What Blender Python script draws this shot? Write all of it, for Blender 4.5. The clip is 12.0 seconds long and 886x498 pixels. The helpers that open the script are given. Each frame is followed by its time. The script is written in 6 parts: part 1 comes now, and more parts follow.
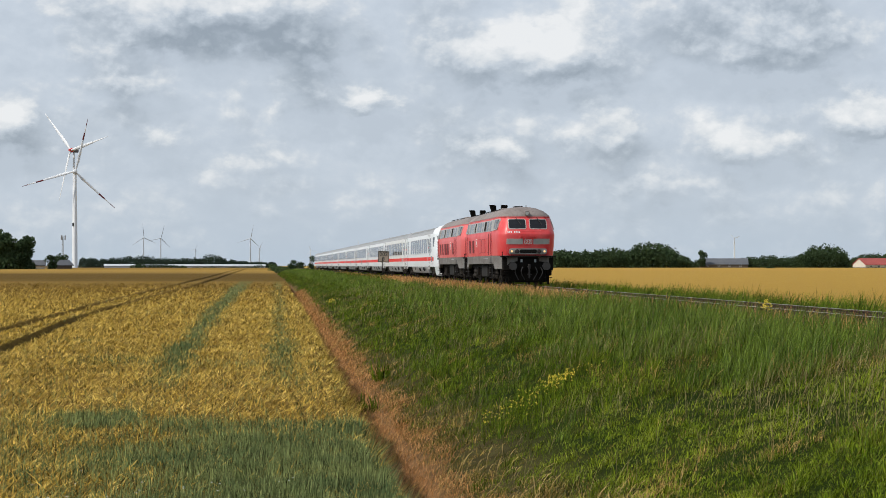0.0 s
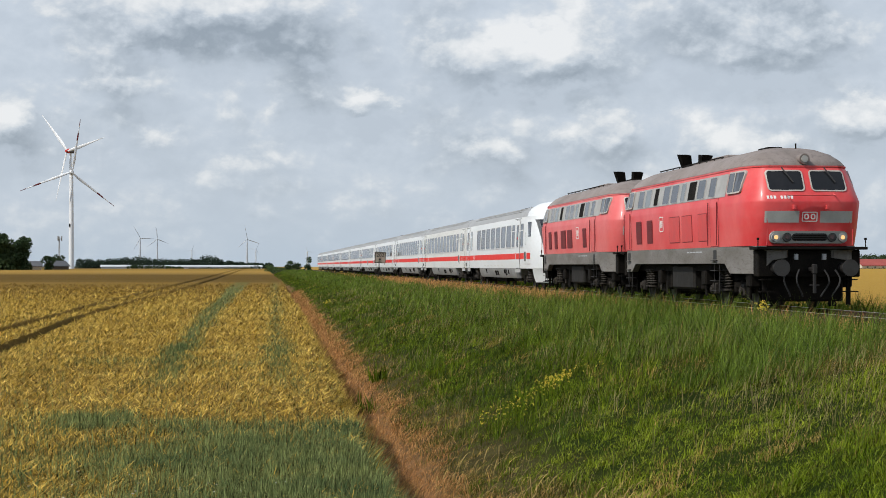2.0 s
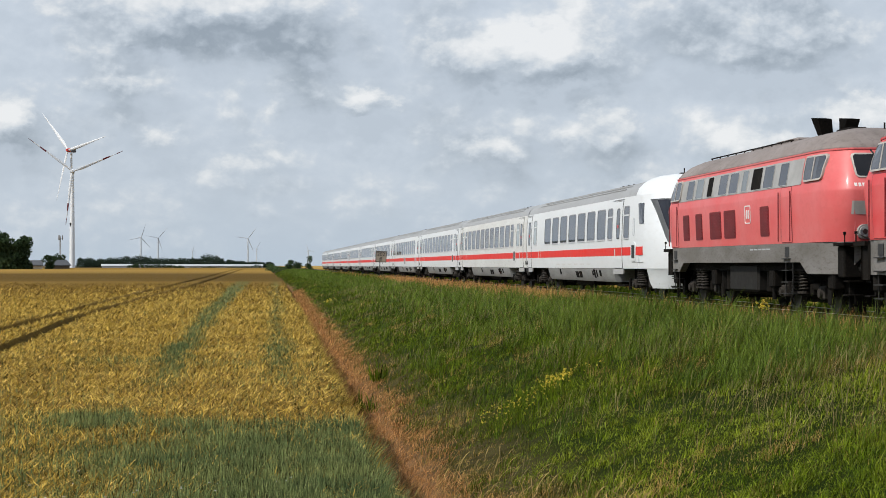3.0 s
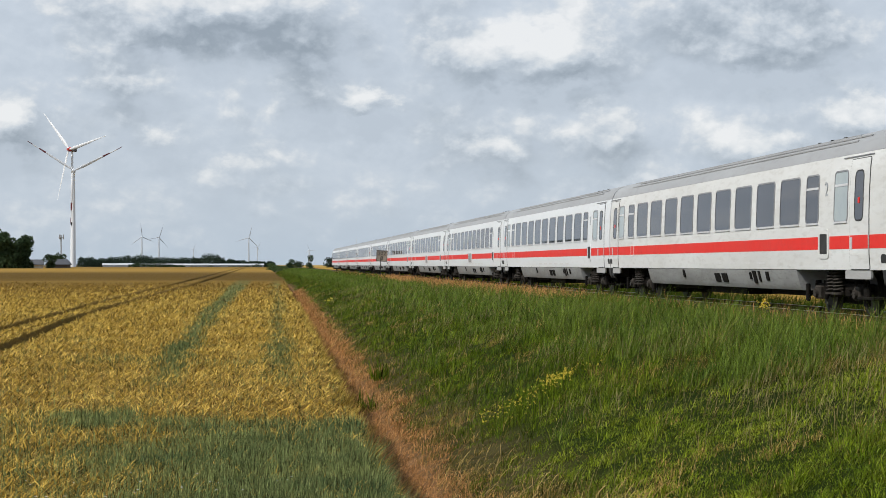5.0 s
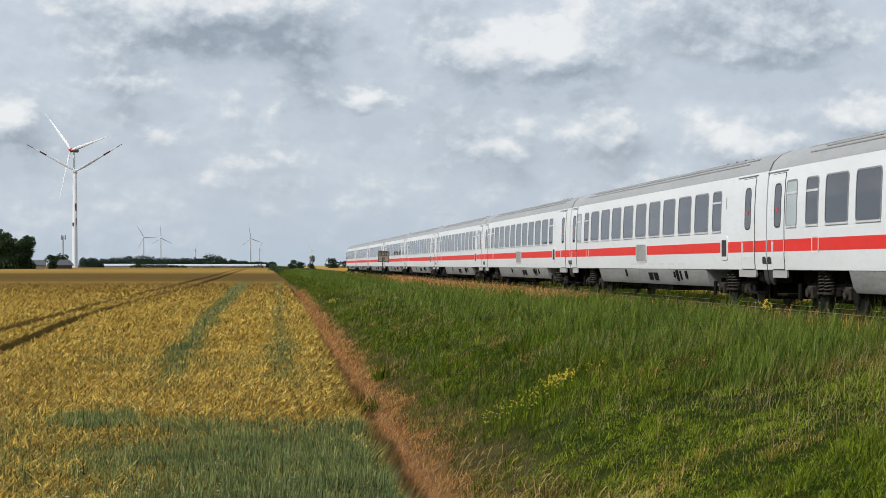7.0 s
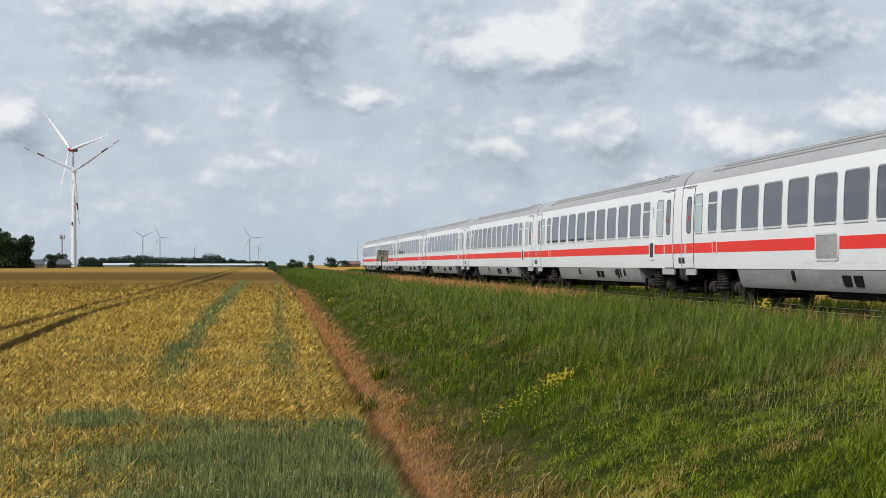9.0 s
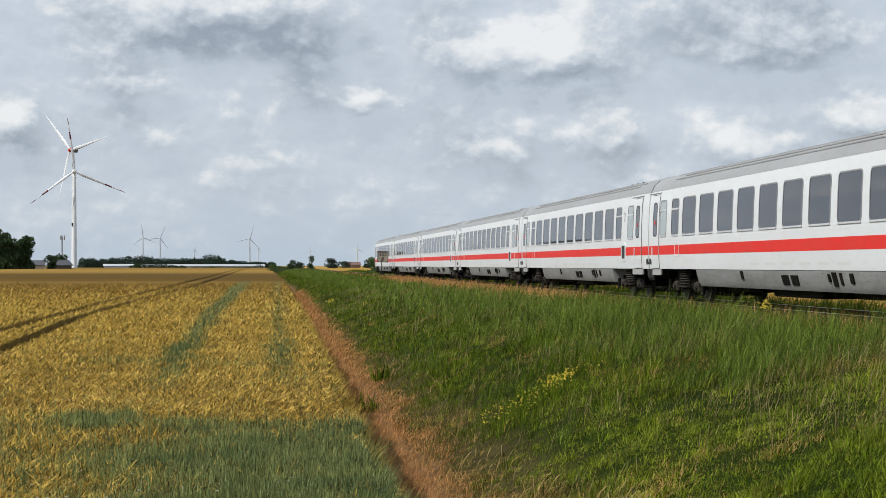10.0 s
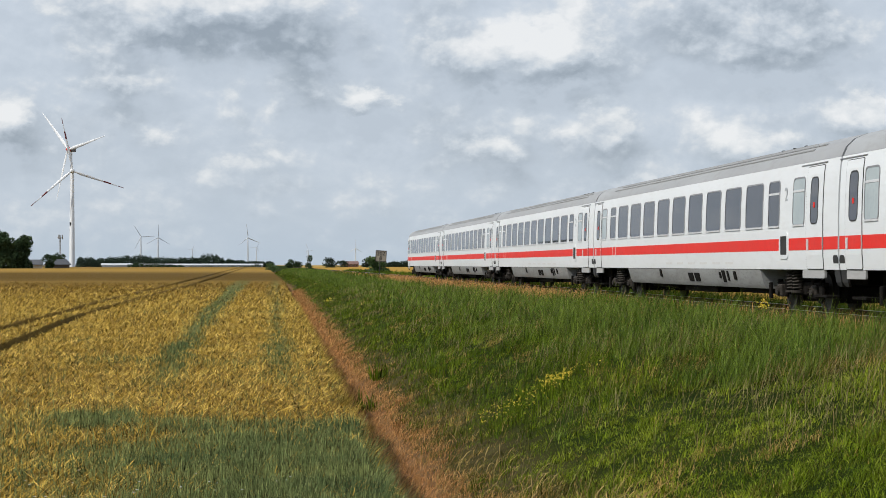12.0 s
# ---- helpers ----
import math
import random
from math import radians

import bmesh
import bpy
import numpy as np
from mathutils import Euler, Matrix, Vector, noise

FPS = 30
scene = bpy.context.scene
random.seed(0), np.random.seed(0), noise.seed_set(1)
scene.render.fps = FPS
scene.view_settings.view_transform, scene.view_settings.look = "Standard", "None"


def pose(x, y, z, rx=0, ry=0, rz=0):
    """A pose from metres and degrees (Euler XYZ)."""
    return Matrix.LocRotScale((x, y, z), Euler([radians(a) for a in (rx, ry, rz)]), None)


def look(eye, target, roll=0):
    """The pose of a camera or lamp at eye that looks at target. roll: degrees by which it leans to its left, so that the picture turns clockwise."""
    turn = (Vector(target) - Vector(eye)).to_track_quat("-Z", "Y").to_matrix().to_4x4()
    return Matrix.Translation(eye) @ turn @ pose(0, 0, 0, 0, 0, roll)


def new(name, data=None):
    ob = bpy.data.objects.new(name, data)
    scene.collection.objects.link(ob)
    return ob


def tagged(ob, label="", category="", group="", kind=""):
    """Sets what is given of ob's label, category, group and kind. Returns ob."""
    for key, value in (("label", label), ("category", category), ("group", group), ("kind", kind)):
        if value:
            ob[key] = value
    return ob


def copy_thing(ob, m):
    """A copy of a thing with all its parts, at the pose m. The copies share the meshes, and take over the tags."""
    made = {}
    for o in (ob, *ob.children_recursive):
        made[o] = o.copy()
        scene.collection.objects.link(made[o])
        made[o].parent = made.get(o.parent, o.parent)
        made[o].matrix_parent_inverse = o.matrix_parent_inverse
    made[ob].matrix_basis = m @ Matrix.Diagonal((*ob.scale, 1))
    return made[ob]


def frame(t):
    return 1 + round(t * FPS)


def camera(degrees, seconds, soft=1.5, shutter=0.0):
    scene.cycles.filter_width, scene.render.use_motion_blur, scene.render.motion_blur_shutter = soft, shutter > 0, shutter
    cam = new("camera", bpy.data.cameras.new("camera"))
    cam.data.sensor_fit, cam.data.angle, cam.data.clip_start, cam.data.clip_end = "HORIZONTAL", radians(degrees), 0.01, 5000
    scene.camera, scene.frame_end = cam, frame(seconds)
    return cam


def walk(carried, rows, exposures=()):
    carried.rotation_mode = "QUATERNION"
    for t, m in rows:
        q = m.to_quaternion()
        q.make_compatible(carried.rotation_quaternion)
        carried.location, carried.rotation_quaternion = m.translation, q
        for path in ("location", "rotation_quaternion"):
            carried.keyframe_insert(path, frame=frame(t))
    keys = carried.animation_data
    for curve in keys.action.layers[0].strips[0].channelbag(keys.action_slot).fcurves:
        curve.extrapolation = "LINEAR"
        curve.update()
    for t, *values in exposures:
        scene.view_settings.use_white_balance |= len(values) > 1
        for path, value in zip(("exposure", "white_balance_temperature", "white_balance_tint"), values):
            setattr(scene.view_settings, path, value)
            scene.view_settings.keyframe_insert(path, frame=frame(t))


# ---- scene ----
# ---- camera and its way: a tripod on the field's edge, swaying a little ----
EYE_HEIGHT = 1.094          # above the rail head, which is z = 0
SWAY = [(0, 6.1144, 0.556), (0.5, 6.1354, 0.5518), (1, 6.1416, 0.556), (1.5, 6.1697, 0.5581), (2, 6.2264, 0.5852), (2.5, 6.2243, 0.556), (3, 6.1992, 0.556), (5, 6.1697, 0.5308), (5.5, 6.1624, 0.556), (6, 6.11, 0.5266), (6.5, 6.0808, 0.5266), (7, 6.11, 0.5517), (9, 6.1416, 0.5288), (9.5, 6.1395, 0.5287), (10, 6.1354, 0.556), (10.5, 6.1395, 0.5496), (11, 6.1437, 0.533), (11.5, 6.2014, 0.5288), (12, 6.2014, 0.533)]
cam = camera(29.73, 12.0, soft=0.9)
walk(cam, [(t, pose(0, 0, EYE_HEIGHT, 90 + tilt, 0, -turn)) for t, turn, tilt in SWAY])

# ---- world, sun, exposure ----
SUN_AZ, SUN_EL = radians(-108), radians(47)     # azimuth from +Y towards +X
scene.view_settings.exposure = 0.0


class Nodes:
    """Short hand for building a node tree."""

    def __init__(self, tree):
        self.tree = tree
        self.tree.nodes.clear()

    def add(self, kind, **sets):
        n = self.tree.nodes.new(kind)
        ins = {k: v for k, v in sets.items() if k.startswith("i_")}
        for k, v in sets.items():
            if not k.startswith("i_"):
                setattr(n, k, v)
        for k, v in ins.items():
            key = k[2:].replace("_", " ")
            sock = n.inputs[int(key)] if key.isdigit() else n.inputs[key]
            self.put(sock, v)
        return n

    def put(self, sock, v):
        if isinstance(v, bpy.types.NodeSocket):
            self.tree.links.new(v, sock)
        elif isinstance(v, bpy.types.Node):
            self.tree.links.new(v.outputs[0], sock)
        else:
            sock.default_value = v

    def math(self, op, a, b=0.0, c=0.0, clamp=False):
        n = self.tree.nodes.new("ShaderNodeMath")
        n.operation, n.use_clamp = op, clamp
        for s, v in zip(n.inputs, (a, b, c)):
            self.put(s, v)
        return n.outputs[0]

    def mix(self, fac, a, b, blend="MIX"):
        n = self.tree.nodes.new("ShaderNodeMix")
        n.data_type, n.blend_type, n.clamp_factor = "RGBA", blend, True
        self.put(n.inputs[0], fac)
        self.put(n.inputs[6], a)
        self.put(n.inputs[7], b)
        return n.outputs[2]

    def ramp(self, fac, stops):
        n = self.tree.nodes.new("ShaderNodeValToRGB")
        el = n.color_ramp.elements
        while len(el) < len(stops):
            el.new(0.5)
        for e, (p, c) in zip(el, stops):
            e.position, e.color = p, (c if len(c) == 4 else (*c, 1))
        self.put(n.inputs[0], fac)
        return n.outputs[0]

    def noise(self, vec, scale, detail=4.0, rough=0.55, distort=0.0):
        n = self.add("ShaderNodeTexNoise", i_Scale=scale, i_Detail=detail, i_Roughness=rough, i_Distortion=distort)
        self.put(n.inputs["Vector"], vec)
        return n.outputs[0]

    def scaled(self, vec, s):
        n = self.add("ShaderNodeMapping")
        self.put(n.inputs["Vector"], vec)
        n.inputs["Scale"].default_value = s
        return n.outputs[0]


def make_world():
    """Blue sky with a broken layer of grey and white cumulus."""
    w = bpy.data.worlds.new("sky")
    scene.world = w
    w.use_nodes = True
    n = Nodes(w.node_tree)
    sky = n.add("ShaderNodeTexSky", sky_type="NISHITA", sun_disc=False, sun_elevation=SUN_EL, sun_rotation=SUN_AZ)
    co = n.add("ShaderNodeTexCoord").outputs["Generated"]
    sep = n.add("ShaderNodeSeparateXYZ", i_Vector=co)
    # azimuth and elevation in degrees
    az = n.math("MULTIPLY", n.math("ARCTAN2", sep.outputs[0], sep.outputs[1]), 57.2958)
    el = n.math("MULTIPLY", n.math("ARCSINE", sep.outputs[2]), 57.2958)

    def density(lift, side=0.0):
        """How thick the cloud is, lift degrees above and side degrees beside the line of sight."""
        e = n.math("ADD", el, lift)
        a = n.math("ADD", az, side)
        vec = n.add("ShaderNodeCombineXYZ", i_X=n.math("MULTIPLY", a, 0.30), i_Y=n.math("MULTIPLY", e, 0.42)).outputs[0]
        wob = n.add("ShaderNodeTexNoise", i_Scale=1.5, i_Detail=7.0, i_Roughness=0.58)
        n.put(wob.inputs["Vector"], vec)
        ws = n.add("ShaderNodeSeparateColor", i_Color=wob.outputs["Color"])
        azd = n.math("ADD", a, n.math("MULTIPLY", n.math("SUBTRACT", ws.outputs[0], 0.5), 3.6))
        eld = n.math("ADD", e, n.math("MULTIPLY", n.math("SUBTRACT", ws.outputs[1], 0.5), 2.2))
        total = n.math("MULTIPLY_ADD", n.noise(vec, 0.9, 8.0, 0.56, 0.0), 1.5, -0.75)
        warp = n.add("ShaderNodeVectorMath", operation="MULTIPLY_ADD")
        n.put(warp.inputs[0], wob.outputs["Color"])
        warp.inputs[1].default_value = (0.30, 0.30, 0.0)
        n.put(warp.inputs[2], vec)
        puff = n.add("ShaderNodeTexVoronoi", feature="SMOOTH_F1", i_Scale=2.4, i_Smoothness=0.5, i_Detail=4.0, i_Roughness=0.55)
        n.put(puff.inputs["Vector"], warp.outputs[0])
        total = n.math("MULTIPLY_ADD", puff.outputs["Distance"], -0.60, n.math("ADD", total, 0.56))
        for a0, e0, wa, we, gain in CLOUDS:
            dx = n.math("DIVIDE", n.math("SUBTRACT", azd, a0), wa)
            dy = n.math("DIVIDE", n.math("SUBTRACT", eld, e0), we)
            r2 = n.math("ADD", n.math("MULTIPLY", dx, dx), n.math("MULTIPLY", dy, dy))
            blob = n.math("SUBTRACT", 1.0, n.math("MULTIPLY", r2, 0.6), clamp=True)
            total = n.math("MULTIPLY_ADD", n.math("MULTIPLY", blob, blob), gain, total)
        return total

    here, above, near = density(0.0), density(0.95, -0.40), density(0.25, -0.12)
    # tops catch the light, undersides are grey
    lit = n.math("ADD", n.math("MULTIPLY", n.math("SUBTRACT", here, above), 0.44), n.math("MULTIPLY", n.math("SUBTRACT", here, near), 0.36))
    # thick masses hang grey over thinner, brighter ones
    wide = n.add("ShaderNodeCombineXYZ", i_X=n.math("MULTIPLY", az, 0.10), i_Y=n.math("MULTIPLY", el, 0.20)).outputs[0]
    mass = n.math("MULTIPLY_ADD", n.noise(wide, 1.6, 7.0, 0.55, 0.4), 0.75, -0.375)
    wob = n.math("MULTIPLY_ADD", n.noise(wide, 4.5, 6.0, 0.6), 2.0, -1.0)
    for a0, e0, wa, we, gain in MASSES:
        dx = n.math("DIVIDE", n.math("SUBTRACT", n.math("MULTIPLY_ADD", wob, 1.6, az), a0), wa)
        dy = n.math("DIVIDE", n.math("SUBTRACT", n.math("MULTIPLY_ADD", wob, -0.9, el), e0), we)
        r2 = n.math("ADD", n.math("MULTIPLY", dx, dx), n.math("MULTIPLY", dy, dy))
        blob = n.math("SUBTRACT", 1.0, n.math("MULTIPLY", r2, 0.6), clamp=True)
        mass = n.math("MULTIPLY_ADD", n.math("MULTIPLY", blob, blob), gain, mass)
    val = n.math("ADD", n.math("ADD", mass, 0.46), lit, clamp=True)
    cloud = n.ramp(val, [(0.08, (0.315, 0.37, 0.435)), (0.30, (0.42, 0.48, 0.55)), (0.52, (0.565, 0.625, 0.695)),
                         (0.74, (0.73, 0.765, 0.80)), (0.98, (0.86, 0.875, 0.89))])
    thin = n.ramp(n.math("DIVIDE", el, 9.0, clamp=True), [(0.0, (0.49, 0.57, 0.67)), (0.5, (0.57, 0.64, 0.73)), (1.0, (0.60, 0.67, 0.76))])
    body = n.add("ShaderNodeMapRange", interpolation_type="SMOOTHSTEP", i_1=-0.30, i_2=0.34, i_3=0.25, i_4=1.0)
    n.put(body.inputs[0], here)
    cloud = n.mix(body.outputs[0], thin, cloud)
    haze = n.ramp(n.math("DIVIDE", el, 3.4, clamp=True), [(0.0, (0.48, 0.57, 0.67)), (1.0, (0.58, 0.65, 0.73))])
    cloud = n.mix(n.ramp(n.math("DIVIDE", el, 4.0, clamp=True), [(0.0, (0.12,) * 3), (0.5, (0.60,) * 3), (1.0, (1.0,) * 3)]), haze, cloud)
    cover = n.ramp(n.math("DIVIDE", el, 60.0, clamp=True), [(0.0, (0.95,) * 3), (0.2, (0.93,) * 3), (0.6, (0.55,) * 3)])
    col = n.mix(cover, n.mix(1.0, sky.outputs[0], (0.11, 0.11, 0.11, 1), "MULTIPLY"), cloud)
    bg = n.add("ShaderNodeBackground", i_Color=col, i_Strength=1.0)
    n.add("ShaderNodeOutputWorld", i_Surface=bg.outputs[0])


CLOUDS = [  # azimuth, elevation, half width, half height, thickness
    (-0.7, 8.6, 4.2, 1.5, 0.75), (-5.2, 8.4, 2.2, 1.2, 0.45), (3.7, 5.7, 0.8, 0.45, 0.70), (8.6, 7.3, 3.4, 1.3, 0.75),
    (10.6, 8.0, 2.4, 1.4, 0.60), (16.9, 8.0, 4.6, 1.5, 0.70), (20.6, 5.1, 1.7, 0.65, 0.60), (16.7, 4.0, 2.1, 0.75, 0.55),
    (11.3, 4.5, 2.2, 0.9, 0.55), (7.6, 3.9, 1.2, 0.55, 0.60), (-5.0, 6.2, 1.5, 0.6, 0.50), (-8.6, 4.9, 1.2, 0.8, 0.65),
    (-3.4, 4.3, 1.3, 0.6, 0.45), (-1.3, 3.1, 1.5, 0.6, 0.40), (1.6, 6.2, 1.6, 1.0, 0.35), (13.6, 2.8, 2.6, 0.5, 0.35),
    (-8.2, 7.6, 1.5, 1.4, -0.35), (4.6, 8.2, 1.6, 1.0, -0.25), (14.0, 5.6, 2.0, 0.8, -0.30), (2.0, 4.4, 2.4, 0.8, -0.20), (19.0, 6.2, 3.0, 0.5, -0.25),
]
MASSES = [  # azimuth, elevation, half width, half height, brightness
    (-0.5, 7.7, 4.4, 0.9, -0.30), (-1.5, 8.9, 2.4, 0.4, 0.22), (9.8, 7.6, 2.8, 1.3, 0.26), (9.4, 5.7, 2.6, 0.5, -0.26), (16.8, 8.2, 4.6, 1.2, -0.24),
    (1.6, 6.1, 1.6, 1.2, -0.16), (12.4, 4.0, 2.2, 0.5, -0.18), (-8.3, 3.2, 1.6, 0.5, -0.28), (15.5, 5.9, 4.0, 0.5, -0.14), (16.8, 4.2, 1.6, 0.6, 0.14), (-8.8, 5.2, 1.0, 0.6, 0.20),
]
make_world()
sun = new("sun", bpy.data.lights.new("sun", "SUN"))
sun.data.energy, sun.data.angle, sun.data.color = 3.8, radians(0.6), (1.0, 0.965, 0.90)
sun.matrix_world = look((0, 0, 60), (-math.sin(SUN_AZ) * math.cos(SUN_EL), -math.cos(SUN_AZ) * math.cos(SUN_EL), 60 - math.sin(SUN_EL)))

# ---- the plan ----
TRACK_X = 13.63             # centre line of the single track, which runs along Y
FRONT_Y, SPEED, SLOWING = 85.16, 22.656, -0.0493     # the leading buffer's place, speed and slowing


def train_y(t):
    return FRONT_Y - SPEED * t - 0.5 * SLOWING * t * t


PROFILE = [(-900, -1.72), (-60, -1.72), (-4, -1.72), (0.75, -1.75), (1.15, -1.95), (1.7, -2.3), (2.3, -2.25), (2.9, -2.0), (4.4, -1.55),
           (6.4, -1.02), (8.6, -0.55), (10.2, -0.40), (11.0, -0.38), (11.6, -0.30), (12.0, -0.20), (15.3, -0.20), (15.8, -0.32),
           (16.8, -0.42), (18.2, -0.75), (20.2, -1.6), (23, -1.72), (60, -1.72), (900, -1.72)]


def ground_z(x, y):
    """Height of the bare ground: field, ditch, railway bank, field; it rises a little far off."""
    x, y = np.asarray(x, float), np.asarray(y, float)
    z = np.interp(x - DITCH_LEAN * np.clip(y, 0, 220) * np.clip((5 - x) / 3.0, 0, 1), [p[0] for p in PROFILE], [p[1] for p in PROFILE])
    far = np.clip((np.hypot(x, y) - 260) / 620, 0, 1)
    lift = 0.75 * far * far * (3 - 2 * far)
    return z + lift * np.clip((-0.25 - z) / 0.6, 0, 1)


DITCH_LEAN = 0.0085

# ---- materials ----


def mat(name, c1, c2=None, scale=2.0, rough=0.7, metal=0.0, bump=0.0, bump_scale=60.0, stretch=(1, 1, 1), c3=None, coat=0.0,
        spec=0.5, island=0.0, through_light=0.0, ior=1.5):
    """A surface whose colour wanders from c1 to c2 in large stains and to c3 in fine grain."""
    m = bpy.data.materials.new(name)
    m.use_nodes = True
    n = Nodes(m.node_tree)
    c2 = c2 or tuple(v * 0.8 for v in c1)
    c3 = c3 or tuple((a + b) / 2 * 0.85 for a, b in zip(c1, c2))
    co = n.add("ShaderNodeTexCoord").outputs["Object"]
    v = n.scaled(co, stretch)
    a = n.ramp(n.noise(v, scale, 5.0, 0.6, 0.3), [(0.34, c1), (0.66, c2)])
    g = n.ramp(n.noise(v, scale * 11, 4.0, 0.6), [(0.50, (0, 0, 0)), (0.75, (0.6,) * 3)])
    col = n.mix(g, a, (*c3, 1))
    if island:
        geo = n.add("ShaderNodeNewGeometry").outputs["Random Per Island"]
        f = n.math("MULTIPLY_ADD", geo, island, 1 - island / 2)
        grey = n.add("ShaderNodeCombineColor", i_0=f, i_1=f, i_2=f).outputs[0]
        col = n.mix(1.0, col, grey, "MULTIPLY")
    b = n.add("ShaderNodeBsdfPrincipled", i_Metallic=metal, i_IOR=ior)
    n.put(b.inputs["Base Color"], col)
    n.put(b.inputs["Roughness"], n.math("MULTIPLY_ADD", n.noise(v, scale * 3, 3.0), 0.25 * rough, rough * 0.87, clamp=True))
    b.inputs["Specular IOR Level"].default_value = spec
    b.inputs["Coat Weight"].default_value = coat
    b.inputs["Coat Roughness"].default_value = 0.15
    if bump:
        bp = n.add("ShaderNodeBump", i_Strength=bump, i_Distance=0.02)
        n.put(bp.inputs["Height"], n.noise(v, bump_scale, 5.0, 0.65))
        n.put(b.inputs["Normal"], bp.outputs[0])
    out = b.outputs[0]
    if through_light:
        tr = n.add("ShaderNodeBsdfTranslucent")
        n.put(tr.inputs["Color"], col)
        mx = n.add("ShaderNodeMixShader", i_0=through_light)
        n.put(mx.inputs[1], out)
        n.put(mx.inputs[2], tr.outputs[0])
        out = mx.outputs[0]
    n.add("ShaderNodeOutputMaterial", i_Surface=out)
    return m


def glowing(name, colour, strength):
    m = bpy.data.materials.new(name)
    m.use_nodes = True
    n = Nodes(m.node_tree)
    e = n.add("ShaderNodeEmission", i_Color=(*colour, 1), i_Strength=strength)
    n.add("ShaderNodeOutputMaterial", i_Surface=e.outputs[0])
    return m


WHITE = mat("coach_white", (0.705, 0.73, 0.745), (0.66, 0.68, 0.69), 0.4, 0.42, c3=(0.61, 0.62, 0.615), coat=0.1, stretch=(1, 0.4, 1.6))
WHITE_DULL = mat("coach_white_dull", (0.68, 0.69, 0.68), (0.58, 0.58, 0.56), 0.5, 0.5, c3=(0.46, 0.45, 0.42), stretch=(1, 0.4, 1.6))
STRIPE = mat("coach_red", (0.72, 0.018, 0.010), (0.66, 0.03, 0.02), 0.8, 0.5, spec=0.3)
ROOF = mat("coach_roof_grey", (0.325, 0.335, 0.34), (0.275, 0.28, 0.285), 0.5, 0.55, c3=(0.235, 0.235, 0.23), stretch=(1, 0.3, 1))
SKIRT = mat("skirt_grey", (0.35, 0.355, 0.355), (0.24, 0.24, 0.235), 0.8, 0.6, c3=(0.15, 0.14, 0.13), stretch=(1, 0.5, 2))
SILL = mat("door_sill_grey", (0.40, 0.40, 0.395), (0.30, 0.30, 0.295), 0.8, 0.55, c3=(0.28, 0.27, 0.25), stretch=(1, 0.5, 2))
TRIM = mat("window_trim", (0.62, 0.63, 0.64), (0.52, 0.52, 0.53), 3, 0.4)
SEAL = mat("window_seal", (0.25, 0.255, 0.265), (0.19, 0.195, 0.205), 3, 0.5)
DATA = mat("small_lettering", (0.66, 0.66, 0.65), (0.60, 0.60, 0.59), 8, 0.6)
RUBBER = mat("rubber_black", (0.018, 0.018, 0.018), (0.03, 0.03, 0.03), 3, 0.7)
GLASS = mat("tinted_glass", (0.030, 0.034, 0.046), (0.045, 0.047, 0.060), 0.6, 0.05, spec=0.6, ior=1.6)
GLASS_PALE = mat("frosted_glass", (0.38, 0.43, 0.43), (0.32, 0.37, 0.38), 0.9, 0.12)
# shade under the floor is put into this near-black; c3 is brown grime
UNDER = mat("underframe_shade_black", (0.005, 0.0047, 0.0044), (0.012, 0.010, 0.008), 2.0, 0.85, c3=(0.024, 0.018, 0.013), bump=0.3, spec=0.1)
STEEL = mat("grimy_steel", (0.028, 0.026, 0.025), (0.018, 0.015, 0.013), 3.0, 0.6, metal=0.3, bump=0.2)
BUFFER = mat("buffer_steel", (0.040, 0.039, 0.038), (0.026, 0.024, 0.022), 3.0, 0.45, metal=0.2, c3=(0.06, 0.05, 0.04), bump=0.1)
GRIME = mat("brown_grime", (0.042, 0.036, 0.030), (0.026, 0.022, 0.018), 4.0, 0.75, c3=(0.065, 0.053, 0.042), bump=0.3, spec=0.25)
MASK = mat("mask_grey", (0.20, 0.205, 0.21), (0.16, 0.165, 0.17), 0.8, 0.35, c3=(0.24, 0.24, 0.24), coat=0.1)
LOCO_RED = mat("loco_red", (0.62, 0.034, 0.040), (0.68, 0.125, 0.12), 0.8, 0.42, c3=(0.58, 0.080, 0.080), coat=0.08, spec=0.3, stretch=(1, 0.6, 0.8))
LOCO_RED_FADED = mat("loco_red_faded", (0.65, 0.090, 0.090), (0.66, 0.165, 0.160), 0.8, 0.5, c3=(0.57, 0.10, 0.095), coat=0.1, stretch=(1, 0.6, 0.8))
LOCO_DARK_RED = mat("grille_red", (0.20, 0.008, 0.014), (0.13, 0.008, 0.011), 2.0, 0.55)
LOCO_PANEL_RED = mat("panel_red", (0.62, 0.04, 0.04), (0.52, 0.05, 0.05), 2.0, 0.4)
LOCO_GREY = mat("loco_sill_grey", (0.20, 0.19, 0.18), (0.13, 0.12, 0.105), 1.2, 0.65, c3=(0.07, 0.056, 0.042), stretch=(1, 0.5, 1.6), spec=0.25)
LOCO_ROOF = mat("loco_roof", (0.25, 0.215, 0.20), (0.17, 0.14, 0.125), 0.8, 0.7, c3=(0.09, 0.075, 0.065), bump=0.15, stretch=(1, 0.6, 1))
LOCO_BAND = mat("window_band_silver", (0.47, 0.46, 0.44), (0.36, 0.35, 0.33), 1.4, 0.45, metal=0.3)
LOCO_STRIPE = mat("front_stripe_grey", (0.40, 0.41, 0.39), (0.33, 0.33, 0.31), 2.0, 0.5)
LETTER = mat("lettering_white", (0.75, 0.75, 0.72), (0.65, 0.62, 0.60), 6, 0.6)
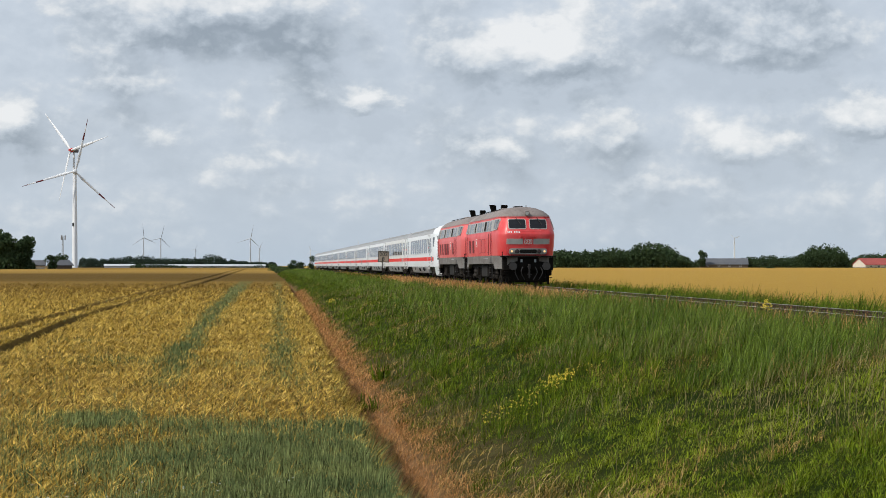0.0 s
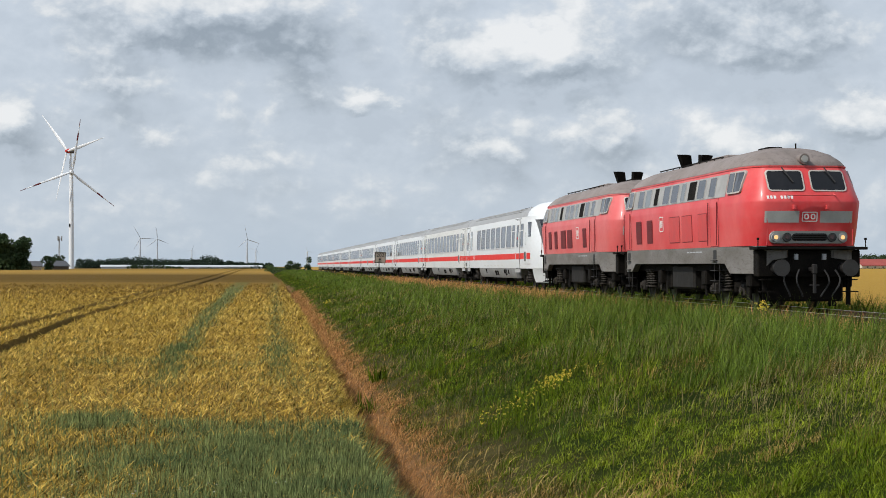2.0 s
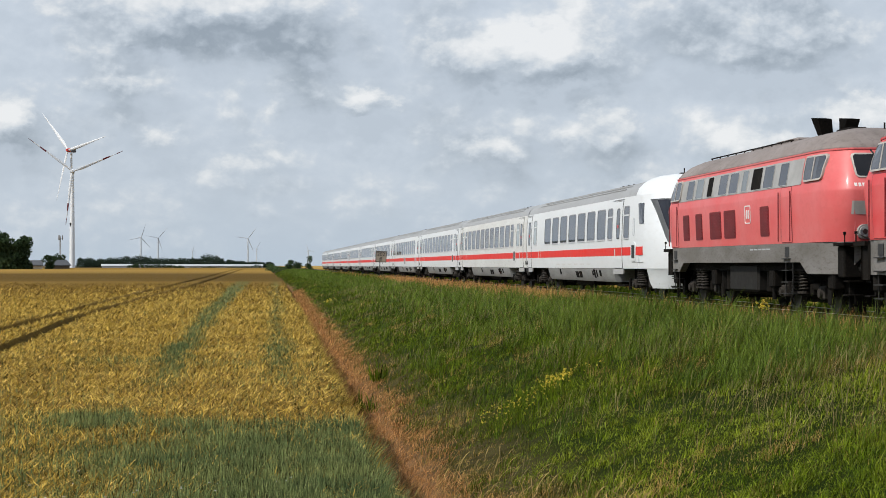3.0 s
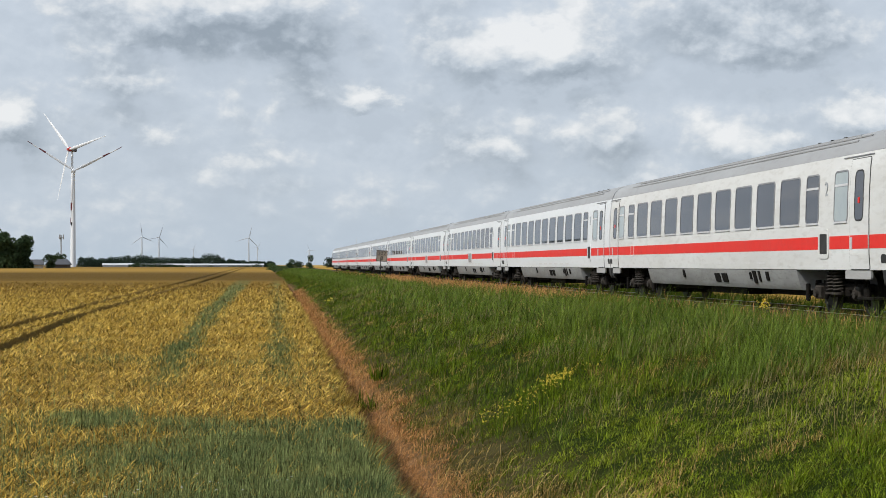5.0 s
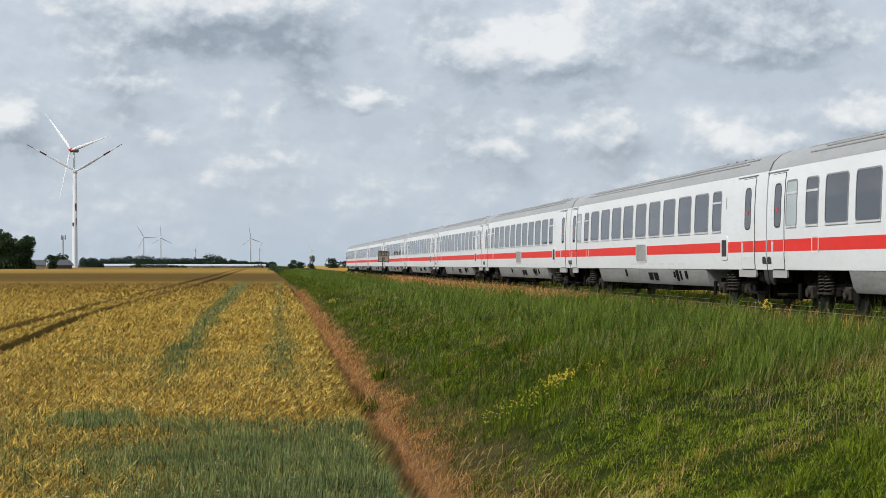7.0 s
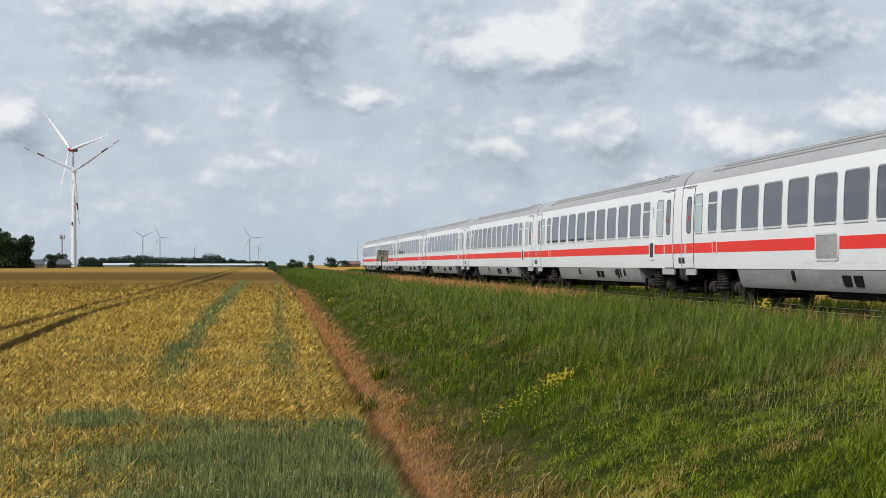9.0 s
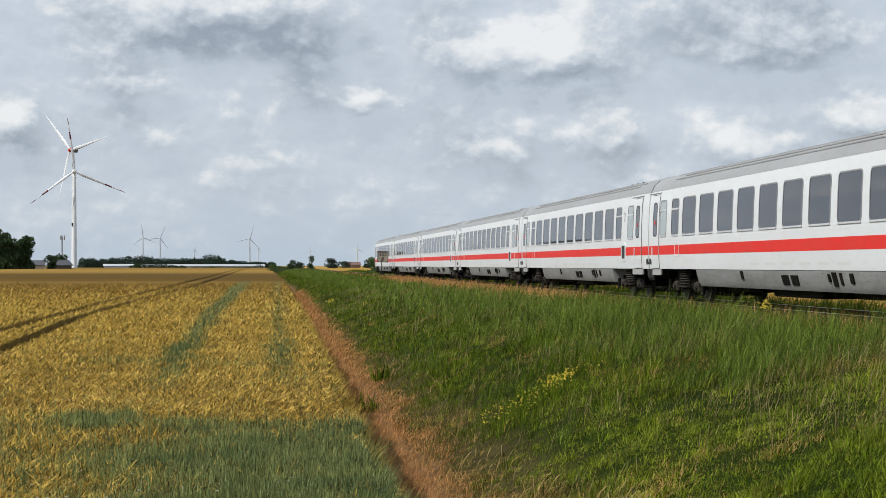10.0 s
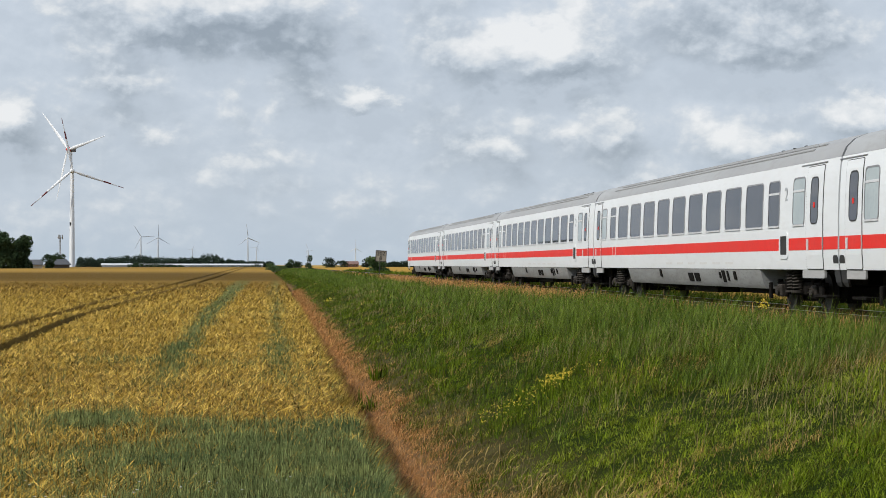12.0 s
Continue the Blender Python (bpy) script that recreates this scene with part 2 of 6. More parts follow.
LETTER_GREY = mat("lettering_grey", (0.42, 0.44, 0.46), (0.38, 0.40, 0.42), 6, 0.6)
LAMP = glowing("headlight_glow", (1.0, 0.62, 0.26), 1.1)
LOCO_TRIM = mat("window_trim_cream", (0.46, 0.43, 0.39), (0.36, 0.33, 0.30), 3, 0.55)
SCREEN = mat("windscreen_glass", (0.010, 0.011, 0.013), (0.018, 0.018, 0.020), 0.8, 0.06, spec=0.35)
LAMP_OFF = mat("lamp_glass_dark", (0.06, 0.03, 0.03), (0.03, 0.02, 0.02), 4, 0.15)
RAIL_TOP = mat("rail_steel", (0.45, 0.43, 0.41), (0.36, 0.33, 0.31), 4.0, 0.35, metal=0.8)
RAIL_RUST = mat("rail_rust", (0.070, 0.040, 0.030), (0.050, 0.034, 0.027), 3.0, 0.85, bump=0.3, spec=0.1)
SLEEPER = mat("sleeper_concrete", (0.11, 0.09, 0.075), (0.075, 0.06, 0.05), 3.0, 0.9, bump=0.3, spec=0.1)
BALLAST = mat("ballast", (0.085, 0.066, 0.055), (0.050, 0.040, 0.034), 6.0, 0.95, c3=(0.03, 0.023, 0.02), bump=1.0, bump_scale=25, spec=0.1)
TOWER = mat("turbine_white", (0.80, 0.81, 0.82), (0.75, 0.76, 0.77), 0.05, 0.4)
BLADE_RED = mat("turbine_dark_red", (0.17, 0.014, 0.016), (0.11, 0.012, 0.014), 0.5, 0.45)
HUB_RED = mat("turbine_hub_red", (0.60, 0.045, 0.035), (0.52, 0.045, 0.035), 0.5, 0.45)
NACELLE_DARK = mat("turbine_nacelle_dark", (0.12, 0.11, 0.115), (0.09, 0.08, 0.085), 0.5, 0.5)
# two far turbine colours with haze mixed in, nearer to the sky's tone
TOWER_FAR = mat("turbine_haze_grey", (0.56, 0.59, 0.62), (0.50, 0.53, 0.57), 0.05, 0.5)
TOWER_FAINT = mat("turbine_hazy", (0.62, 0.66, 0.70), (0.58, 0.62, 0.66), 0.05, 0.6)
BARK = mat("bark", (0.09, 0.065, 0.045), (0.05, 0.038, 0.028), 3.0, 0.9, bump=0.5, bump_scale=12)
LEAF = mat("leaves_dark", (0.032, 0.056, 0.024), (0.050, 0.078, 0.034), 0.2, 0.8, island=0.8, through_light=0.15, spec=0.1)
# bluer than LEAF: haze over the distance is put into the colour
LEAF_HAZED = mat("leaves_hazed", (0.030, 0.050, 0.034), (0.042, 0.062, 0.042), 0.05, 0.85, island=0.5, through_light=0.15, spec=0.1)
LEAF_LIGHT = mat("leaves_shrub", (0.06, 0.11, 0.03), (0.09, 0.14, 0.04), 0.6, 0.7, island=0.6, through_light=0.25)
GRASS = mat("grass_green", (0.026, 0.058, 0.002), (0.105, 0.150, 0.006), 0.5, 0.5, c3=(0.20, 0.23, 0.020), island=1.7, through_light=0.3, spec=0.07)
GRASS_BLUE = mat("grass_bluish", (0.046, 0.094, 0.005), (0.140, 0.190, 0.022), 0.5, 0.5, c3=(0.32, 0.37, 0.08), island=1.5, through_light=0.3, spec=0.12)
GRASS_BRIGHT = mat("grass_fresh", (0.100, 0.150, 0.004), (0.225, 0.270, 0.014), 0.6, 0.5, c3=(0.42, 0.43, 0.08), island=1.5, through_light=0.3, spec=0.10)
GRASS_OLIVE = mat("herbs_olive", (0.078, 0.078, 0.012), (0.150, 0.128, 0.026), 0.7, 0.6, c3=(0.25, 0.185, 0.06), island=1.5, through_light=0.3, spec=0.06)
GRASS_SEED = mat("grass_seed_heads", (0.20, 0.145, 0.060), (0.30, 0.250, 0.110), 0.6, 0.7, c3=(0.38, 0.36, 0.18), island=1.2, through_light=0.3, spec=0.08)
GRASS_STRAW = mat("grass_straw", (0.36, 0.25, 0.085), (0.47, 0.34, 0.13), 0.8, 0.7, c3=(0.56, 0.44, 0.20), island=0.9, through_light=0.3, spec=0.1)
GRASS_DRY = mat("grass_dry", (0.31, 0.190, 0.050), (0.46, 0.310, 0.095), 0.8, 0.8, c3=(0.62, 0.46, 0.18), island=1.3, through_light=0.3, spec=0.1)
GRASS_RED = mat("grass_ditch_reddish", (0.40, 0.190, 0.064), (0.54, 0.295, 0.115), 0.9, 0.8, c3=(0.66, 0.43, 0.20), island=1.3, through_light=0.35, spec=0.08)
EAR = mat("ripe_ears", (0.350, 0.230, 0.036), (0.52, 0.365, 0.074), 0.5, 0.7, c3=(0.77, 0.585, 0.22), island=1.8, through_light=0.25, spec=0.12)
# ripe ears with the far cloud shadow put into their colour
EAR_SHADED = mat("shaded_ears", (0.165, 0.100, 0.020), (0.250, 0.158, 0.034), 0.3, 0.8, c3=(0.34, 0.225, 0.06), island=1.4, through_light=0.2, spec=0.08)
STALK_GREEN = mat("unripe_stalks", (0.072, 0.112, 0.044), (0.205, 0.235, 0.082), 0.8, 0.6, c3=(0.46, 0.43, 0.16), island=1.9, through_light=0.25, spec=0.08)
TANK = mat("tank_grime", (0.019, 0.018, 0.0165), (0.012, 0.0105, 0.009), 1.5, 0.7, c3=(0.034, 0.027, 0.02), spec=0.2)
FLOWER = mat("flower_yellow", (0.82, 0.66, 0.07), (0.78, 0.58, 0.05), 3, 0.7, island=0.4, through_light=0.2)
FLOWER_WHITE = mat("flower_white", (0.7, 0.7, 0.66), (0.6, 0.6, 0.55), 3, 0.7)
PLASTER = mat("plaster_pale", (0.62, 0.58, 0.50), (0.52, 0.48, 0.42), 0.3, 0.85)
TILE_RED = mat("roof_tiles_red", (0.36, 0.075, 0.06), (0.28, 0.06, 0.05), 0.3, 0.8)
TILE_GREY = mat("roof_grey", (0.10, 0.105, 0.115), (0.075, 0.08, 0.09), 0.2, 0.8)
FOIL = mat("greenhouse_foil", (0.56, 0.58, 0.60), (0.46, 0.48, 0.50), 0.03, 0.5)
WOOD = mat("weathered_board", (0.07, 0.055, 0.042), (0.12, 0.10, 0.08), 3.0, 0.8, bump=0.4)
# red tiles dulled in the colour for the haze of distance
TILE_FAR = mat("roof_tiles_hazed", (0.20, 0.12, 0.10), (0.17, 0.10, 0.09), 0.3, 0.8)
BOARD = mat("board_tan", (0.42, 0.36, 0.28), (0.32, 0.27, 0.21), 3.0, 0.8)
BRICK_FAR = mat("brick_wall_far", (0.22, 0.11, 0.08), (0.18, 0.09, 0.07), 0.5, 0.85)

# ---- mesh helpers ----


def finish(me, smooth):
    if smooth:
        me.shade_smooth()
        me.set_sharp_from_angle(angle=radians(smooth))
    return me


def data(name, verts, faces, material, smooth=0):
    me = bpy.data.meshes.new(name)
    me.from_pydata([tuple(v) for v in verts], [], [tuple(f) for f in faces])
    me.materials.append(material)
    me.update()
    return finish(me, smooth)


def part(name, bm, material, parent, label="", smooth=0):
    """Links a bmesh, or a mesh, as one mesh object under a thing or a part."""
    if isinstance(bm, bmesh.types.BMesh):
        me = bpy.data.meshes.new(name)
        bmesh.ops.recalc_face_normals(bm, faces=bm.faces)
        bm.to_mesh(me)
        bm.free()
        me.materials.append(material)
        finish(me, smooth)
    else:
        me = bm
    ob = new(name, me)
    ob.parent = parent
    if label:
        tagged(ob, label)
    return ob


def thing(name, label, category, group="", m=None):
    ob = tagged(new(name), label, category, group)
    ob.empty_display_size = 0.2
    if m is not None:
        ob.matrix_basis = m
    return ob


def add_box(bm, x0, x1, y0, y1, z0, z1, bevel=0.0, m=None):
    r = bmesh.ops.create_cube(bm, size=1)
    for v in r["verts"]:
        v.co = Vector(((x0 + x1) / 2 + v.co.x * (x1 - x0), (y0 + y1) / 2 + v.co.y * (y1 - y0), (z0 + z1) / 2 + v.co.z * (z1 - z0)))
        if m is not None:
            v.co = m @ v.co
    if bevel:
        es = list({e for v in r["verts"] for e in v.link_edges})
        bmesh.ops.bevel(bm, geom=es, offset=bevel, segments=1, affect="EDGES")
    return bm


def add_tube(bm, p, q, r0, r1=None, seg=12):
    p, q = Vector(p), Vector(q)
    d = q - p
    m = Matrix.Translation((p + q) / 2) @ d.to_track_quat("Z", "Y").to_matrix().to_4x4()
    bmesh.ops.create_cone(bm, cap_ends=True, segments=seg, radius1=r0, radius2=r0 if r1 is None else r1, depth=d.length, matrix=m)
    return bm


def box_bm(*a, **k):
    return add_box(bmesh.new(), *a, **k)


def prism(outline, y0, y1):
    """A closed outline of (x, z) drawn out along Y."""
    bm = bmesh.new()
    a = [bm.verts.new((x, y0, z)) for x, z in outline]
    b = [bm.verts.new((x, y1, z)) for x, z in outline]
    bm.faces.new(a)
    bm.faces.new(b[::-1])
    for i in range(len(a)):
        j = (i + 1) % len(a)
        bm.faces.new((a[i], b[i], b[j], a[j]))
    return bm


def round_rect(y0, y1, z0, z1, r, seg=3):
    pts = []
    for cy, cz, a0 in ((y1 - r, z1 - r, 0), (y0 + r, z1 - r, 90), (y0 + r, z0 + r, 180), (y1 - r, z0 + r, 270)):
        for k in range(seg + 1):
            a = radians(a0 + 90 * k / seg)
            pts.append((cy + r * math.cos(a), cz + r * math.sin(a)))
    return pts


BREAKS = (1.3, 1.6, 2.1, 2.6, 2.68, 3.1, 3.2)    # heights at which the vehicles' sides bend


def plate(lat, s, y0, y1, z0, z1, r, off, thick, material, name="plate"):
    """A rounded plate laid on the side s (-1 or 1) of a vehicle whose half width at height z is lat(z)."""
    o = round_rect(y0, y1, z0, z1, r)
    zs = sorted({round(z, 4) for _, z in o} | {b for b in BREAKS if z0 + 0.001 < b < z1 - 0.001})
    verts, faces = [], []
    share = (0.0, 0.27, 0.6, 1.0) if y1 - y0 > 0.3 else (0.0, 1.0)
    m = len(share)
    for z in zs:
        cut = max(0.0, z - (z1 - r), (z0 + r) - z)
        e = r - math.sqrt(max(0.0, r * r - cut * cut))
        ys = [y0 + e + (y1 - y0 - 2 * e) * f for f in share]
        for d in (off, off - thick):
            verts += [(s * (lat(z, y) + d), y, z) for y in ys]
    n, w = len(zs), 2 * m
    for k in range(n - 1):
        a, b = w * k, w * k + w
        for q in range(m - 1):
            faces += [(a + q, a + q + 1, b + q + 1, b + q), (a + m + q, b + m + q, b + m + q + 1, a + m + q + 1)]
        faces += [(a, b, b + m, a + m), (a + m - 1, a + w - 1, b + w - 1, b + m - 1)]
    t = w * (n - 1)
    for q in range(m - 1):
        faces += [(q, q + m, q + m + 1, q + 1), (t + q, t + q + 1, t + q + m + 1, t + q + m)]
    return data(name, verts, [f[::-1] for f in faces] if s < 0 else faces, material)


def ring(lat, s, y0, y1, z0, z1, r, w, off, thick, material, name="frame"):
    """A rounded frame of width w round the opening y0..y1, z0..z1."""
    o = round_rect(y0 - w, y1 + w, z0 - w, z1 + w, r + w)
    i_ = round_rect(y0, y1, z0, z1, r)
    cuts = [b for b in BREAKS if z0 + r < b < z1 - r]
    k = 8       # the two upper corners end here, then the first upright side runs down
    o = o[:k] + [(y0 - w, b) for b in reversed(cuts)] + o[k:] + [(y1 + w, b) for b in cuts]
    i_ = i_[:k] + [(y0, b) for b in reversed(cuts)] + i_[k:] + [(y1, b) for b in cuts]
    n = len(o)
    rows = [[(s * (lat(z, y) + off - thick), y, z) for y, z in o], [(s * (lat(z, y) + off), y, z) for y, z in o],
            [(s * (lat(z, y) + off), y, z) for y, z in i_], [(s * (lat(z, y) + off - thick), y, z) for y, z in i_]]
    verts = [v for row in rows for v in row]
    faces = []
    for k in range(3):
        for i in range(n):
            j = (i + 1) % n
            faces.append((k * n + i, (k + 1) * n + i, (k + 1) * n + j, k * n + j))
    return data(name, verts, faces, material)


def raw_mesh(name, verts, tris, material):
    """A large mesh of triangles out of arrays."""
    me = bpy.data.meshes.new(name)
    verts, tris = np.ascontiguousarray(verts, np.float32), np.ascontiguousarray(tris, np.int32)
    me.vertices.add(len(verts))
    me.vertices.foreach_set("co", verts.ravel())
    me.loops.add(tris.size)
    me.loops.foreach_set("vertex_index", tris.ravel())
    me.polygons.add(len(tris))
    me.polygons.foreach_set("loop_start", np.arange(0, tris.size, 3, dtype=np.int32))
    me.update(calc_edges=True)
    me.materials.append(material)
    return me


def words(text, size, m, material, parent, name="lettering", depth=0.004):
    """Raised letters in the built-in font, as a mesh."""
    cu = bpy.data.curves.new(name, "FONT")
    cu.body, cu.size, cu.extrude, cu.align_x, cu.align_y = text, size, depth, "CENTER", "CENTER"
    tmp = bpy.data.objects.new(name, cu)
    me = bpy.data.meshes.new_from_object(tmp)
    bpy.data.objects.remove(tmp)
    me.materials.append(material)
    ob = new(name, me)
    ob.parent, ob.matrix_basis = parent, m
    return ob

# ---- the train ----
COACH_L = 26.4
COACH_SIDE = [(0.50, 1.22), (0.72, 1.33), (0.98, 1.385), (1.3, 1.41), (2.1, 1.41), (2.6, 1.395), (3.1, 1.365), (3.40, 1.32), (3.62, 1.22), (3.785, 1.04),
              (3.90, 0.76), (3.97, 0.42), (3.995, 0.0)]


def coach_lat(z, y=0.0):
    return float(np.interp(z, [p[0] for p in COACH_SIDE], [p[1] for p in COACH_SIDE]))


def mirrored(side):
    """A closed outline from the right half, bottom to top."""
    right = [(w, z) for z, w in side]
    return right + [(-w, z) for w, z in reversed(right) if w > 1e-6]


def shared(cache, key, make):
    if key not in cache:
        cache[key] = make()
    return cache[key]


def bogie_mesh(wheelbase, heavy):
    """Side frames, axle boxes, coil springs, dampers and brake gear round the pivot at 0."""
    bm = bmesh.new()
    h = wheelbase / 2
    for s in (-1, 1):
        add_box(bm, s * 0.98 - 0.07, s * 0.98 + 0.07, -h - 0.45, h + 0.45, 0.52, 0.68, 0.02)
        add_box(bm, s * 0.98 - 0.08, s * 0.98 + 0.08, -0.55, 0.55, 0.38, 0.60, 0.03)
        for a in (-h, h):
            for d in (-0.28, 0.28):
                add_tube(bm, (s * 1.02, a + d, 0.50), (s * 1.02, a + d, 0.74), 0.07, seg=8)
        for d in ((-0.22, 0.22) if heavy else (0.0,)):
            add_tube(bm, (s * 1.14, d, 0.48), (s * 1.14, d, 0.98), 0.09, seg=8)
        add_tube(bm, (s * 1.22, 0.42, 0.34), (s * 1.22, 0.28, 0.92), 0.045, seg=8)
        add_box(bm, s * 1.16 - 0.04, s * 1.16 + 0.04, -h - 0.8, -h - 0.55, 0.22, 0.62, 0.02)
        add_box(bm, s * 1.16 - 0.04, s * 1.16 + 0.04, h + 0.52, h + 0.66, 0.26, 0.66, 0.02)
    add_box(bm, -0.95, 0.95, -0.3, 0.3, 0.48, 0.72, 0.03)
    # solid block added between the wheels to keep light from passing under
    add_box(bm, -0.62, 0.62, -h - 0.7, h + 0.7, 0.22, 0.62, 0.04)
    for a in (-h, h):
        add_tube(bm, (-0.95, a, 0.46), (0.95, a, 0.46), 0.08, seg=8)
        add_box(bm, -0.6, 0.6, a - 0.7 if a > 0 else a + 0.45, a - 0.45 if a > 0 else a + 0.7, 0.4, 0.6)
    me = bpy.data.meshes.new("bogie")
    bm.to_mesh(me)
    bm.free()
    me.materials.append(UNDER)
    return me


def wheel_mesh(r):
    bm = bmesh.new()
    prof = [(0.0, 0.10), (0.10, 0.10), (0.12, 0.05), (r - 0.10, 0.03), (r - 0.08, 0.065), (r - 0.005, 0.065), (r, -0.04), (r + 0.028, -0.045), (r + 0.028, -0.07), (r - 0.08, -0.07), (0.0, -0.06)]
    seg = 24
    rings = [[bm.verts.new((x, p * math.cos(2 * math.pi * k / seg), p * math.sin(2 * math.pi * k / seg))) for k in range(seg)] if p else [bm.verts.new((x, 0, 0))] for p, x in prof]
    for a, b in zip(rings, rings[1:]):
        for k in range(seg):
            j = (k + 1) % seg
            if len(a) == 1:
                bm.faces.new((a[0], b[k], b[j]))
            elif len(b) == 1:
                bm.faces.new((a[k], a[j], b[0]))
            else:
                bm.faces.new((a[k], a[j], b[j], b[k]))
    bmesh.ops.recalc_face_normals(bm, faces=bm.faces)
    me = bpy.data.meshes.new("wheel")
    bm.to_mesh(me)
    bm.free()
    me.materials.append(STEEL)
    return finish(me, 40)


def spring_mesh():
    """A coil spring between two cups."""
    bm = bmesh.new()
    turns, per, r = 6, 10, 0.115
    pts = [Vector((r * math.cos(2 * math.pi * k / per), r * math.sin(2 * math.pi * k / per), 0.44 * k / (turns * per))) for k in range(turns * per + 1)]
    rings = []
    for p in pts:
        d = p.xy.normalized()
        rings.append([bm.verts.new((p.x + d.x * a, p.y + d.y * a, p.z + b)) for a, b in ((0.026, 0), (0, 0.026), (-0.026, 0), (0, -0.026))])
    for a, b in zip(rings, rings[1:]):
        for i in range(4):
            bm.faces.new((a[i], a[(i + 1) % 4], b[(i + 1) % 4], b[i]))
    add_tube(bm, (0, 0, -0.06), (0, 0, -0.01), 0.155, seg=14)
    add_tube(bm, (0, 0, 0.45), (0, 0, 0.50), 0.155, seg=14)
    bmesh.ops.recalc_face_normals(bm, faces=bm.faces)
    me = bpy.data.meshes.new("coil_spring")
    bm.to_mesh(me)
    bm.free()
    me.materials.append(GRIME)
    return me


def axle_box_mesh():
    bm = bmesh.new()
    add_box(bm, -0.11, 0.11, -0.17, 0.17, -0.14, 0.16, 0.03)
    add_tube(bm, (0.10, 0, 0), (0.17, 0, 0), 0.115, 0.105, 14)
    for k in range(6):
        a = k * math.pi / 3
        add_tube(bm, (0.165, 0.08 * math.cos(a), 0.08 * math.sin(a)), (0.185, 0.08 * math.cos(a), 0.08 * math.sin(a)), 0.014, seg=6)
    bmesh.ops.recalc_face_normals(bm, faces=bm.faces)
    me = bpy.data.meshes.new("axle_box")
    bm.to_mesh(me)
    bm.free()
    me.materials.append(GRIME)
    return me


MESHES = {}


def bogie(parent, y, wheelbase, r, heavy=False):
    b = part("bogie", shared(MESHES, ("bogie", wheelbase, heavy), lambda: bogie_mesh(wheelbase, heavy)), UNDER, parent, "grimy steel bogie with coil springs, shade put into its black colour")
    b.location = (0, y, 0)
    for a in (-wheelbase / 2, wheelbase / 2):
        for s in (-1, 1):
            w = part("wheel", shared(MESHES, ("wheel", r), lambda: wheel_mesh(r)), STEEL, b)
            w.location, w.scale = (s * 0.76, a, r), (s, 1, 1)
            e = part("axle_box", shared(MESHES, "axle_box", axle_box_mesh), GRIME, b)
            e.location, e.scale = (s * 1.04, a, 0.46), (s, 1, 1)
    for s in (-1, 1):
        for d in ((-0.24, 0.24) if heavy else (-0.20, 0.20)):
            e = part("coil_spring", shared(MESHES, "coil_spring", spring_mesh), GRIME, b)
            e.location = (s * 1.16, d, 0.50)
    return b


def window(parent, lat, s, y0, y1, z0, z1, pane=None, transom=False, r=0.09, w=0.035, trim=None, sticker=False):
    f = part("window", ring(lat, s, y0, y1, z0, z1, r, w, 0.012, 0.03, trim or SEAL, "window"), SEAL, parent)
    part("sill", plate(lat, s, y0 - 0.01, y1 + 0.01, z0 - 0.05, z0 - 0.012, 0.01, 0.022, 0.03, TRIM, "sill"), TRIM, f)
    part("pane", plate(lat, s, y0 - 0.005, y1 + 0.005, z0 - 0.005, z1 + 0.005, r, 0.005, 0.02, pane or GLASS, "pane"), GLASS, f)
    if transom:
        zt = z1 - (z1 - z0) * 0.27
        part("transom", plate(lat, s, y0, y1, zt - 0.025, zt + 0.025, 0.01, 0.014, 0.02, trim or TRIM, "transom"), TRIM, f)
    if sticker:
        ym, zm = (y0 + y1) / 2, z0 + (z1 - z0) * 0.42
        part("sticker", plate(lat, s, ym - 0.13, ym + 0.13, zm - 0.14, zm + 0.14, 0.02, 0.014, 0.010, STRIPE, "sticker"), STRIPE, f, "small red notice in the door window")
    return f


def gangway(parent, y0, y1):
    """Black rubber folds round the passage between two coaches."""
    bm = bmesh.new()
    n = 4
    for k in range(n):
        a = y0 + (y1 - y0) * k / n
        b = y0 + (y1 - y0) * (k + 0.7) / n
        add_box(bm, -0.95, 0.95, a, b, 0.95, 3.55, 0.05)
    add_box(bm, -0.85, 0.85, y0, y1, 1.0, 3.45)
    part("gangway", bm, RUBBER, parent, "black rubber gangway")


def buffers(parent, y, d, black=True, big=0.21):
    """A pair of side buffers; d is the way they point along Y."""
    for s in (-1, 1):
        bm = bmesh.new()
        add_tube(bm, (s * 0.875, y, 1.05), (s * 0.875, y - d * 0.07, 1.05), big, big * 0.97, 24)
        add_tube(bm, (s * 0.875, y - d * 0.06, 1.05), (s * 0.875, y - d * 0.32, 1.05), 0.085, seg=16)
        add_tube(bm, (s * 0.875, y - d * 0.28, 1.05), (s * 0.875, y - d * 0.60, 1.05), 0.13, seg=16)
        part("buffer", bm, BUFFER, parent, "round black buffer", 40)


def end_shade_plate(parent, y):
    """Black plates on a coach's lower corners: painted shade of the hollow where the buffers stand back."""
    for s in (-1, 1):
        part("end_shade_plate", plate(coach_lat, s, y, y + 0.32, 0.62, 1.30, 0.10, 0.006, 0.05, RUBBER, "end_shade_plate"), RUBBER, parent)


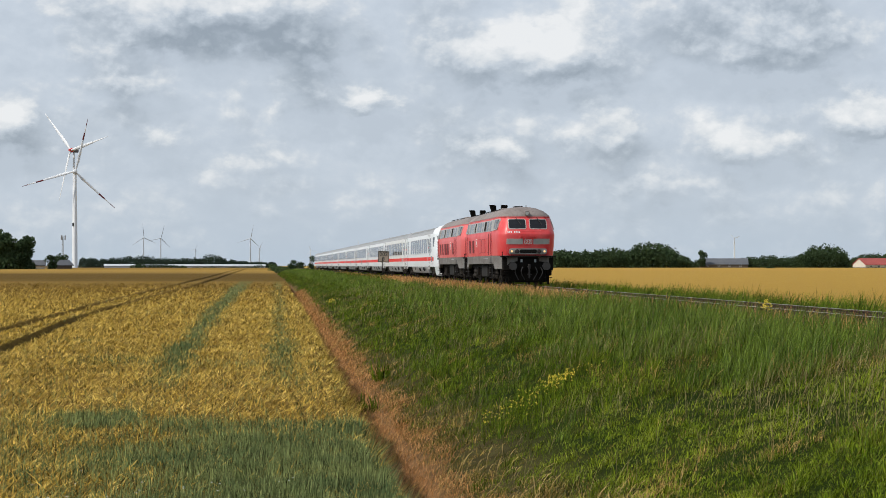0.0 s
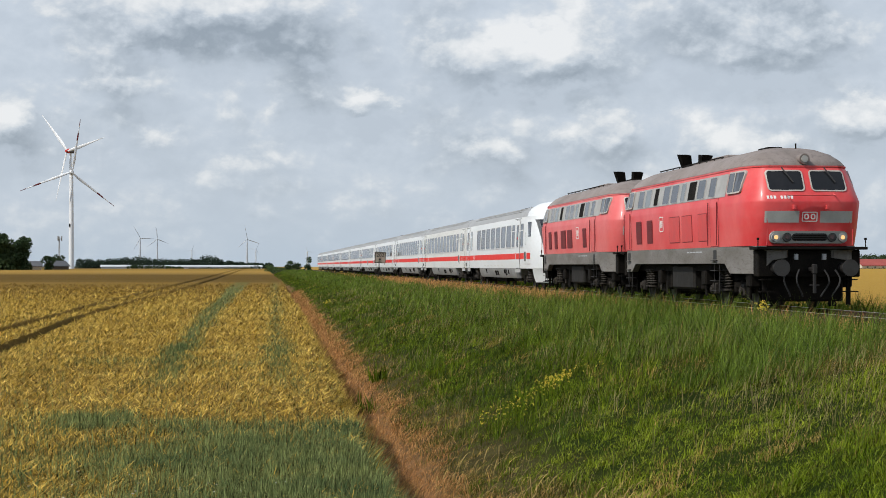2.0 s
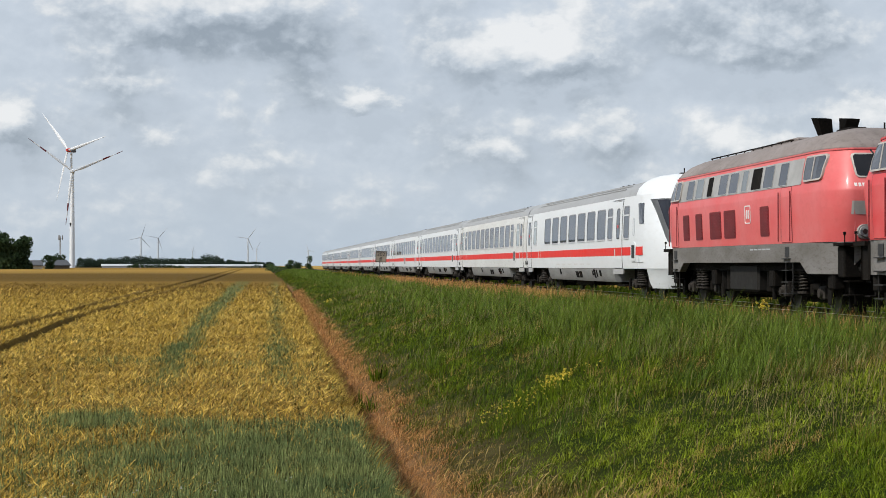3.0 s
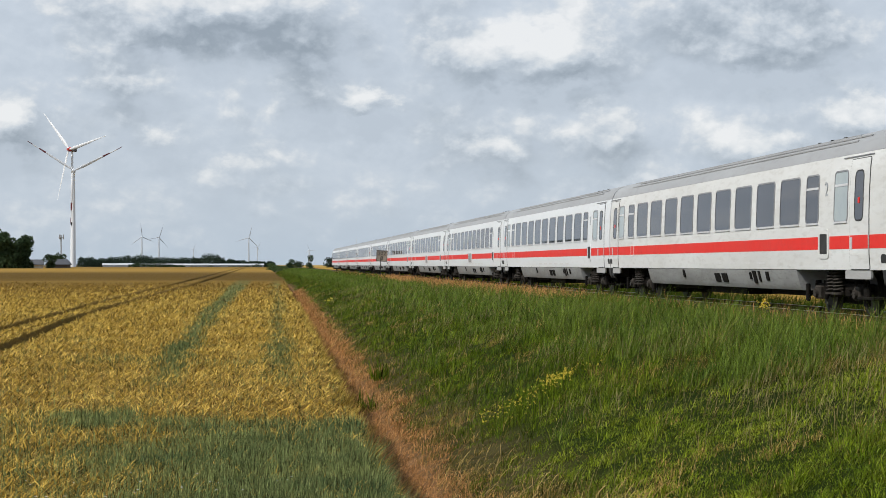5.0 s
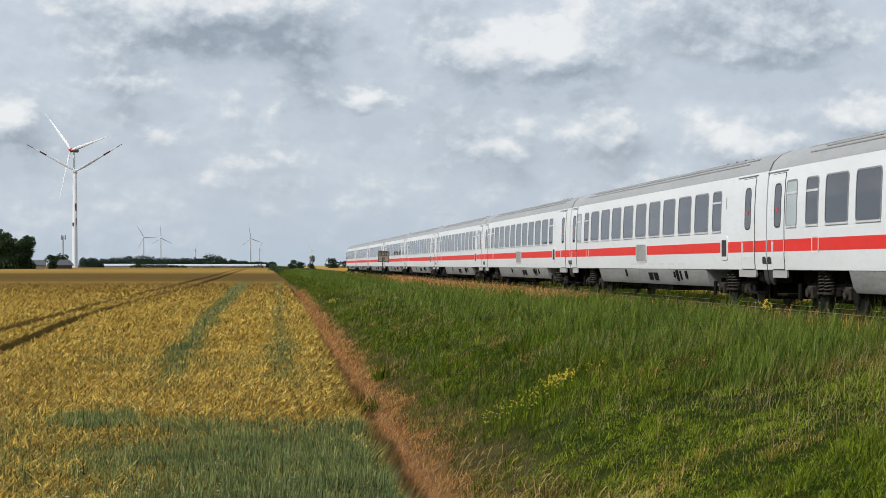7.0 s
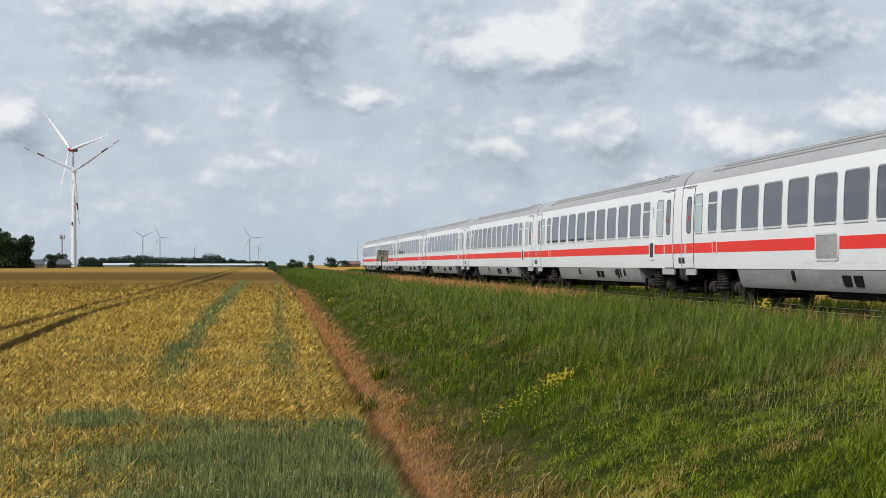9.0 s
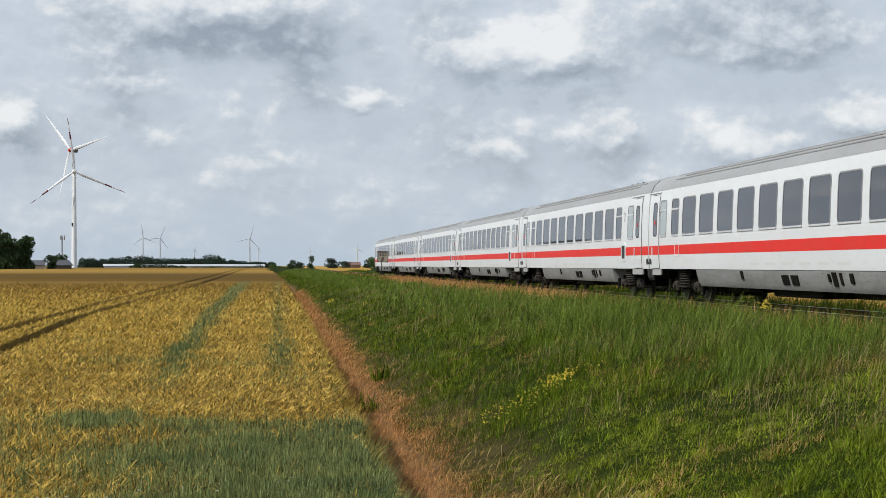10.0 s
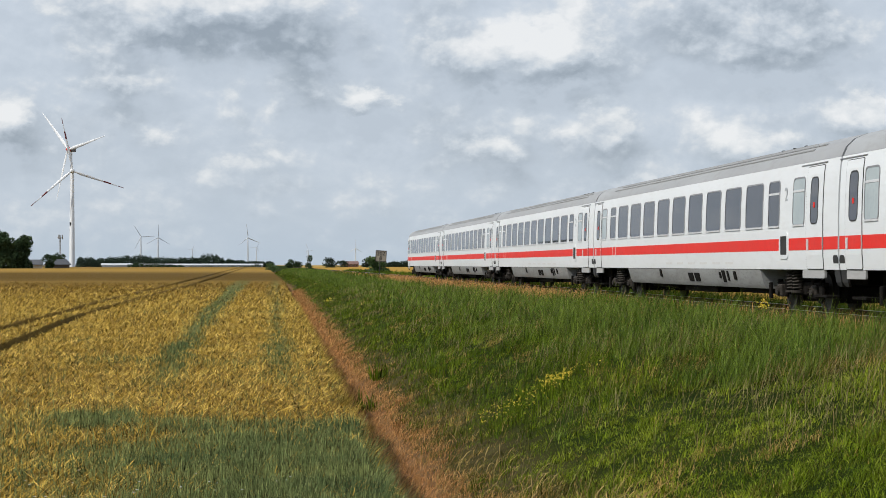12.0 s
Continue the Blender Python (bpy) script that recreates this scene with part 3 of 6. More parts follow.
def side_furniture(parent, white, lo, hi, bigs, smalls, frosted, doors, hatch, class_sign, box_y):
    lat = coach_lat
    for s in (-1, 1):
        # the red stripe, broken at the doors and the boxes
        cuts = sorted([(a, b) for a, b in doors] + [(box_y - 0.36, box_y + 0.36)] + ([hatch] if hatch else []) + [(lo + 0, lo + 0)])
        y = lo
        for a, b in cuts + [(hi, hi)]:
            if a - y > 0.1:
                part("stripe", plate(lat, s, y + 0.01, a - 0.01, 1.42, 1.70, 0.005, 0.004, 0.01, STRIPE, "stripe"), STRIPE, parent, "bright red painted stripe")
            y = max(y, b)
        for a, b in doors:
            d = part("door", plate(lat, s, a + 0.02, b - 0.02, 1.0, 3.28, 0.04, 0.016, 0.04, white, "door"), white, parent, "white plug door with a narrow window")
            part("gasket", ring(lat, s, a + 0.025, b - 0.025, 1.005, 3.275, 0.04, 0.022, 0.012, 0.03, RUBBER, "gasket"), RUBBER, d)
            part("stripe", plate(lat, s, a + 0.05, b - 0.05, 1.42, 1.70, 0.005, 0.020, 0.006, STRIPE, "stripe"), STRIPE, d)
            m = (a + b) / 2
            part("pane", plate(lat, s, m - 0.23, m + 0.23, 2.02, 3.02, 0.12, 0.021, 0.006, GLASS, "pane"), GLASS, d)
            part("pane_seal", ring(lat, s, m - 0.23, m + 0.23, 2.02, 3.02, 0.12, 0.03, 0.024, 0.01, RUBBER, "pane_seal"), RUBBER, d)
            part("sticker", plate(lat, s, m - 0.05, m + 0.05, 2.36, 2.48, 0.02, 0.030, 0.010, STRIPE, "sticker"), STRIPE, d, "small red notice in the door window")
            part("door_handle", plate(lat, s, b - 0.20, b - 0.10, 1.42, 1.66, 0.02, 0.035, 0.02, TRIM, "door_handle"), TRIM, d)
            part("drip_rail", plate(lat, s, a - 0.1, b + 0.5, 3.335, 3.355, 0.005, 0.02, 0.03, SEAL, "drip_rail"), RUBBER, parent)
            part("step", box_bm(s * 1.15 - 0.15, s * 1.15 + 0.15, a + 0.1, b - 0.1, 0.36, 0.42, bevel=0.01), UNDER, parent)
            part("sill_panel", plate(lambda z, y=0.0: 1.375, s, a - 0.1 if a > 13 else a, b + 0.35 if a < 13 else b, 0.79, 0.975, 0.03, 0.006, 0.05, SILL, "sill_panel"), SILL, parent)
        for a in bigs:
            window(parent, lat, s, a, a + 1.40, 2.02, 3.06)
        for a, b in smalls:
            window(parent, lat, s, a, b, 2.02, 3.06, transom=True)
        for a, b in frosted:
            window(parent, lat, s, a, b, 2.02, 3.06, GLASS_PALE, transom=True)
        # destination box by the door, the row of small white marks, the company's square mark
        f = part("display_box", ring(lat, s, box_y - 0.24, box_y + 0.24, 1.32, 1.76, 0.03, 0.10, 0.016, 0.03, white, "display_box"), white, parent)
        part("screen", plate(lat, s, box_y - 0.25, box_y + 0.25, 1.31, 1.77, 0.03, 0.010, 0.02, RUBBER, "screen"), RUBBER, f, "dark square display")
        k = hi - 3.6
        part("emblem", ring(lat, s, k - 0.20, k + 0.20, 1.40, 1.72, 0.03, 0.035, 0.012, 0.01, LETTER, "emblem"), LETTER, parent, "white square emblem outline on the stripe")
        if hatch:
            h0, h1 = hatch
            f = part("hatch", ring(lat, s, h0 + 0.1, h1 - 0.1, 1.22, 1.74, 0.06, 0.05, 0.014, 0.03, TRIM, "hatch"), TRIM, parent, "grey ventilation hatch in the stripe")
            part("grille", plate(lat, s, h0 + 0.09, h1 - 0.09, 1.21, 1.75, 0.06, 0.006, 0.02, SKIRT, "grille"), SKIRT, f)
        for c, txt in class_sign:
            m = Matrix.Translation((s * (lat(2.75) + 0.010), c, 2.72)) @ Matrix.Rotation(radians(-90 if s < 0 else 90), 4, "Z") @ Matrix.Rotation(radians(90), 4, "X")
            words(txt, 0.46, m, LETTER_GREY, parent, "class_number")
        # small grey data lettering over the sill: bars
        for k in range(6):
            y = lo + 8 + k * 1.3
            part("data_bar", plate(lat, s, y, y + 0.75, 1.10, 1.16, 0.01, 0.003, 0.006, DATA, "data_bar"), DATA, parent)


def underbody(parent, y0, y1):
    side = [(0.50, 1.20), (0.62, 1.28), (0.97, 1.372)]
    part("skirt", prism(mirrored(side), y0, y1), SKIRT, parent, "grey skirt over the underfloor gear", 30)
    for a, b in ((0.5 if y0 < 7 else 2.4, y0), (y1, COACH_L - 0.4)):
        part("underfloor_frame", box_bm(-0.6, 0.6, a, b, 0.64, 0.975, bevel=0.02), UNDER, parent)
    for s in (-1, 1):
        for a, w, z0, z1 in ((2.2, 0.22, 0.70, 0.92), (2.9, 0.14, 0.66, 0.93), (3.25, 0.28, 0.62, 0.94), (3.65, 0.14, 0.72, 0.9), (5.9, 0.5, 0.62, 0.86), (6.6, 0.5, 0.62, 0.86), (10.3, 0.2, 0.72, 0.95)):
            part("louvre", plate(coach_lat, s, y0 + a, y0 + a + w, z0, z1, 0.03, 0.008, 0.03, UNDER, "louvre"), UNDER, parent)
    for a, b, w, z in ((y0 + 0.6, y0 + 3.4, 0.9, 0.36), (y0 + 5.2, y0 + 8.8, 1.0, 0.32), (y0 + 10.4, y1 - 1.2, 0.8, 0.38)):
        part("underfloor_box", box_bm(-w, w, a, b, z, 0.56, bevel=0.03), UNDER, parent, "black equipment box")


def coach_shell(parent, white, y0, y1, roof_from):
    low = [p for p in COACH_SIDE if 0.98 <= p[0] <= 3.40]
    part("body", prism(mirrored(low), y0, y1), white, parent, "white painted coach body", 25)
    top = [(3.403, 1.319)] + [p for p in COACH_SIDE if p[0] > 3.55]
    part("roof", prism(mirrored(top), roof_from, y1 - 0.03), ROOF, parent, "light grey ribbed roof", 30)
    for s in (-1, 1):
        for z, a, b in ((3.69, 2.2, 2.6), (3.78, 1.6, 3.4), (3.86, 2.8, 1.8)):
            w = coach_lat(z)
            bm = box_bm(s * w - 0.03, s * w + 0.03, max(roof_from, y0) + a, y1 - b, z - 0.012, z + 0.016)
            part("roof_rib", bm, ROOF, parent)
    for k in range(3):
        y = y0 + 5.2 + k * 0.9
        bm = bmesh.new()
        add_box(bm, -0.38, -0.30, y, y + 0.10, 3.93, 4.01, 0.01)
        part("roof_vent", bm, UNDER, parent)


def coach(label, group, hatch=None, sign="2", white=None):
    c = thing("passenger_coach", label, "coach", group)
    white = white or WHITE
    y0, y1 = 0.045, COACH_L - 0.045
    coach_shell(c, white, y0, y1, y0 + 0.02)
    first = [] if hatch else [(2.28, 3.07)]
    side_furniture(c, white, y0, y1, [5.44 + 1.905 * k for k in range(9)], [(4.12, 4.94), (22.6, 23.4)], first + [(24.1, 24.85)],
                   [(0.98, 2.12), (24.98, 25.98)], hatch, [(3.6, sign)], 3.0 + 0.75)
    underbody(c, 5.75, 20.7)
    bogie(c, 3.7, 2.5, 0.46)
    bogie(c, COACH_L - 3.7, 2.5, 0.46)
    gangway(c, 0.0, y0 + 0.02)
    gangway(c, y1 - 0.02, COACH_L)
    end_shade_plate(c, y0)
    end_shade_plate(c, y1 - 0.32)
    return c


def lofted(levels, outline):
    """Plan outlines stacked over one another: levels of (z, ...) handed to outline(), which gives points (x, y)."""
    bm = bmesh.new()
    rings = [[bm.verts.new((x, y, lv[0])) for x, y in outline(*lv[1:])] for lv in levels]
    for a, b in zip(rings, rings[1:]):
        n = len(a)
        for i in range(n):
            j = (i + 1) % n
            bm.faces.new((a[i], a[j], b[j], b[i]))
    bm.faces.new(rings[0][::-1])
    bm.faces.new(rings[-1])
    return bm


def control_car():
    """Driving trailer with a rounded white cab at the end towards the engines."""
    c = thing("driving_trailer", "white driving trailer with a red stripe and sloping cab front", "coach", "coaches of the train")
    y1 = COACH_L - 0.09
    coach_shell(c, WHITE, 3.3, y1, 4.0)

    def plan(front, wf, w, back=3.298, r=0.02):
        full = min(max(front + 1.9, 2.6), back - r - 0.06)
        k = min(1.0, (full - front) / 1.9)
        half = [(0, front), (wf * 0.55, front + 0.03 * k), (wf * 0.85, front + 0.16 * k), (wf, front + 0.45 * k), (wf + (w - wf) * 0.6, front + 1.1 * k), (w, full), (w, back - r), (w * (0.999 if r < 0.1 else 0.8), back - 0.25 * r if r > 0.1 else back)]
        return half + [(-x, y) for x, y in reversed(half) if x > 0]

    levels = [(0.36, 0.50, 0.98, 1.24, 1.95), (0.55, 0.34, 1.04, 1.30, 2.1), (0.96, 0.24, 1.07, 1.35, 2.3), (0.98, 0.23, 1.08, 1.385), (1.0, 0.22, 1.08, 1.385), (1.75, 0.28, 1.10, 1.41), (2.15, 0.50, 1.08, 1.41), (2.6, 0.88, 1.03, 1.395), (3.1, 1.34, 0.97, 1.365),
              (3.40, 1.62, 0.94, 1.319), (3.41, 1.63, 0.94, 1.316, 4.75, 0.8), (3.63, 1.84, 0.87, 1.225, 4.75, 0.8), (3.80, 2.03, 0.76, 1.065, 4.62, 0.7), (3.94, 2.24, 0.60, 0.84, 4.45, 0.6), (4.03, 2.5, 0.41, 0.59, 4.2, 0.5), (4.07, 2.8, 0.18, 0.3, 3.9, 0.3)]
    part("cab", lofted(levels, plan), WHITE, c, "smooth white cab with a domed roof", 50)
    zs = [lv[0] for lv in levels]

    def outline(z):
        """Half the cab's plan at height z: the distance across and along at each corner."""
        return plan(*(float(np.interp(z, zs, [lv[k] for lv in levels])) for k in (1, 2, 3)))[:7]

    def cab_lat(z, y=0.0):
        o = outline(z)
        return float(np.interp(y, [p[1] for p in o[1:]], [p[0] for p in o[1:]]))

    def shell(name, heights, low, high, off, material, label):
        """A sheet lying on the cab front, round to the sides as far as low at its foot and high at its top behind the nose."""
        bm = bmesh.new()
        rows = []
        for z in heights:
            o = outline(z)
            front = o[0][1]
            reach = low + (high - low) * (z - heights[0]) / (heights[-1] - heights[0])
            half = [p for p in o[:3]] + [(cab_lat(z, front + 0.16 + (reach - 0.16) * f), front + 0.16 + (reach - 0.16) * f) for f in (0.33, 0.66)]
            half.append((cab_lat(z, front + reach), front + reach))
            half = half[:1] + [(x + off * (0.3 if y - front < 0.1 else 0.75), y - off * (1.0 if y - front < 0.3 else 0.35)) for x, y in half[1:]]
            half[0] = (0, front - off)
            rows.append([bm.verts.new((x, y, z)) for x, y in [(-x, y) for x, y in reversed(half[1:])] + half])
        for a, b in zip(rows, rows[1:]):
            for i in range(len(a) - 1):
                bm.faces.new((a[i], a[i + 1], b[i + 1], b[i]))
        bmesh.ops.solidify(bm, geom=bm.faces[:], thickness=0.02)
        return part(name, bm, material, c, label, 40)

    shell("front_mask", (1.82, 1.98, 2.15, 2.38, 2.6, 2.85, 3.1, 3.22), 0.36, 1.0, 0.022, MASK, "grey surround of the windscreen")
    shell("windscreen", (2.2, 2.4, 2.6, 2.85, 3.1, 3.18), 0.28, 0.62, 0.040, GLASS, "dark sloping windscreen")
    part("aerial", add_tube(box_bm(-0.10, 0.10, 2.7, 3.0, 4.05, 4.10), (0, 2.75, 4.08), (0, 2.75, 4.24), 0.02, seg=8), UNDER, c)
    for s in (-1, 1):
        w = lambda z, y=0.0: coach_lat(z) - 0.01
        me = plate(lambda z, y=0.0: 0.0, s, 2.86, 3.36, 2.44, 3.12, 0.03, 0.016, 0.03, GLASS, "cab_window")
        for v in me.vertices:
            v.co.y -= (3.12 - v.co.z) * 0.42
            v.co.x += s * (cab_lat(v.co.z, v.co.y) if v.co.y < 3.29 else coach_lat(v.co.z))
        part("cab_window", me, GLASS, c, "slanting dark cab window")
        part("emblem", ring(w, s, 3.85, 4.05, 2.10, 2.62, 0.05, 0.03, 0.018, 0.01, LETTER_GREY, "emblem"), LETTER_GREY, c, "thin grey emblem")
        part("panel_line", plate(coach_lat, s, 2.62, 4.2, 1.18, 1.20, 0.005, 0.006, 0.01, SKIRT, "panel_line"), SKIRT, c)
    side_furniture(c, WHITE, 3.3, y1, [8.57 + 1.905 * k for k in range(7)], [(7.35, 8.1), (4.7, 5.45)], [(23.6, 24.3)],
                   [(5.70, 6.95), (24.98, 25.98)], None, [], 4.0)
    for s in (-1, 1):
        part("stripe", plate(coach_lat, s, 2.65, 3.31, 1.42, 1.70, 0.005, 0.006, 0.01, STRIPE, "stripe"), STRIPE, c)
    underbody(c, 7.4, 20.7)
    bogie(c, 3.7, 2.5, 0.46)
    bogie(c, COACH_L - 3.7, 2.5, 0.46)
    gangway(c, y1 - 0.02, COACH_L)
    end_shade_plate(c, y1 - 0.32)
    buffers(c, 0.0, -1)
    return c


LOCO_L = 16.4
LOCO_LEVELS = [(1.60, 0.66, 1.20, 1.49), (2.10, 0.54, 1.24, 1.51), (2.68, 0.44, 1.27, 1.53), (2.74, 0.45, 1.26, 1.525), (3.20, 0.72, 1.16, 1.45), (3.60, 0.96, 1.05, 1.375)]


def loco_lat(z, y=8.2):
    """Half width of the body at height z, y metres behind its leading buffer."""
    zs = [lv[0] for lv in LOCO_LEVELS]
    front, wf, w = (float(np.interp(z, zs, [lv[k] for lv in LOCO_LEVELS])) for k in (1, 2, 3))
    d = min(y, LOCO_L - y) - front
    return float(np.interp(d, [0.15, 0.35, 0.75, 1.05], [wf * 0.97, wf + (w - wf) * 0.45, wf + (w - wf) * 0.87, w]))


def loco_plan(front, wf, w):
    half = [(0, front), (wf * 0.5, front + 0.02), (wf * 0.86, front + 0.07), (wf * 0.97, front + 0.15), (wf + (w - wf) * 0.45, front + 0.35), (wf + (w - wf) * 0.87, front + 0.75), (w, front + 1.05)]
    half = half + [(x, LOCO_L - y) for x, y in reversed(half)]
    return half + [(-x, y) for x, y in reversed(half) if x > 0]


def front_z(z):
    return float(np.interp(z, [lv[0] for lv in LOCO_LEVELS], [lv[1] for lv in LOCO_LEVELS]))


def nose_y(x, z):
    """Where the cab front stands at x and height z, from the same plan as the body."""
    wf = float(np.interp(z, [lv[0] for lv in LOCO_LEVELS], [lv[2] for lv in LOCO_LEVELS]))
    return front_z(z) + float(np.interp(abs(x), [0, wf * 0.5, wf * 0.86, wf * 0.97, wf + 0.1], [0, 0.02, 0.07, 0.15, 0.36]))


def nose_plate(x0, x1, z0, z1, r, off, thick, material, name, end=0, hole=0.0):
    """A plate, or with hole a frame, lying on the cab front."""
    put = (lambda x, z, d: (x, nose_y(x, z) - d, z)) if not end else (lambda x, z, d: (-x, LOCO_L - nose_y(x, z) + d, z))
    if not hole:
        xs = sorted({round(x, 4) for x, _ in round_rect(x0, x1, z0, z1, r, 4)} | {b for b in (-1.09, -0.99, -0.6, 0.0, 0.6, 0.99, 1.09) if x0 + 0.005 < b < x1 - 0.005})
        m = 4
        verts, faces = [], []
        for d in (off, off - thick):
            for x in xs:
                cut = max(0.0, x - (x1 - r), (x0 + r) - x)
                e = r - math.sqrt(max(0.0, r * r - cut * cut))
                verts += [put(x, z0 + e + (z1 - z0 - 2 * e) * q / m, d) for q in range(m + 1)]
        w, back = m + 1, len(xs) * (m + 1)
        for i in range(len(xs) - 1):
            a, b = i * w, i * w + w
            faces += [(a + q, b + q, b + q + 1, a + q + 1) for q in range(m)]
            faces += [(back + a + q, back + a + q + 1, back + b + q + 1, back + b + q) for q in range(m)]
            faces += [(a, back + a, back + b, b), (a + m, b + m, back + b + m, back + a + m)]
        b = (len(xs) - 1) * w
        faces += [(q, q + 1, back + q + 1, back + q) for q in range(m)] + [(b + q, back + b + q, back + b + q + 1, b + q + 1) for q in range(m)]
        return data(name, verts, faces, material)
    o = round_rect(x0, x1, z0, z1, r, 4)
    q = round_rect(x0 + hole, x1 - hole, z0 + hole, z1 - hole, max(0.01, r - hole), 4)
    n = len(o)
    verts = [put(x, z, off - thick) for x, z in o] + [put(x, z, off) for x, z in o] + [put(x, z, off) for x, z in q] + [put(x, z, off - thick) for x, z in q]
    faces = [(k * n + i, k * n + n + i, k * n + n + (i + 1) % n, k * n + (i + 1) % n) for k in range(3) for i in range(n)]
    return data(name, verts, faces, material)


def loco(label, red, panels, lamps_on, hood_y):
    """Four-axle diesel engine with a rounded cab at both ends."""
    c = thing("diesel_locomotive", label, "locomotive", "engines of the train")
    lat = loco_lat
    part("body", lofted(LOCO_LEVELS, loco_plan), red, c, "weathered red body with faded patches", 24)
    roof = [(3.60, 0.98, 1.04, 1.365), (3.66, 0.99, 1.05, 1.37), (3.78, 1.10, 0.99, 1.28), (3.96, 1.34, 0.82, 1.07), (4.09, 1.70, 0.60, 0.80), (4.17, 2.25, 0.38, 0.48), (4.20, 2.7, 0.15, 0.2)]
    part("roof", lofted(roof, loco_plan), LOCO_ROOF, c, "sooty grey-brown roof", 40)
    part("gutter", lofted([(3.60, 0.94, 1.07, 1.392), (3.635, 0.94, 1.07, 1.392)], loco_plan), red, c)
    # grey sill with deep ends
    for s in (-1, 1):
        o = [(0.70, 1.6), (0.75, 0.90), (2.45, 0.90), (2.95, 1.16), (LOCO_L - 2.95, 1.16), (LOCO_L - 2.45, 0.90), (LOCO_L - 0.75, 0.90), (LOCO_L - 0.70, 1.6)]
        bm = bmesh.new()
        inset = lambda y: 0.26 * max(0, 1 - (min(y, LOCO_L - y) - 0.7) / 1.0)
        cols = []
        for y in sorted([0.72, 0.9, 1.2, 1.6, 2.45, 2.95, 5.0] + [LOCO_L - v for v in (0.72, 0.9, 1.2, 1.6, 2.45, 2.95, 5.0)]):
            low = float(np.interp(y, [p[0] for p in o[1:-1]], [p[1] for p in o[1:-1]]))
            w = 1.493 - inset(y)
            cols.append([bm.verts.new((s * x, y, z)) for x, z in ((w, 1.598), (w, low), (w - 0.2, low), (w - 0.2, 1.598))])
        for a, b in zip(cols, cols[1:]):
            for i in range(4):
                bm.faces.new((a[i], a[(i + 1) % 4], b[(i + 1) % 4], b[i]))
        bm.faces.new(cols[0])
        bm.faces.new(cols[-1][::-1])
        part("sill", bm, LOCO_GREY, c, "dirty grey lower edge of the body")
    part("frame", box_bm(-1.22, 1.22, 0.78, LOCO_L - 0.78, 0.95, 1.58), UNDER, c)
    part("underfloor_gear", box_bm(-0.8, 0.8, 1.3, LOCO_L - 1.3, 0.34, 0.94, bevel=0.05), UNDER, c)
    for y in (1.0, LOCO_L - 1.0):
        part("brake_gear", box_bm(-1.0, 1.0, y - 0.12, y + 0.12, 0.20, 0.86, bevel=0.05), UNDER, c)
    for s in (-1, 1):
        # silver band of upper windows
        part("window_band", plate(lat, s, 2.85, 13.95, 2.92, 3.52, 0.04, 0.010, 0.02, LOCO_BAND, "window_band"), LOCO_BAND, c, "dull silver band of engine-room windows")
        for k, (a, b) in enumerate(((3.9, 4.5), (5.0, 5.75), (5.95, 6.75), (7.15, 7.6), (8.0, 8.75), (9.0, 9.75), (10.4, 10.9), (11.4, 12.1), (12.4, 13.1))):
            w = part("side_window", plate(lat, s, a, b, 2.96, 3.48, 0.04, 0.016, 0.012, GLASS if k % 4 < 2 else (UNDER if k % 4 == 2 else LAMP_GREY), "side_window"), GLASS, c)
            part("side_trim", ring(lat, s, a, b, 2.96, 3.48, 0.04, 0.018, 0.020, 0.02, LOCO_BAND, "side_trim"), TRIM, w)
        for a, b in ((1.50, 2.62), (LOCO_L - 2.62, LOCO_L - 1.50)):
            near = lat
            w = part("cab_window", ring(near, s, a, b, 3.0, 3.50, 0.07, 0.04, 0.050, 0.08, LOCO_TRIM, "cab_window"), TRIM, c)
            part("pane", plate(near, s, a, b, 3.0, 3.50, 0.07, 0.042, 0.07, GLASS, "pane"), GLASS, w)
            part("pane_bar", plate(near, s, (a + b) / 2 - 0.03, (a + b) / 2 + 0.03, 3.0, 3.5, 0.01, 0.050, 0.05, LOCO_TRIM, "pane_bar"), TRIM, w)
        for a in (3.50, LOCO_L - 4.30 + 1.9):
            d = part("door", plate(lat, s, a, a + 0.75, 1.63, 2.90, 0.03, 0.008, 0.03, red, "door"), red, c)
            part("seam", ring(lat, s, a, a + 0.75, 1.63, 2.90, 0.03, 0.018, 0.006, 0.02, LOCO_DARK_RED, "seam"), LOCO_DARK_RED, d)
            for e in (a - 0.06, a + 0.81):
                bm = add_tube(bmesh.new(), (s * 1.57, e, 1.65), (s * 1.57, e, 2.8), 0.014, seg=8)
                part("handrail", bm, LOCO_DARK_RED, d)
            for k in range(4):
                bm = box_bm(s * 1.42 - 0.13, s * 1.42 + 0.13, a + 0.12, a + 0.62, 0.42 + k * 0.27, 0.445 + k * 0.27)
                part("step", bm, STEEL, c)
            for e in (a + 0.10, a + 0.62):
                part("ladder_rail", add_tube(bmesh.new(), (s * 1.44, e, 0.40), (s * 1.44, e, 1.30), 0.014, seg=6), STEEL, c)
            part("foothold", plate(lat, s, a + 0.22, a + 0.52, 1.28, 1.52, 0.02, 0.012, 0.02, RUBBER, "foothold"), RUBBER, d)
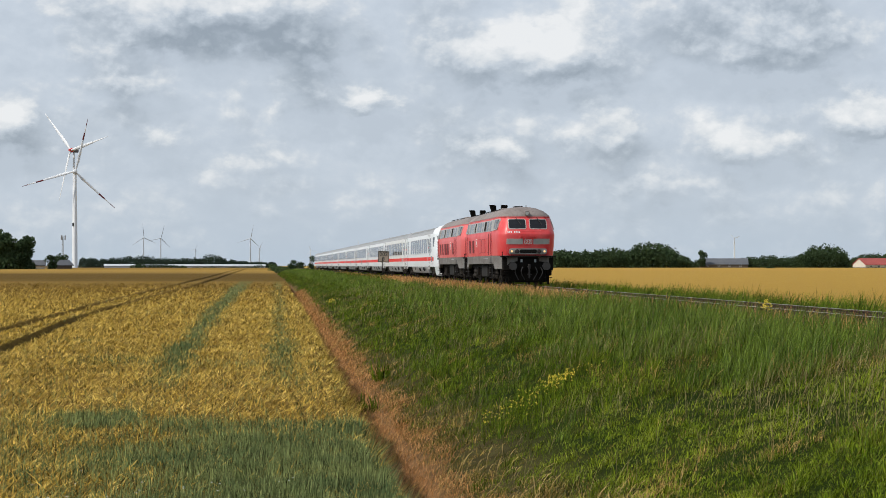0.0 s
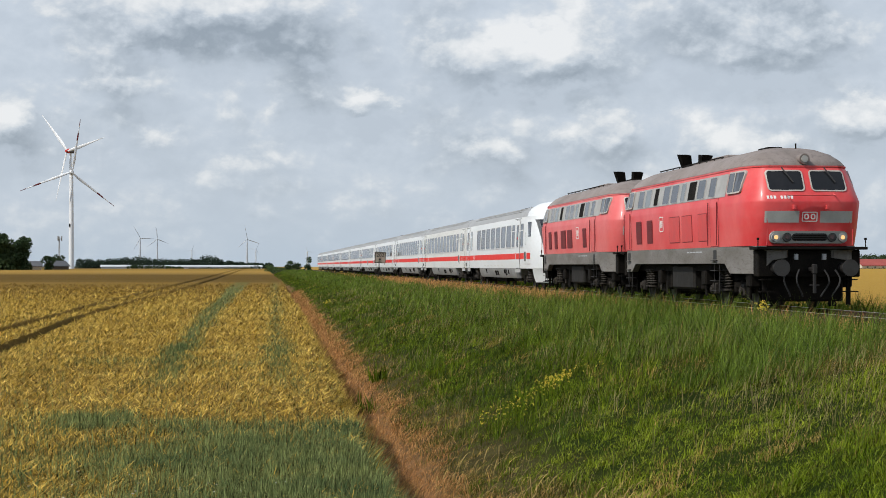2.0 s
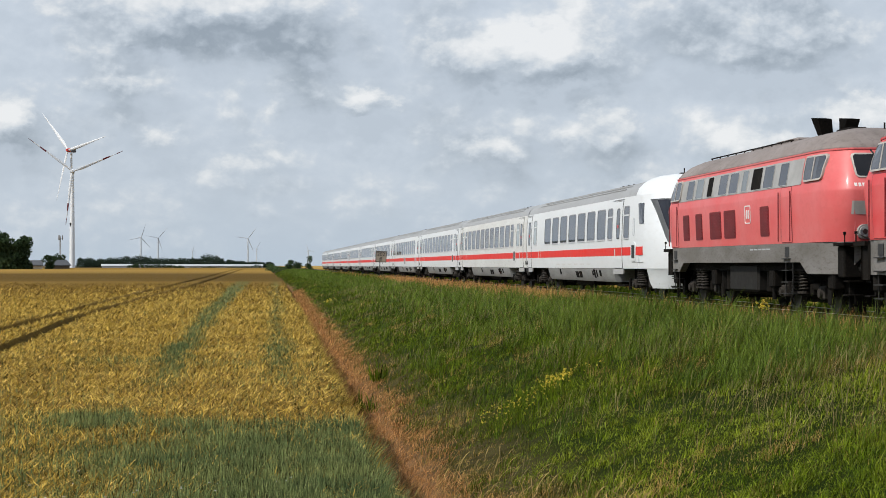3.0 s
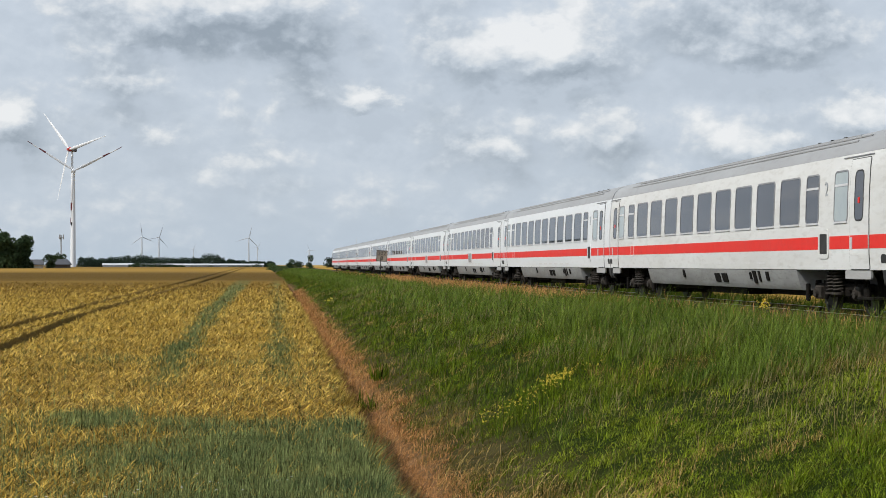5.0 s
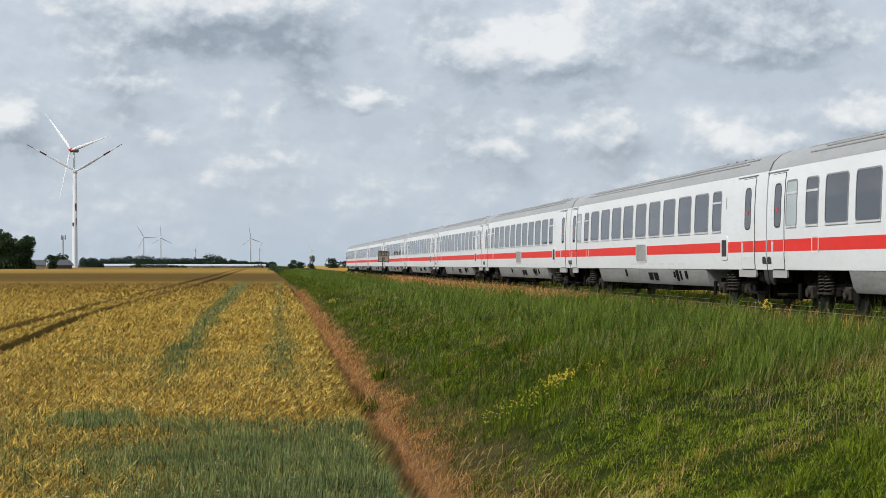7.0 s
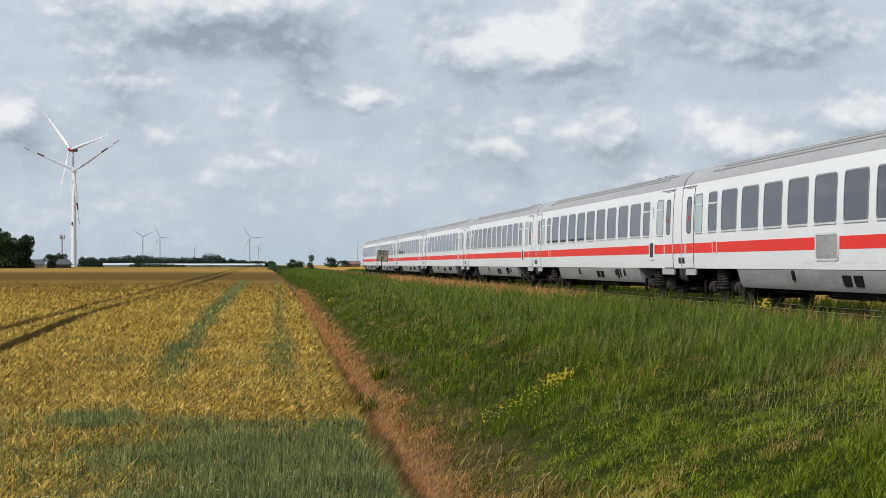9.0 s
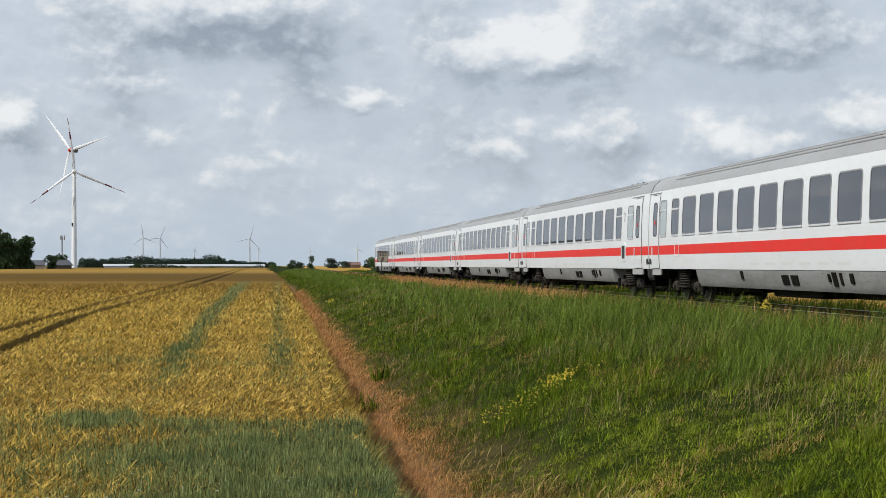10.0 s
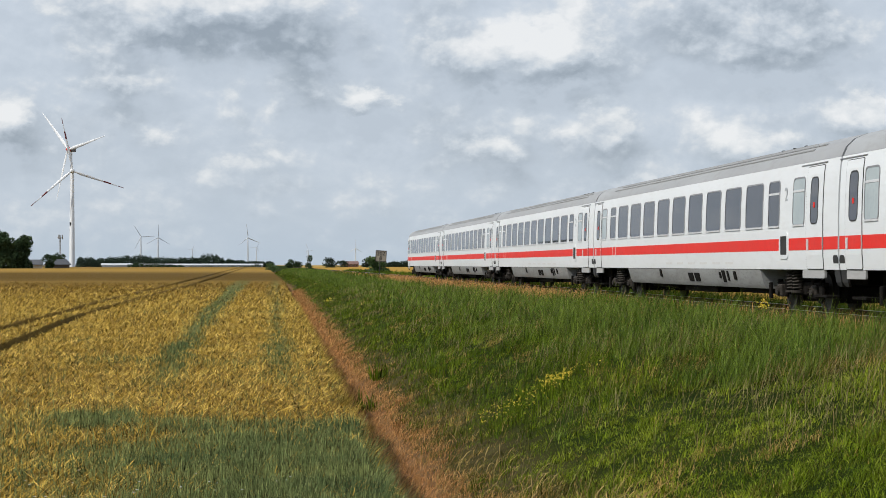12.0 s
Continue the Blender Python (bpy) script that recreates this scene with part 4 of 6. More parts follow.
        for a, b, dark in panels:
            p = part("panel", plate(lat, s, a, b, 1.79, 2.52, 0.06 if dark else 0.03, 0.012, 0.03, LOCO_DARK_RED if dark else LOCO_PANEL_RED, "panel"), LOCO_RED, c, "louvred dark red grille" if dark else "red access panel")
            if dark:
                for k in range(9):
                    z = 1.84 + k * 0.075
                    part("slat", plate(lat, s, a + 0.05, b - 0.05, z, z + 0.03, 0.005, 0.024, 0.015, LOCO_DARK_RED, "slat"), LOCO_DARK_RED, p)
            else:
                part("seam", ring(lat, s, a, b, 1.79, 2.52, 0.03, 0.02, 0.008, 0.02, LOCO_DARK_RED, "seam"), LOCO_DARK_RED, p)
        e = 9.8 if panels[0][2] and panels[2][2] is False else 6.95
        f = part("emblem", ring(lat, s, e - 0.22, e + 0.22, 2.16, 2.56, 0.04, 0.03, 0.010, 0.01, LETTER, "emblem"), LETTER, c, "white square emblem outline")
        for k in (-0.08, 0.08):
            part("emblem_mark", plate(lat, s, e + k - 0.05, e + k + 0.05, 2.25, 2.47, 0.04, 0.010, 0.01, LETTER, "emblem_mark"), LETTER, f)
        for k in range(5):
            y = 5.2 + k * 0.34
            part("data_bar", plate(lambda z, y=0.0: 1.495, s, y, y + 0.26, 1.46, 1.495, 0.01, 0.004, 0.006, LETTER_GREY, "data_bar"), LETTER, c)
        # tank and underfloor gear
        part("fuel_tank", box_bm(s * 0.86 - 0.42, s * 0.86 + 0.42, 6.9, 9.4, 0.42, 1.12, bevel=0.06), TANK, c, "grimy dark fuel tank")
        for y in (5.9, 6.35, 9.9, 10.4):
            part("air_tank", add_tube(bmesh.new(), (s * 1.05, y, 0.45), (s * 1.05, y, 1.1), 0.16, seg=12), UNDER, c, "", 40)
        # sand boxes and pipes at the ends
        for y in (1.35, 5.6, LOCO_L - 5.6, LOCO_L - 1.35):
            bm = add_box(bmesh.new(), s * 1.2 - 0.14, s * 1.2 + 0.14, y - 0.2, y + 0.2, 0.55, 0.98, 0.04)
            add_tube(bm, (s * 1.1, y, 0.56), (s * 0.85, y + 0.25, 0.12), 0.025, seg=6)
            part("sand_box", bm, UNDER, c)
    for end in (0, 1):
        put = Matrix() if not end else Matrix.Translation((0, LOCO_L, 0)) @ Matrix.Rotation(math.pi, 4, "Z")
        for x0, x1 in ((-1.02, -0.08), (0.08, 1.02)):
            w = part("windscreen", nose_plate(x0, x1, 2.97, 3.52, 0.10, 0.026, 0.05, LOCO_TRIM, "windscreen", end, 0.035), TRIM, c)
            part("pane", nose_plate(x0 + 0.03, x1 - 0.03, 3.0, 3.49, 0.07, 0.015, 0.03, SCREEN, "pane", end), GLASS, w)
            bm = add_tube(bmesh.new(), put @ Vector((x0 + 0.42, nose_y(x0 + 0.42, 3.56) - 0.06, 3.58)), put @ Vector((x0 + 0.66, nose_y(x0 + 0.66, 3.2) - 0.05, 3.2)), 0.018, seg=6)
            part("wiper", bm, RUBBER, w)
        for x0, x1 in ((-1.13, -0.27), (0.27, 1.13)):
            part("front_stripe", nose_plate(x0, x1, 2.18, 2.47, 0.01, 0.006, 0.02, LOCO_STRIPE, "front_stripe", end), LOCO_STRIPE, c, "grey warning stripe on the front")
        f = part("emblem", nose_plate(-0.2, 0.2, 2.20, 2.45, 0.04, 0.012, 0.015, LETTER, "emblem", end, 0.025), LETTER, c, "white outlined square emblem")
        for x in (-0.085, 0.085):
            part("emblem_mark", nose_plate(x - 0.06, x + 0.06, 2.26, 2.40, 0.05, 0.012, 0.015, LETTER, "emblem_mark", end, 0.03), LETTER, f)
        for k in range(8):
            x = -1.08 + k * 0.085
            if k != 3:
                part("number_bar", nose_plate(x, x + 0.055, 2.775, 2.855, 0.01, 0.006, 0.01, LETTER, "number_bar", end), LETTER, c)
        house = part("lamp_housing", nose_plate(-1.0, 1.0, 1.66, 1.97, 0.14, 0.10, 0.14, LOCO_STRIPE, "lamp_housing", end), LOCO_STRIPE, c, "rounded grey lamp housing")
        part("lamp_grille", nose_plate(-0.46, 0.46, 1.72, 1.91, 0.09, 0.115, 0.03, RUBBER, "lamp_grille", end), RUBBER, house)
        for k in range(3):
            part("slat", nose_plate(-0.42, 0.42, 1.745 + k * 0.05, 1.765 + k * 0.05, 0.005, 0.125, 0.02, UNDER, "slat", end), UNDER, house)
        for x in (-0.86, -0.58, 0.58, 0.86):
            y = nose_y(x, 1.81) - 0.11
            rim = part("lamp_rim", add_tube(bmesh.new(), put @ Vector((x, y + 0.05, 1.815)), put @ Vector((x, y - 0.03, 1.815)), 0.120, 0.110, 20), SKIRT if abs(x) > 0.7 else RUBBER, house, "", 40)
            glow = LAMP if (abs(x) > 0.7 and lamps_on and not end) else LAMP_OFF
            part("lamp_lens", add_tube(bmesh.new(), put @ Vector((x, y, 1.815)), put @ Vector((x, y - 0.045, 1.815)), 0.070, 0.05, 20), glow, house, "lit warm headlight" if glow is LAMP else "", 40)
        # top light
        bm = add_tube(bmesh.new(), put @ Vector((0, 1.25, 3.80)), put @ Vector((0, 0.88, 3.80)), 0.13, 0.13, 20)
        t = part("top_light", bm, LOCO_ROOF, c, "round top light", 40)
        part("lamp_lens", add_tube(bmesh.new(), put @ Vector((0, 0.9, 3.80)), put @ Vector((0, 0.862, 3.80)), 0.09, 0.085, 20), LAMP_OFF if not (lamps_on and not end) else LOCO_STRIPE, t, "", 40)
        # handrails over and beside the lamps
        bm = bmesh.new()
        add_tube(bm, put @ Vector((-0.62, 0.36, 2.86)), put @ Vector((0.62, 0.36, 2.86)), 0.014, seg=6)
        for x in (-0.62, 0.62):
            add_tube(bm, put @ Vector((x, 0.36, 2.86)), put @ Vector((x, 0.52, 2.90)), 0.014, seg=6)
        for x in (-0.42, 0.42):
            add_box(bm, x - 0.035, x + 0.035, 0.36, 0.47, 2.5, 2.62, 0.01, m=put)
        for x in (-1.1, 1.1):
            add_tube(bm, put @ Vector((x, 0.50, 1.62)), put @ Vector((x, 0.46, 2.02)), 0.014, seg=6)
        part("handrail", bm, red, c)
        # buffer beam, step board, coupling, hoses, guard irons
        part("buffer_beam", box_bm(-1.32, 1.32, 0.55, 0.95, 0.82, 1.50, bevel=0.03, m=put), UNDER, c, "black buffer beam")
        part("step_board", box_bm(-1.42, 1.42, 0.28, 0.95, 1.505, 1.575, bevel=0.01, m=put), UNDER, c)
        for x in (-1, 1):
            bm = bmesh.new()
            cols = [[bm.verts.new(put @ Vector((x * a, b, z))) for a, b, z in ((w, yy, 1.50), (w, yy, low), (w - 0.12, yy + 0.10, low), (w - 0.12, yy + 0.10, 1.50))]
                    for w, yy, low in ((0.62, 0.50, 1.30), (0.98, 0.51, 1.24), (1.18, 0.58, 0.98), (1.26, 0.74, 0.90))]
            for p, q in zip(cols, cols[1:]):
                for i in range(4):
                    bm.faces.new((p[i], p[(i + 1) % 4], q[(i + 1) % 4], q[i]))
            bm.faces.new(cols[0])
            bm.faces.new(cols[-1][::-1])
            part("corner_plate", bm, LOCO_GREY, c, "dirty grey plate round the corner of the front")
        part("buffer_beam_plate", box_bm(-0.5, 0.5, 0.50, 0.56, 0.95, 1.40, m=put), UNDER, c)
        for x in (-0.36, 0.36):
            part("socket", box_bm(x - 0.05, x + 0.05, 0.44, 0.52, 1.25, 1.40, bevel=0.01, m=put), LETTER_GREY, c)
        bm = bmesh.new()
        add_tube(bm, put @ Vector((0, 0.55, 1.02)), put @ Vector((0, 0.18, 1.02)), 0.05, seg=8)
        add_box(bm, -0.06, 0.06, 0.10, 0.22, 0.90, 1.14, 0.02, m=put)
        add_box(bm, -0.04, 0.04, 0.12, 0.18, 0.42, 0.92, 0.015, m=put)
        add_tube(bm, put @ Vector((-0.12, 0.15, 0.62)), put @ Vector((0.12, 0.15, 0.62)), 0.02, seg=6)
        part("coupling", bm, STEEL, c, "steel screw coupling hook")
        for x in (-0.62, -0.3, 0.34, 0.62):
            bm = bmesh.new()
            pts = [Vector((x + 0.10 * math.sin(k * 0.6) * (1 if x > 0 else -1), 0.42 - 0.10 * math.sin(k * 0.45), 1.0 - 0.095 * k)) for k in range(8)]
            for p, q in zip(pts, pts[1:]):
                add_tube(bm, put @ p, put @ q, 0.022, seg=6)
            part("brake_hose", bm, RUBBER, c)
        for x in (-1.08, 1.08):
            bm = box_bm(x - 0.05, x + 0.05, 0.72, 0.80, 0.12, 0.86, m=put)
            add_box(bm, x - 0.18, x + 0.18, 0.52, 0.80, 0.44, 0.47, m=put)
            add_box(bm, x - 0.16, x + 0.16, 0.52, 0.80, 0.74, 0.77, m=put)
            part("end_step", bm, UNDER, c)
            part("guard_iron", box_bm(x * 0.7 - 0.09, x * 0.7 + 0.09, 1.0, 1.06, 0.08, 0.7, m=put), UNDER, c)
        for x in (-1.38, 1.38):
            bm = add_tube(bmesh.new(), put @ Vector((x, 0.34, 1.57)), put @ Vector((x, 0.34, 1.76)), 0.014, seg=6)
            add_box(bm, x - 0.025, x + 0.025, 0.31, 0.37, 1.74, 1.80, m=put)
            part("lamp_iron", bm, UNDER, c)
    buffers(c, 0.0, -1)
    buffers(c, LOCO_L, 1)
    # exhaust deflectors and roof gear
    for x in (-0.23, 0.23):
        bm = bmesh.new()
        out = 0.12 if x > 0 else -0.12
        quad = ((-1, -1), (1, -1), (1, 1), (-1, 1))
        lo = [bm.verts.new((x + a * 0.12, hood_y + b * 0.13, 4.00)) for a, b in quad]
        hi = [bm.verts.new((x + out + a * 0.17, hood_y + 0.10 + b * 0.25, 4.60 + 0.03 * b)) for a, b in quad]
        bm.faces.new(lo[::-1])
        for i in range(4):
            j = (i + 1) % 4
            bm.faces.new((lo[i], lo[j], hi[j], hi[i]))
        bmesh.ops.solidify(bm, geom=bm.faces[:], thickness=0.03)
        part("exhaust_hood", bm, UNDER, c, "black flared exhaust hood")
    bm = bmesh.new()
    part("roof_hatch", add_box(bm, -0.55, 0.55, 6.0, 7.8, 4.10, 4.24, 0.04), LOCO_ROOF, c)
    part("roof_hatch", box_bm(-0.40, 0.40, 8.4, 10.4, 4.10, 4.25, bevel=0.04), LOCO_ROOF, c)
    for s in (-1, 1):
        bm = box_bm(s * 0.72 - 0.02, s * 0.72 + 0.02, 5.8, 13.2, 4.14, 4.17)
        for k in range(10):
            add_box(bm, s * 0.72 - 0.015, s * 0.72 + 0.015, 5.9 + k * 0.8, 5.93 + k * 0.8, 3.98, 4.15)
        part("roof_rail", bm, UNDER, c)
    part("antenna", add_tube(bmesh.new(), (0.1, 1.9, 4.0), (0.1, 1.9, 4.26), 0.02, seg=6), UNDER, c)
    part("roof_box", box_bm(-0.3, 0.1, 3.0, 3.9, 4.12, 4.25, bevel=0.02), UNDER, c)
    bogie(c, 3.9, 2.8, 0.5, True)
    bogie(c, LOCO_L - 3.9, 2.8, 0.5, True)
    return c


LAMP_GREY = mat("dusty_glass", (0.17, 0.19, 0.20), (0.13, 0.145, 0.155), 0.8, 0.2)
TRAIN = []


def build_train():
    lead = loco("weathered red diesel locomotive with lit headlights leading the train", LOCO_RED,
                [(12.45, 13.2, True), (10.95, 11.7, True), (7.6, 8.8, False), (6.2, 7.3, False), (4.6, 5.5, False)], True, 11.5)
    second = loco("faded red diesel locomotive coupled behind the leading one", LOCO_RED_FADED,
                  [(12.7, 13.36, True), (11.3, 11.98, True), (9.4, 10.5, True), (8.05, 9.1, True), (5.2, 5.9, True)], False, 4.7)
    TRAIN.extend([(lead, 0.0), (second, LOCO_L)])
    q = 2 * LOCO_L
    TRAIN.append((control_car(), q))
    plain = coach("white second-class passenger coach with a red stripe", "coaches of the train")
    vented = coach("white passenger coach with a grey vent hatch in its red stripe", "coaches of the train", hatch=(12.85, 14.45), sign="1")
    dull = coach("dull grey-white passenger coach with a red stripe", "coaches of the train", white=WHITE_DULL)
    kinds = [dull, plain, vented, vented, plain, plain, plain, plain, plain, plain]
    used = set()
    for k, first in enumerate(kinds):
        ob = first if first not in used else copy_thing(first, Matrix())
        used.add(first)
        TRAIN.append((ob, q + COACH_L * (k + 1)))
    for ob, y in TRAIN:
        ob.matrix_basis = pose(TRACK_X, FRONT_Y + y, 0)


build_train()

# ---- ground, track ----


def zone_material():
    """The ground: brown field soil, ditch with dry reddish thatch, green bank, ochre and brown crops far off."""
    m = bpy.data.materials.new("farmland")
    m.use_nodes = True
    n = Nodes(m.node_tree)
    co = n.add("ShaderNodeTexCoord").outputs["Object"]
    sep = n.add("ShaderNodeSeparateXYZ", i_Vector=co)
    wob = n.noise(co, 0.9, 5.0, 0.6)
    x = n.math("ADD", sep.outputs[0], n.math("MULTIPLY_ADD", wob, 0.8, -0.4))
    lean = n.math("MULTIPLY", n.math("MINIMUM", sep.outputs[1], 220.0), DITCH_LEAN)
    xd = n.math("SUBTRACT", x, lean)
    soil = n.ramp(n.noise(co, 3.0, 6.0, 0.65), [(0.3, (0.075, 0.055, 0.03)), (0.7, (0.13, 0.10, 0.05))])
    thatch = n.ramp(n.noise(co, 2.2, 6.0, 0.65), [(0.3, (0.16, 0.085, 0.04)), (0.7, (0.28, 0.16, 0.08))])
    # bank ground taken near black: shade among the grass roots is in the colour
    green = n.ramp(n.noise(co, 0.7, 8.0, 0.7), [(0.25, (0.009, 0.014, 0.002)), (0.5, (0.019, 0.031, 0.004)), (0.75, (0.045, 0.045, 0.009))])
    far_field = n.ramp(n.noise(n.scaled(co, (0.2, 1, 1)), 0.02, 6.0, 0.6), [(0.3, (0.30, 0.20, 0.06)), (0.7, (0.42, 0.29, 0.09))])
    step = lambda v, a, b: n.math("MULTIPLY", n.math("SUBTRACT", v, a), 1.0 / (b - a), clamp=True)
    col = n.mix(step(xd, 0.7, 1.0), soil, thatch)
    litter = n.ramp(n.noise(co, 3.0, 7.0, 0.7), [(0.3, (0.030, 0.026, 0.010)), (0.55, (0.070, 0.058, 0.022)), (0.75, (0.060, 0.075, 0.014))])
    col = n.mix(step(xd, 2.2, 2.7), col, litter)
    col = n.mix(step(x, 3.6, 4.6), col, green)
    col = n.mix(step(x, 20.5, 22.5), col, far_field)
    b = n.add("ShaderNodeBsdfPrincipled", i_Roughness=1.0)
    b.inputs["Specular IOR Level"].default_value = 0.03
    n.put(b.inputs["Base Color"], col)
    bp = n.add("ShaderNodeBump", i_Strength=0.8, i_Distance=0.1)
    n.put(bp.inputs["Height"], n.noise(co, 6.0, 6.0, 0.7))
    n.put(b.inputs["Normal"], bp.outputs[0])
    n.add("ShaderNodeOutputMaterial", i_Surface=b.outputs[0])
    return m


def crop_material(name, ripe, ripe2, dark, strips):
    """Standing corn from above: mottled straw, with unripe green strips and a painted cloud shadow far away."""
    m = bpy.data.materials.new(name)
    m.use_nodes = True
    n = Nodes(m.node_tree)
    co = n.add("ShaderNodeTexCoord").outputs["Object"]
    sep = n.add("ShaderNodeSeparateXYZ", i_Vector=co)
    base = n.ramp(n.noise(co, 0.25, 8.0, 0.7), [(0.3, ripe), (0.7, ripe2)])
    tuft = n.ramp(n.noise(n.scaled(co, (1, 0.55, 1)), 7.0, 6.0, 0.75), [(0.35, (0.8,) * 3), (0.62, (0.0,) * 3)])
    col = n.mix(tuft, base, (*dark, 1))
    if strips:
        green = n.add("ShaderNodeAttribute", attribute_name="unripe").outputs["Fac"]
        speck = n.math("MULTIPLY_ADD", n.noise(n.scaled(co, (1, 0.5, 1)), 5.0, 5.0, 0.7), 1.4, 0.25)
        col = n.mix(n.math("MULTIPLY", green, speck, clamp=True), col, n.ramp(n.noise(co, 4.0, 5.0, 0.7), [(0.35, (0.075, 0.095, 0.032)), (0.7, (0.19, 0.19, 0.070))]))
        bare = n.add("ShaderNodeAttribute", attribute_name="wheel_track").outputs["Fac"]
        col = n.mix(n.math("MULTIPLY", bare, 1.8, clamp=True), col, n.ramp(n.noise(co, 3.0, 5.0, 0.7), [(0.35, (0.035, 0.036, 0.012)), (0.7, (0.085, 0.075, 0.026))]))
        # cloud shadow painted into the colour: darkest midway, golden again beyond
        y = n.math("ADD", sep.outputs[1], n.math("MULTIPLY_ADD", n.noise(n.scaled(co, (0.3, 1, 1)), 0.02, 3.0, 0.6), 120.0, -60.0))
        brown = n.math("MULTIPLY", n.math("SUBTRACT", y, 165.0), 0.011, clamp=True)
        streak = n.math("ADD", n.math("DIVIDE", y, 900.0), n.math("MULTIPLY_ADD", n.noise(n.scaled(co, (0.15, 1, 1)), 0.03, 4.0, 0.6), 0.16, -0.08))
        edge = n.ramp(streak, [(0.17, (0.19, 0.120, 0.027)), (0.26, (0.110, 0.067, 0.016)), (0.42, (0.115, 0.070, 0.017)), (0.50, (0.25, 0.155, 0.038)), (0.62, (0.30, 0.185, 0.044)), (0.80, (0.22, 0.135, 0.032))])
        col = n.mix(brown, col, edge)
    b = n.add("ShaderNodeBsdfPrincipled", i_Roughness=0.9)
    b.inputs["Specular IOR Level"].default_value = 0.03
    n.put(b.inputs["Base Color"], col)
    bp = n.add("ShaderNodeBump", i_Strength=1.0, i_Distance=0.12)
    n.put(bp.inputs["Height"], n.noise(n.scaled(co, (1, 0.6, 1)), 6.0, 6.0, 0.75))
    n.put(b.inputs["Normal"], bp.outputs[0])
    n.add("ShaderNodeOutputMaterial", i_Surface=b.outputs[0])
    return m


def sheet(name, xs, ys, height, material):
    x, y = np.meshgrid(np.array(xs, float), np.array(ys, float))
    z = height(x, y)
    v = np.stack([x, y, z], -1).reshape(-1, 3)
    nx, ny = len(xs), len(ys)
    i, j = np.meshgrid(np.arange(nx - 1), np.arange(ny - 1))
    a = (j * nx + i).ravel()
    tris = np.concatenate([np.stack([a, a + 1, a + nx + 1], -1), np.stack([a, a + nx + 1, a + nx], -1)])
    me = raw_mesh(name, v, tris, material)
    me.shade_smooth()
    return new(name, me)


def bumps(x, y, scale, seed):
    """Cheap smooth unevenness out of sines."""
    r = np.random.RandomState(seed)
    out = np.zeros_like(np.asarray(x, float))
    for k in range(9):
        a, f, p = r.uniform(0, 2 * math.pi), scale * r.uniform(0.6, 2.2), r.uniform(0, 6.28)
        out += np.sin((np.cos(a) * x + np.sin(a) * y) * f + p)
    return out / 9


Y_STEPS = list(np.arange(-60, 60, 1.0)) + list(np.arange(60, 200, 4.0)) + list(np.geomspace(200, 4800, 40))
gx = sorted(set([-4000, -2000, -900, -300, -120, -60, -30, -15, -8] + [p[0] for p in PROFILE] + list(np.arange(-4, 24, 0.4)) + [30, 45, 60, 120, 300, 900, 2000, 4000]))
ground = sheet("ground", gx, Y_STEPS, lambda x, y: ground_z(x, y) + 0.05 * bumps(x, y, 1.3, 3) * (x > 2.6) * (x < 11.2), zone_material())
tagged(ground, "flat farmland with a ditch and a green railway bank", "ground", kind="structure")

CROP_TOP = 0.74     # the height of the standing corn over the soil


def crop_edge(y):
    return 1.02 + DITCH_LEAN * np.clip(y, 0, 220) + 0.06 * np.sin(np.asarray(y) * 0.9) + 0.04 * np.sin(np.asarray(y) * 2.3)


def tramlines(x, y):
    """Depth of the two wheel tracks that cross the corn."""
    outer = np.interp(y, [0, 55, 107, 170, 400], [-8.4, -8.67, -9.3, -9.6, -10.5])
    inner = np.interp(y, [0, 42, 50, 73, 97, 176, 400], [-6.2, -6.65, -6.95, -7.7, -7.7, -7.35, -8.0])
    d = np.minimum(np.abs(x - outer), np.abs(x - inner))
    return np.clip(1 - d / 0.38, 0, 1)


def crop_height(x, y):
    x, y = np.asarray(x, float), np.asarray(y, float)
    top = CROP_TOP - 0.06 + 0.03 * bumps(x, y, 2.0, 5) + 0.03 * bumps(x, y, 0.3, 6)
    return ground_z(np.minimum(x, 0.6), y) + top - 0.55 * np.clip(tramlines(x, y) * 1.6, 0, 1)


def unripe(x, y):
    """How green the corn still is (0 to 1): the headland and two long strips."""
    ramp = lambda v, w: np.clip(0.5 + v / w, 0, 1)
    edge = 22.2 + 2.6 * bumps(x, y, 1.1, 71) + 3.4 * bumps(x, y * 0.3, 0.9, 72) + 1.2 * bumps(x, y, 3.0, 77) + np.where(x < -1.7, 2.2, 0)
    side = np.maximum(ramp(x + 1.15 + 1.6 * bumps(x, y, 1.3, 73), 1.5), 0.9 * ramp(0.9 - np.hypot((x + 2.3) / 0.6, (y - 23.6) / 1.5), 0.6))
    head = ramp(edge - y, 2.0) * (0.16 + 0.84 * side) * (x > -3.6)
    wob = 0.40 * bumps(x, y, 1.2, 74)
    wide = 0.26 + 0.0042 * np.clip(y - 30, 0, 150)
    line = np.interp(y, [20, 31, 44, 76, 150, 260], [-1.7, -1.84, -2.03, -2.25, -2.40, -2.40])
    strip = np.maximum(0.92 * ramp(wide - np.abs(x - line + wob), 0.45), 0.64 * ramp(0.24 + 0.3 * (wide - 0.2) - np.abs(x - 0.10 - 0.0075 * y + wob), 0.5))
    patch = 0.30 * ramp(bumps(x, y, 0.45, 75) - 0.28, 0.2) * (x > -6)
    return np.maximum(head * (0.86 + 0.5 * bumps(x, y, 2.4, 76)), np.maximum(strip, patch) * np.clip((y - 27) / 16, 0, 1) * np.clip((300 - y) / 80, 0, 1))


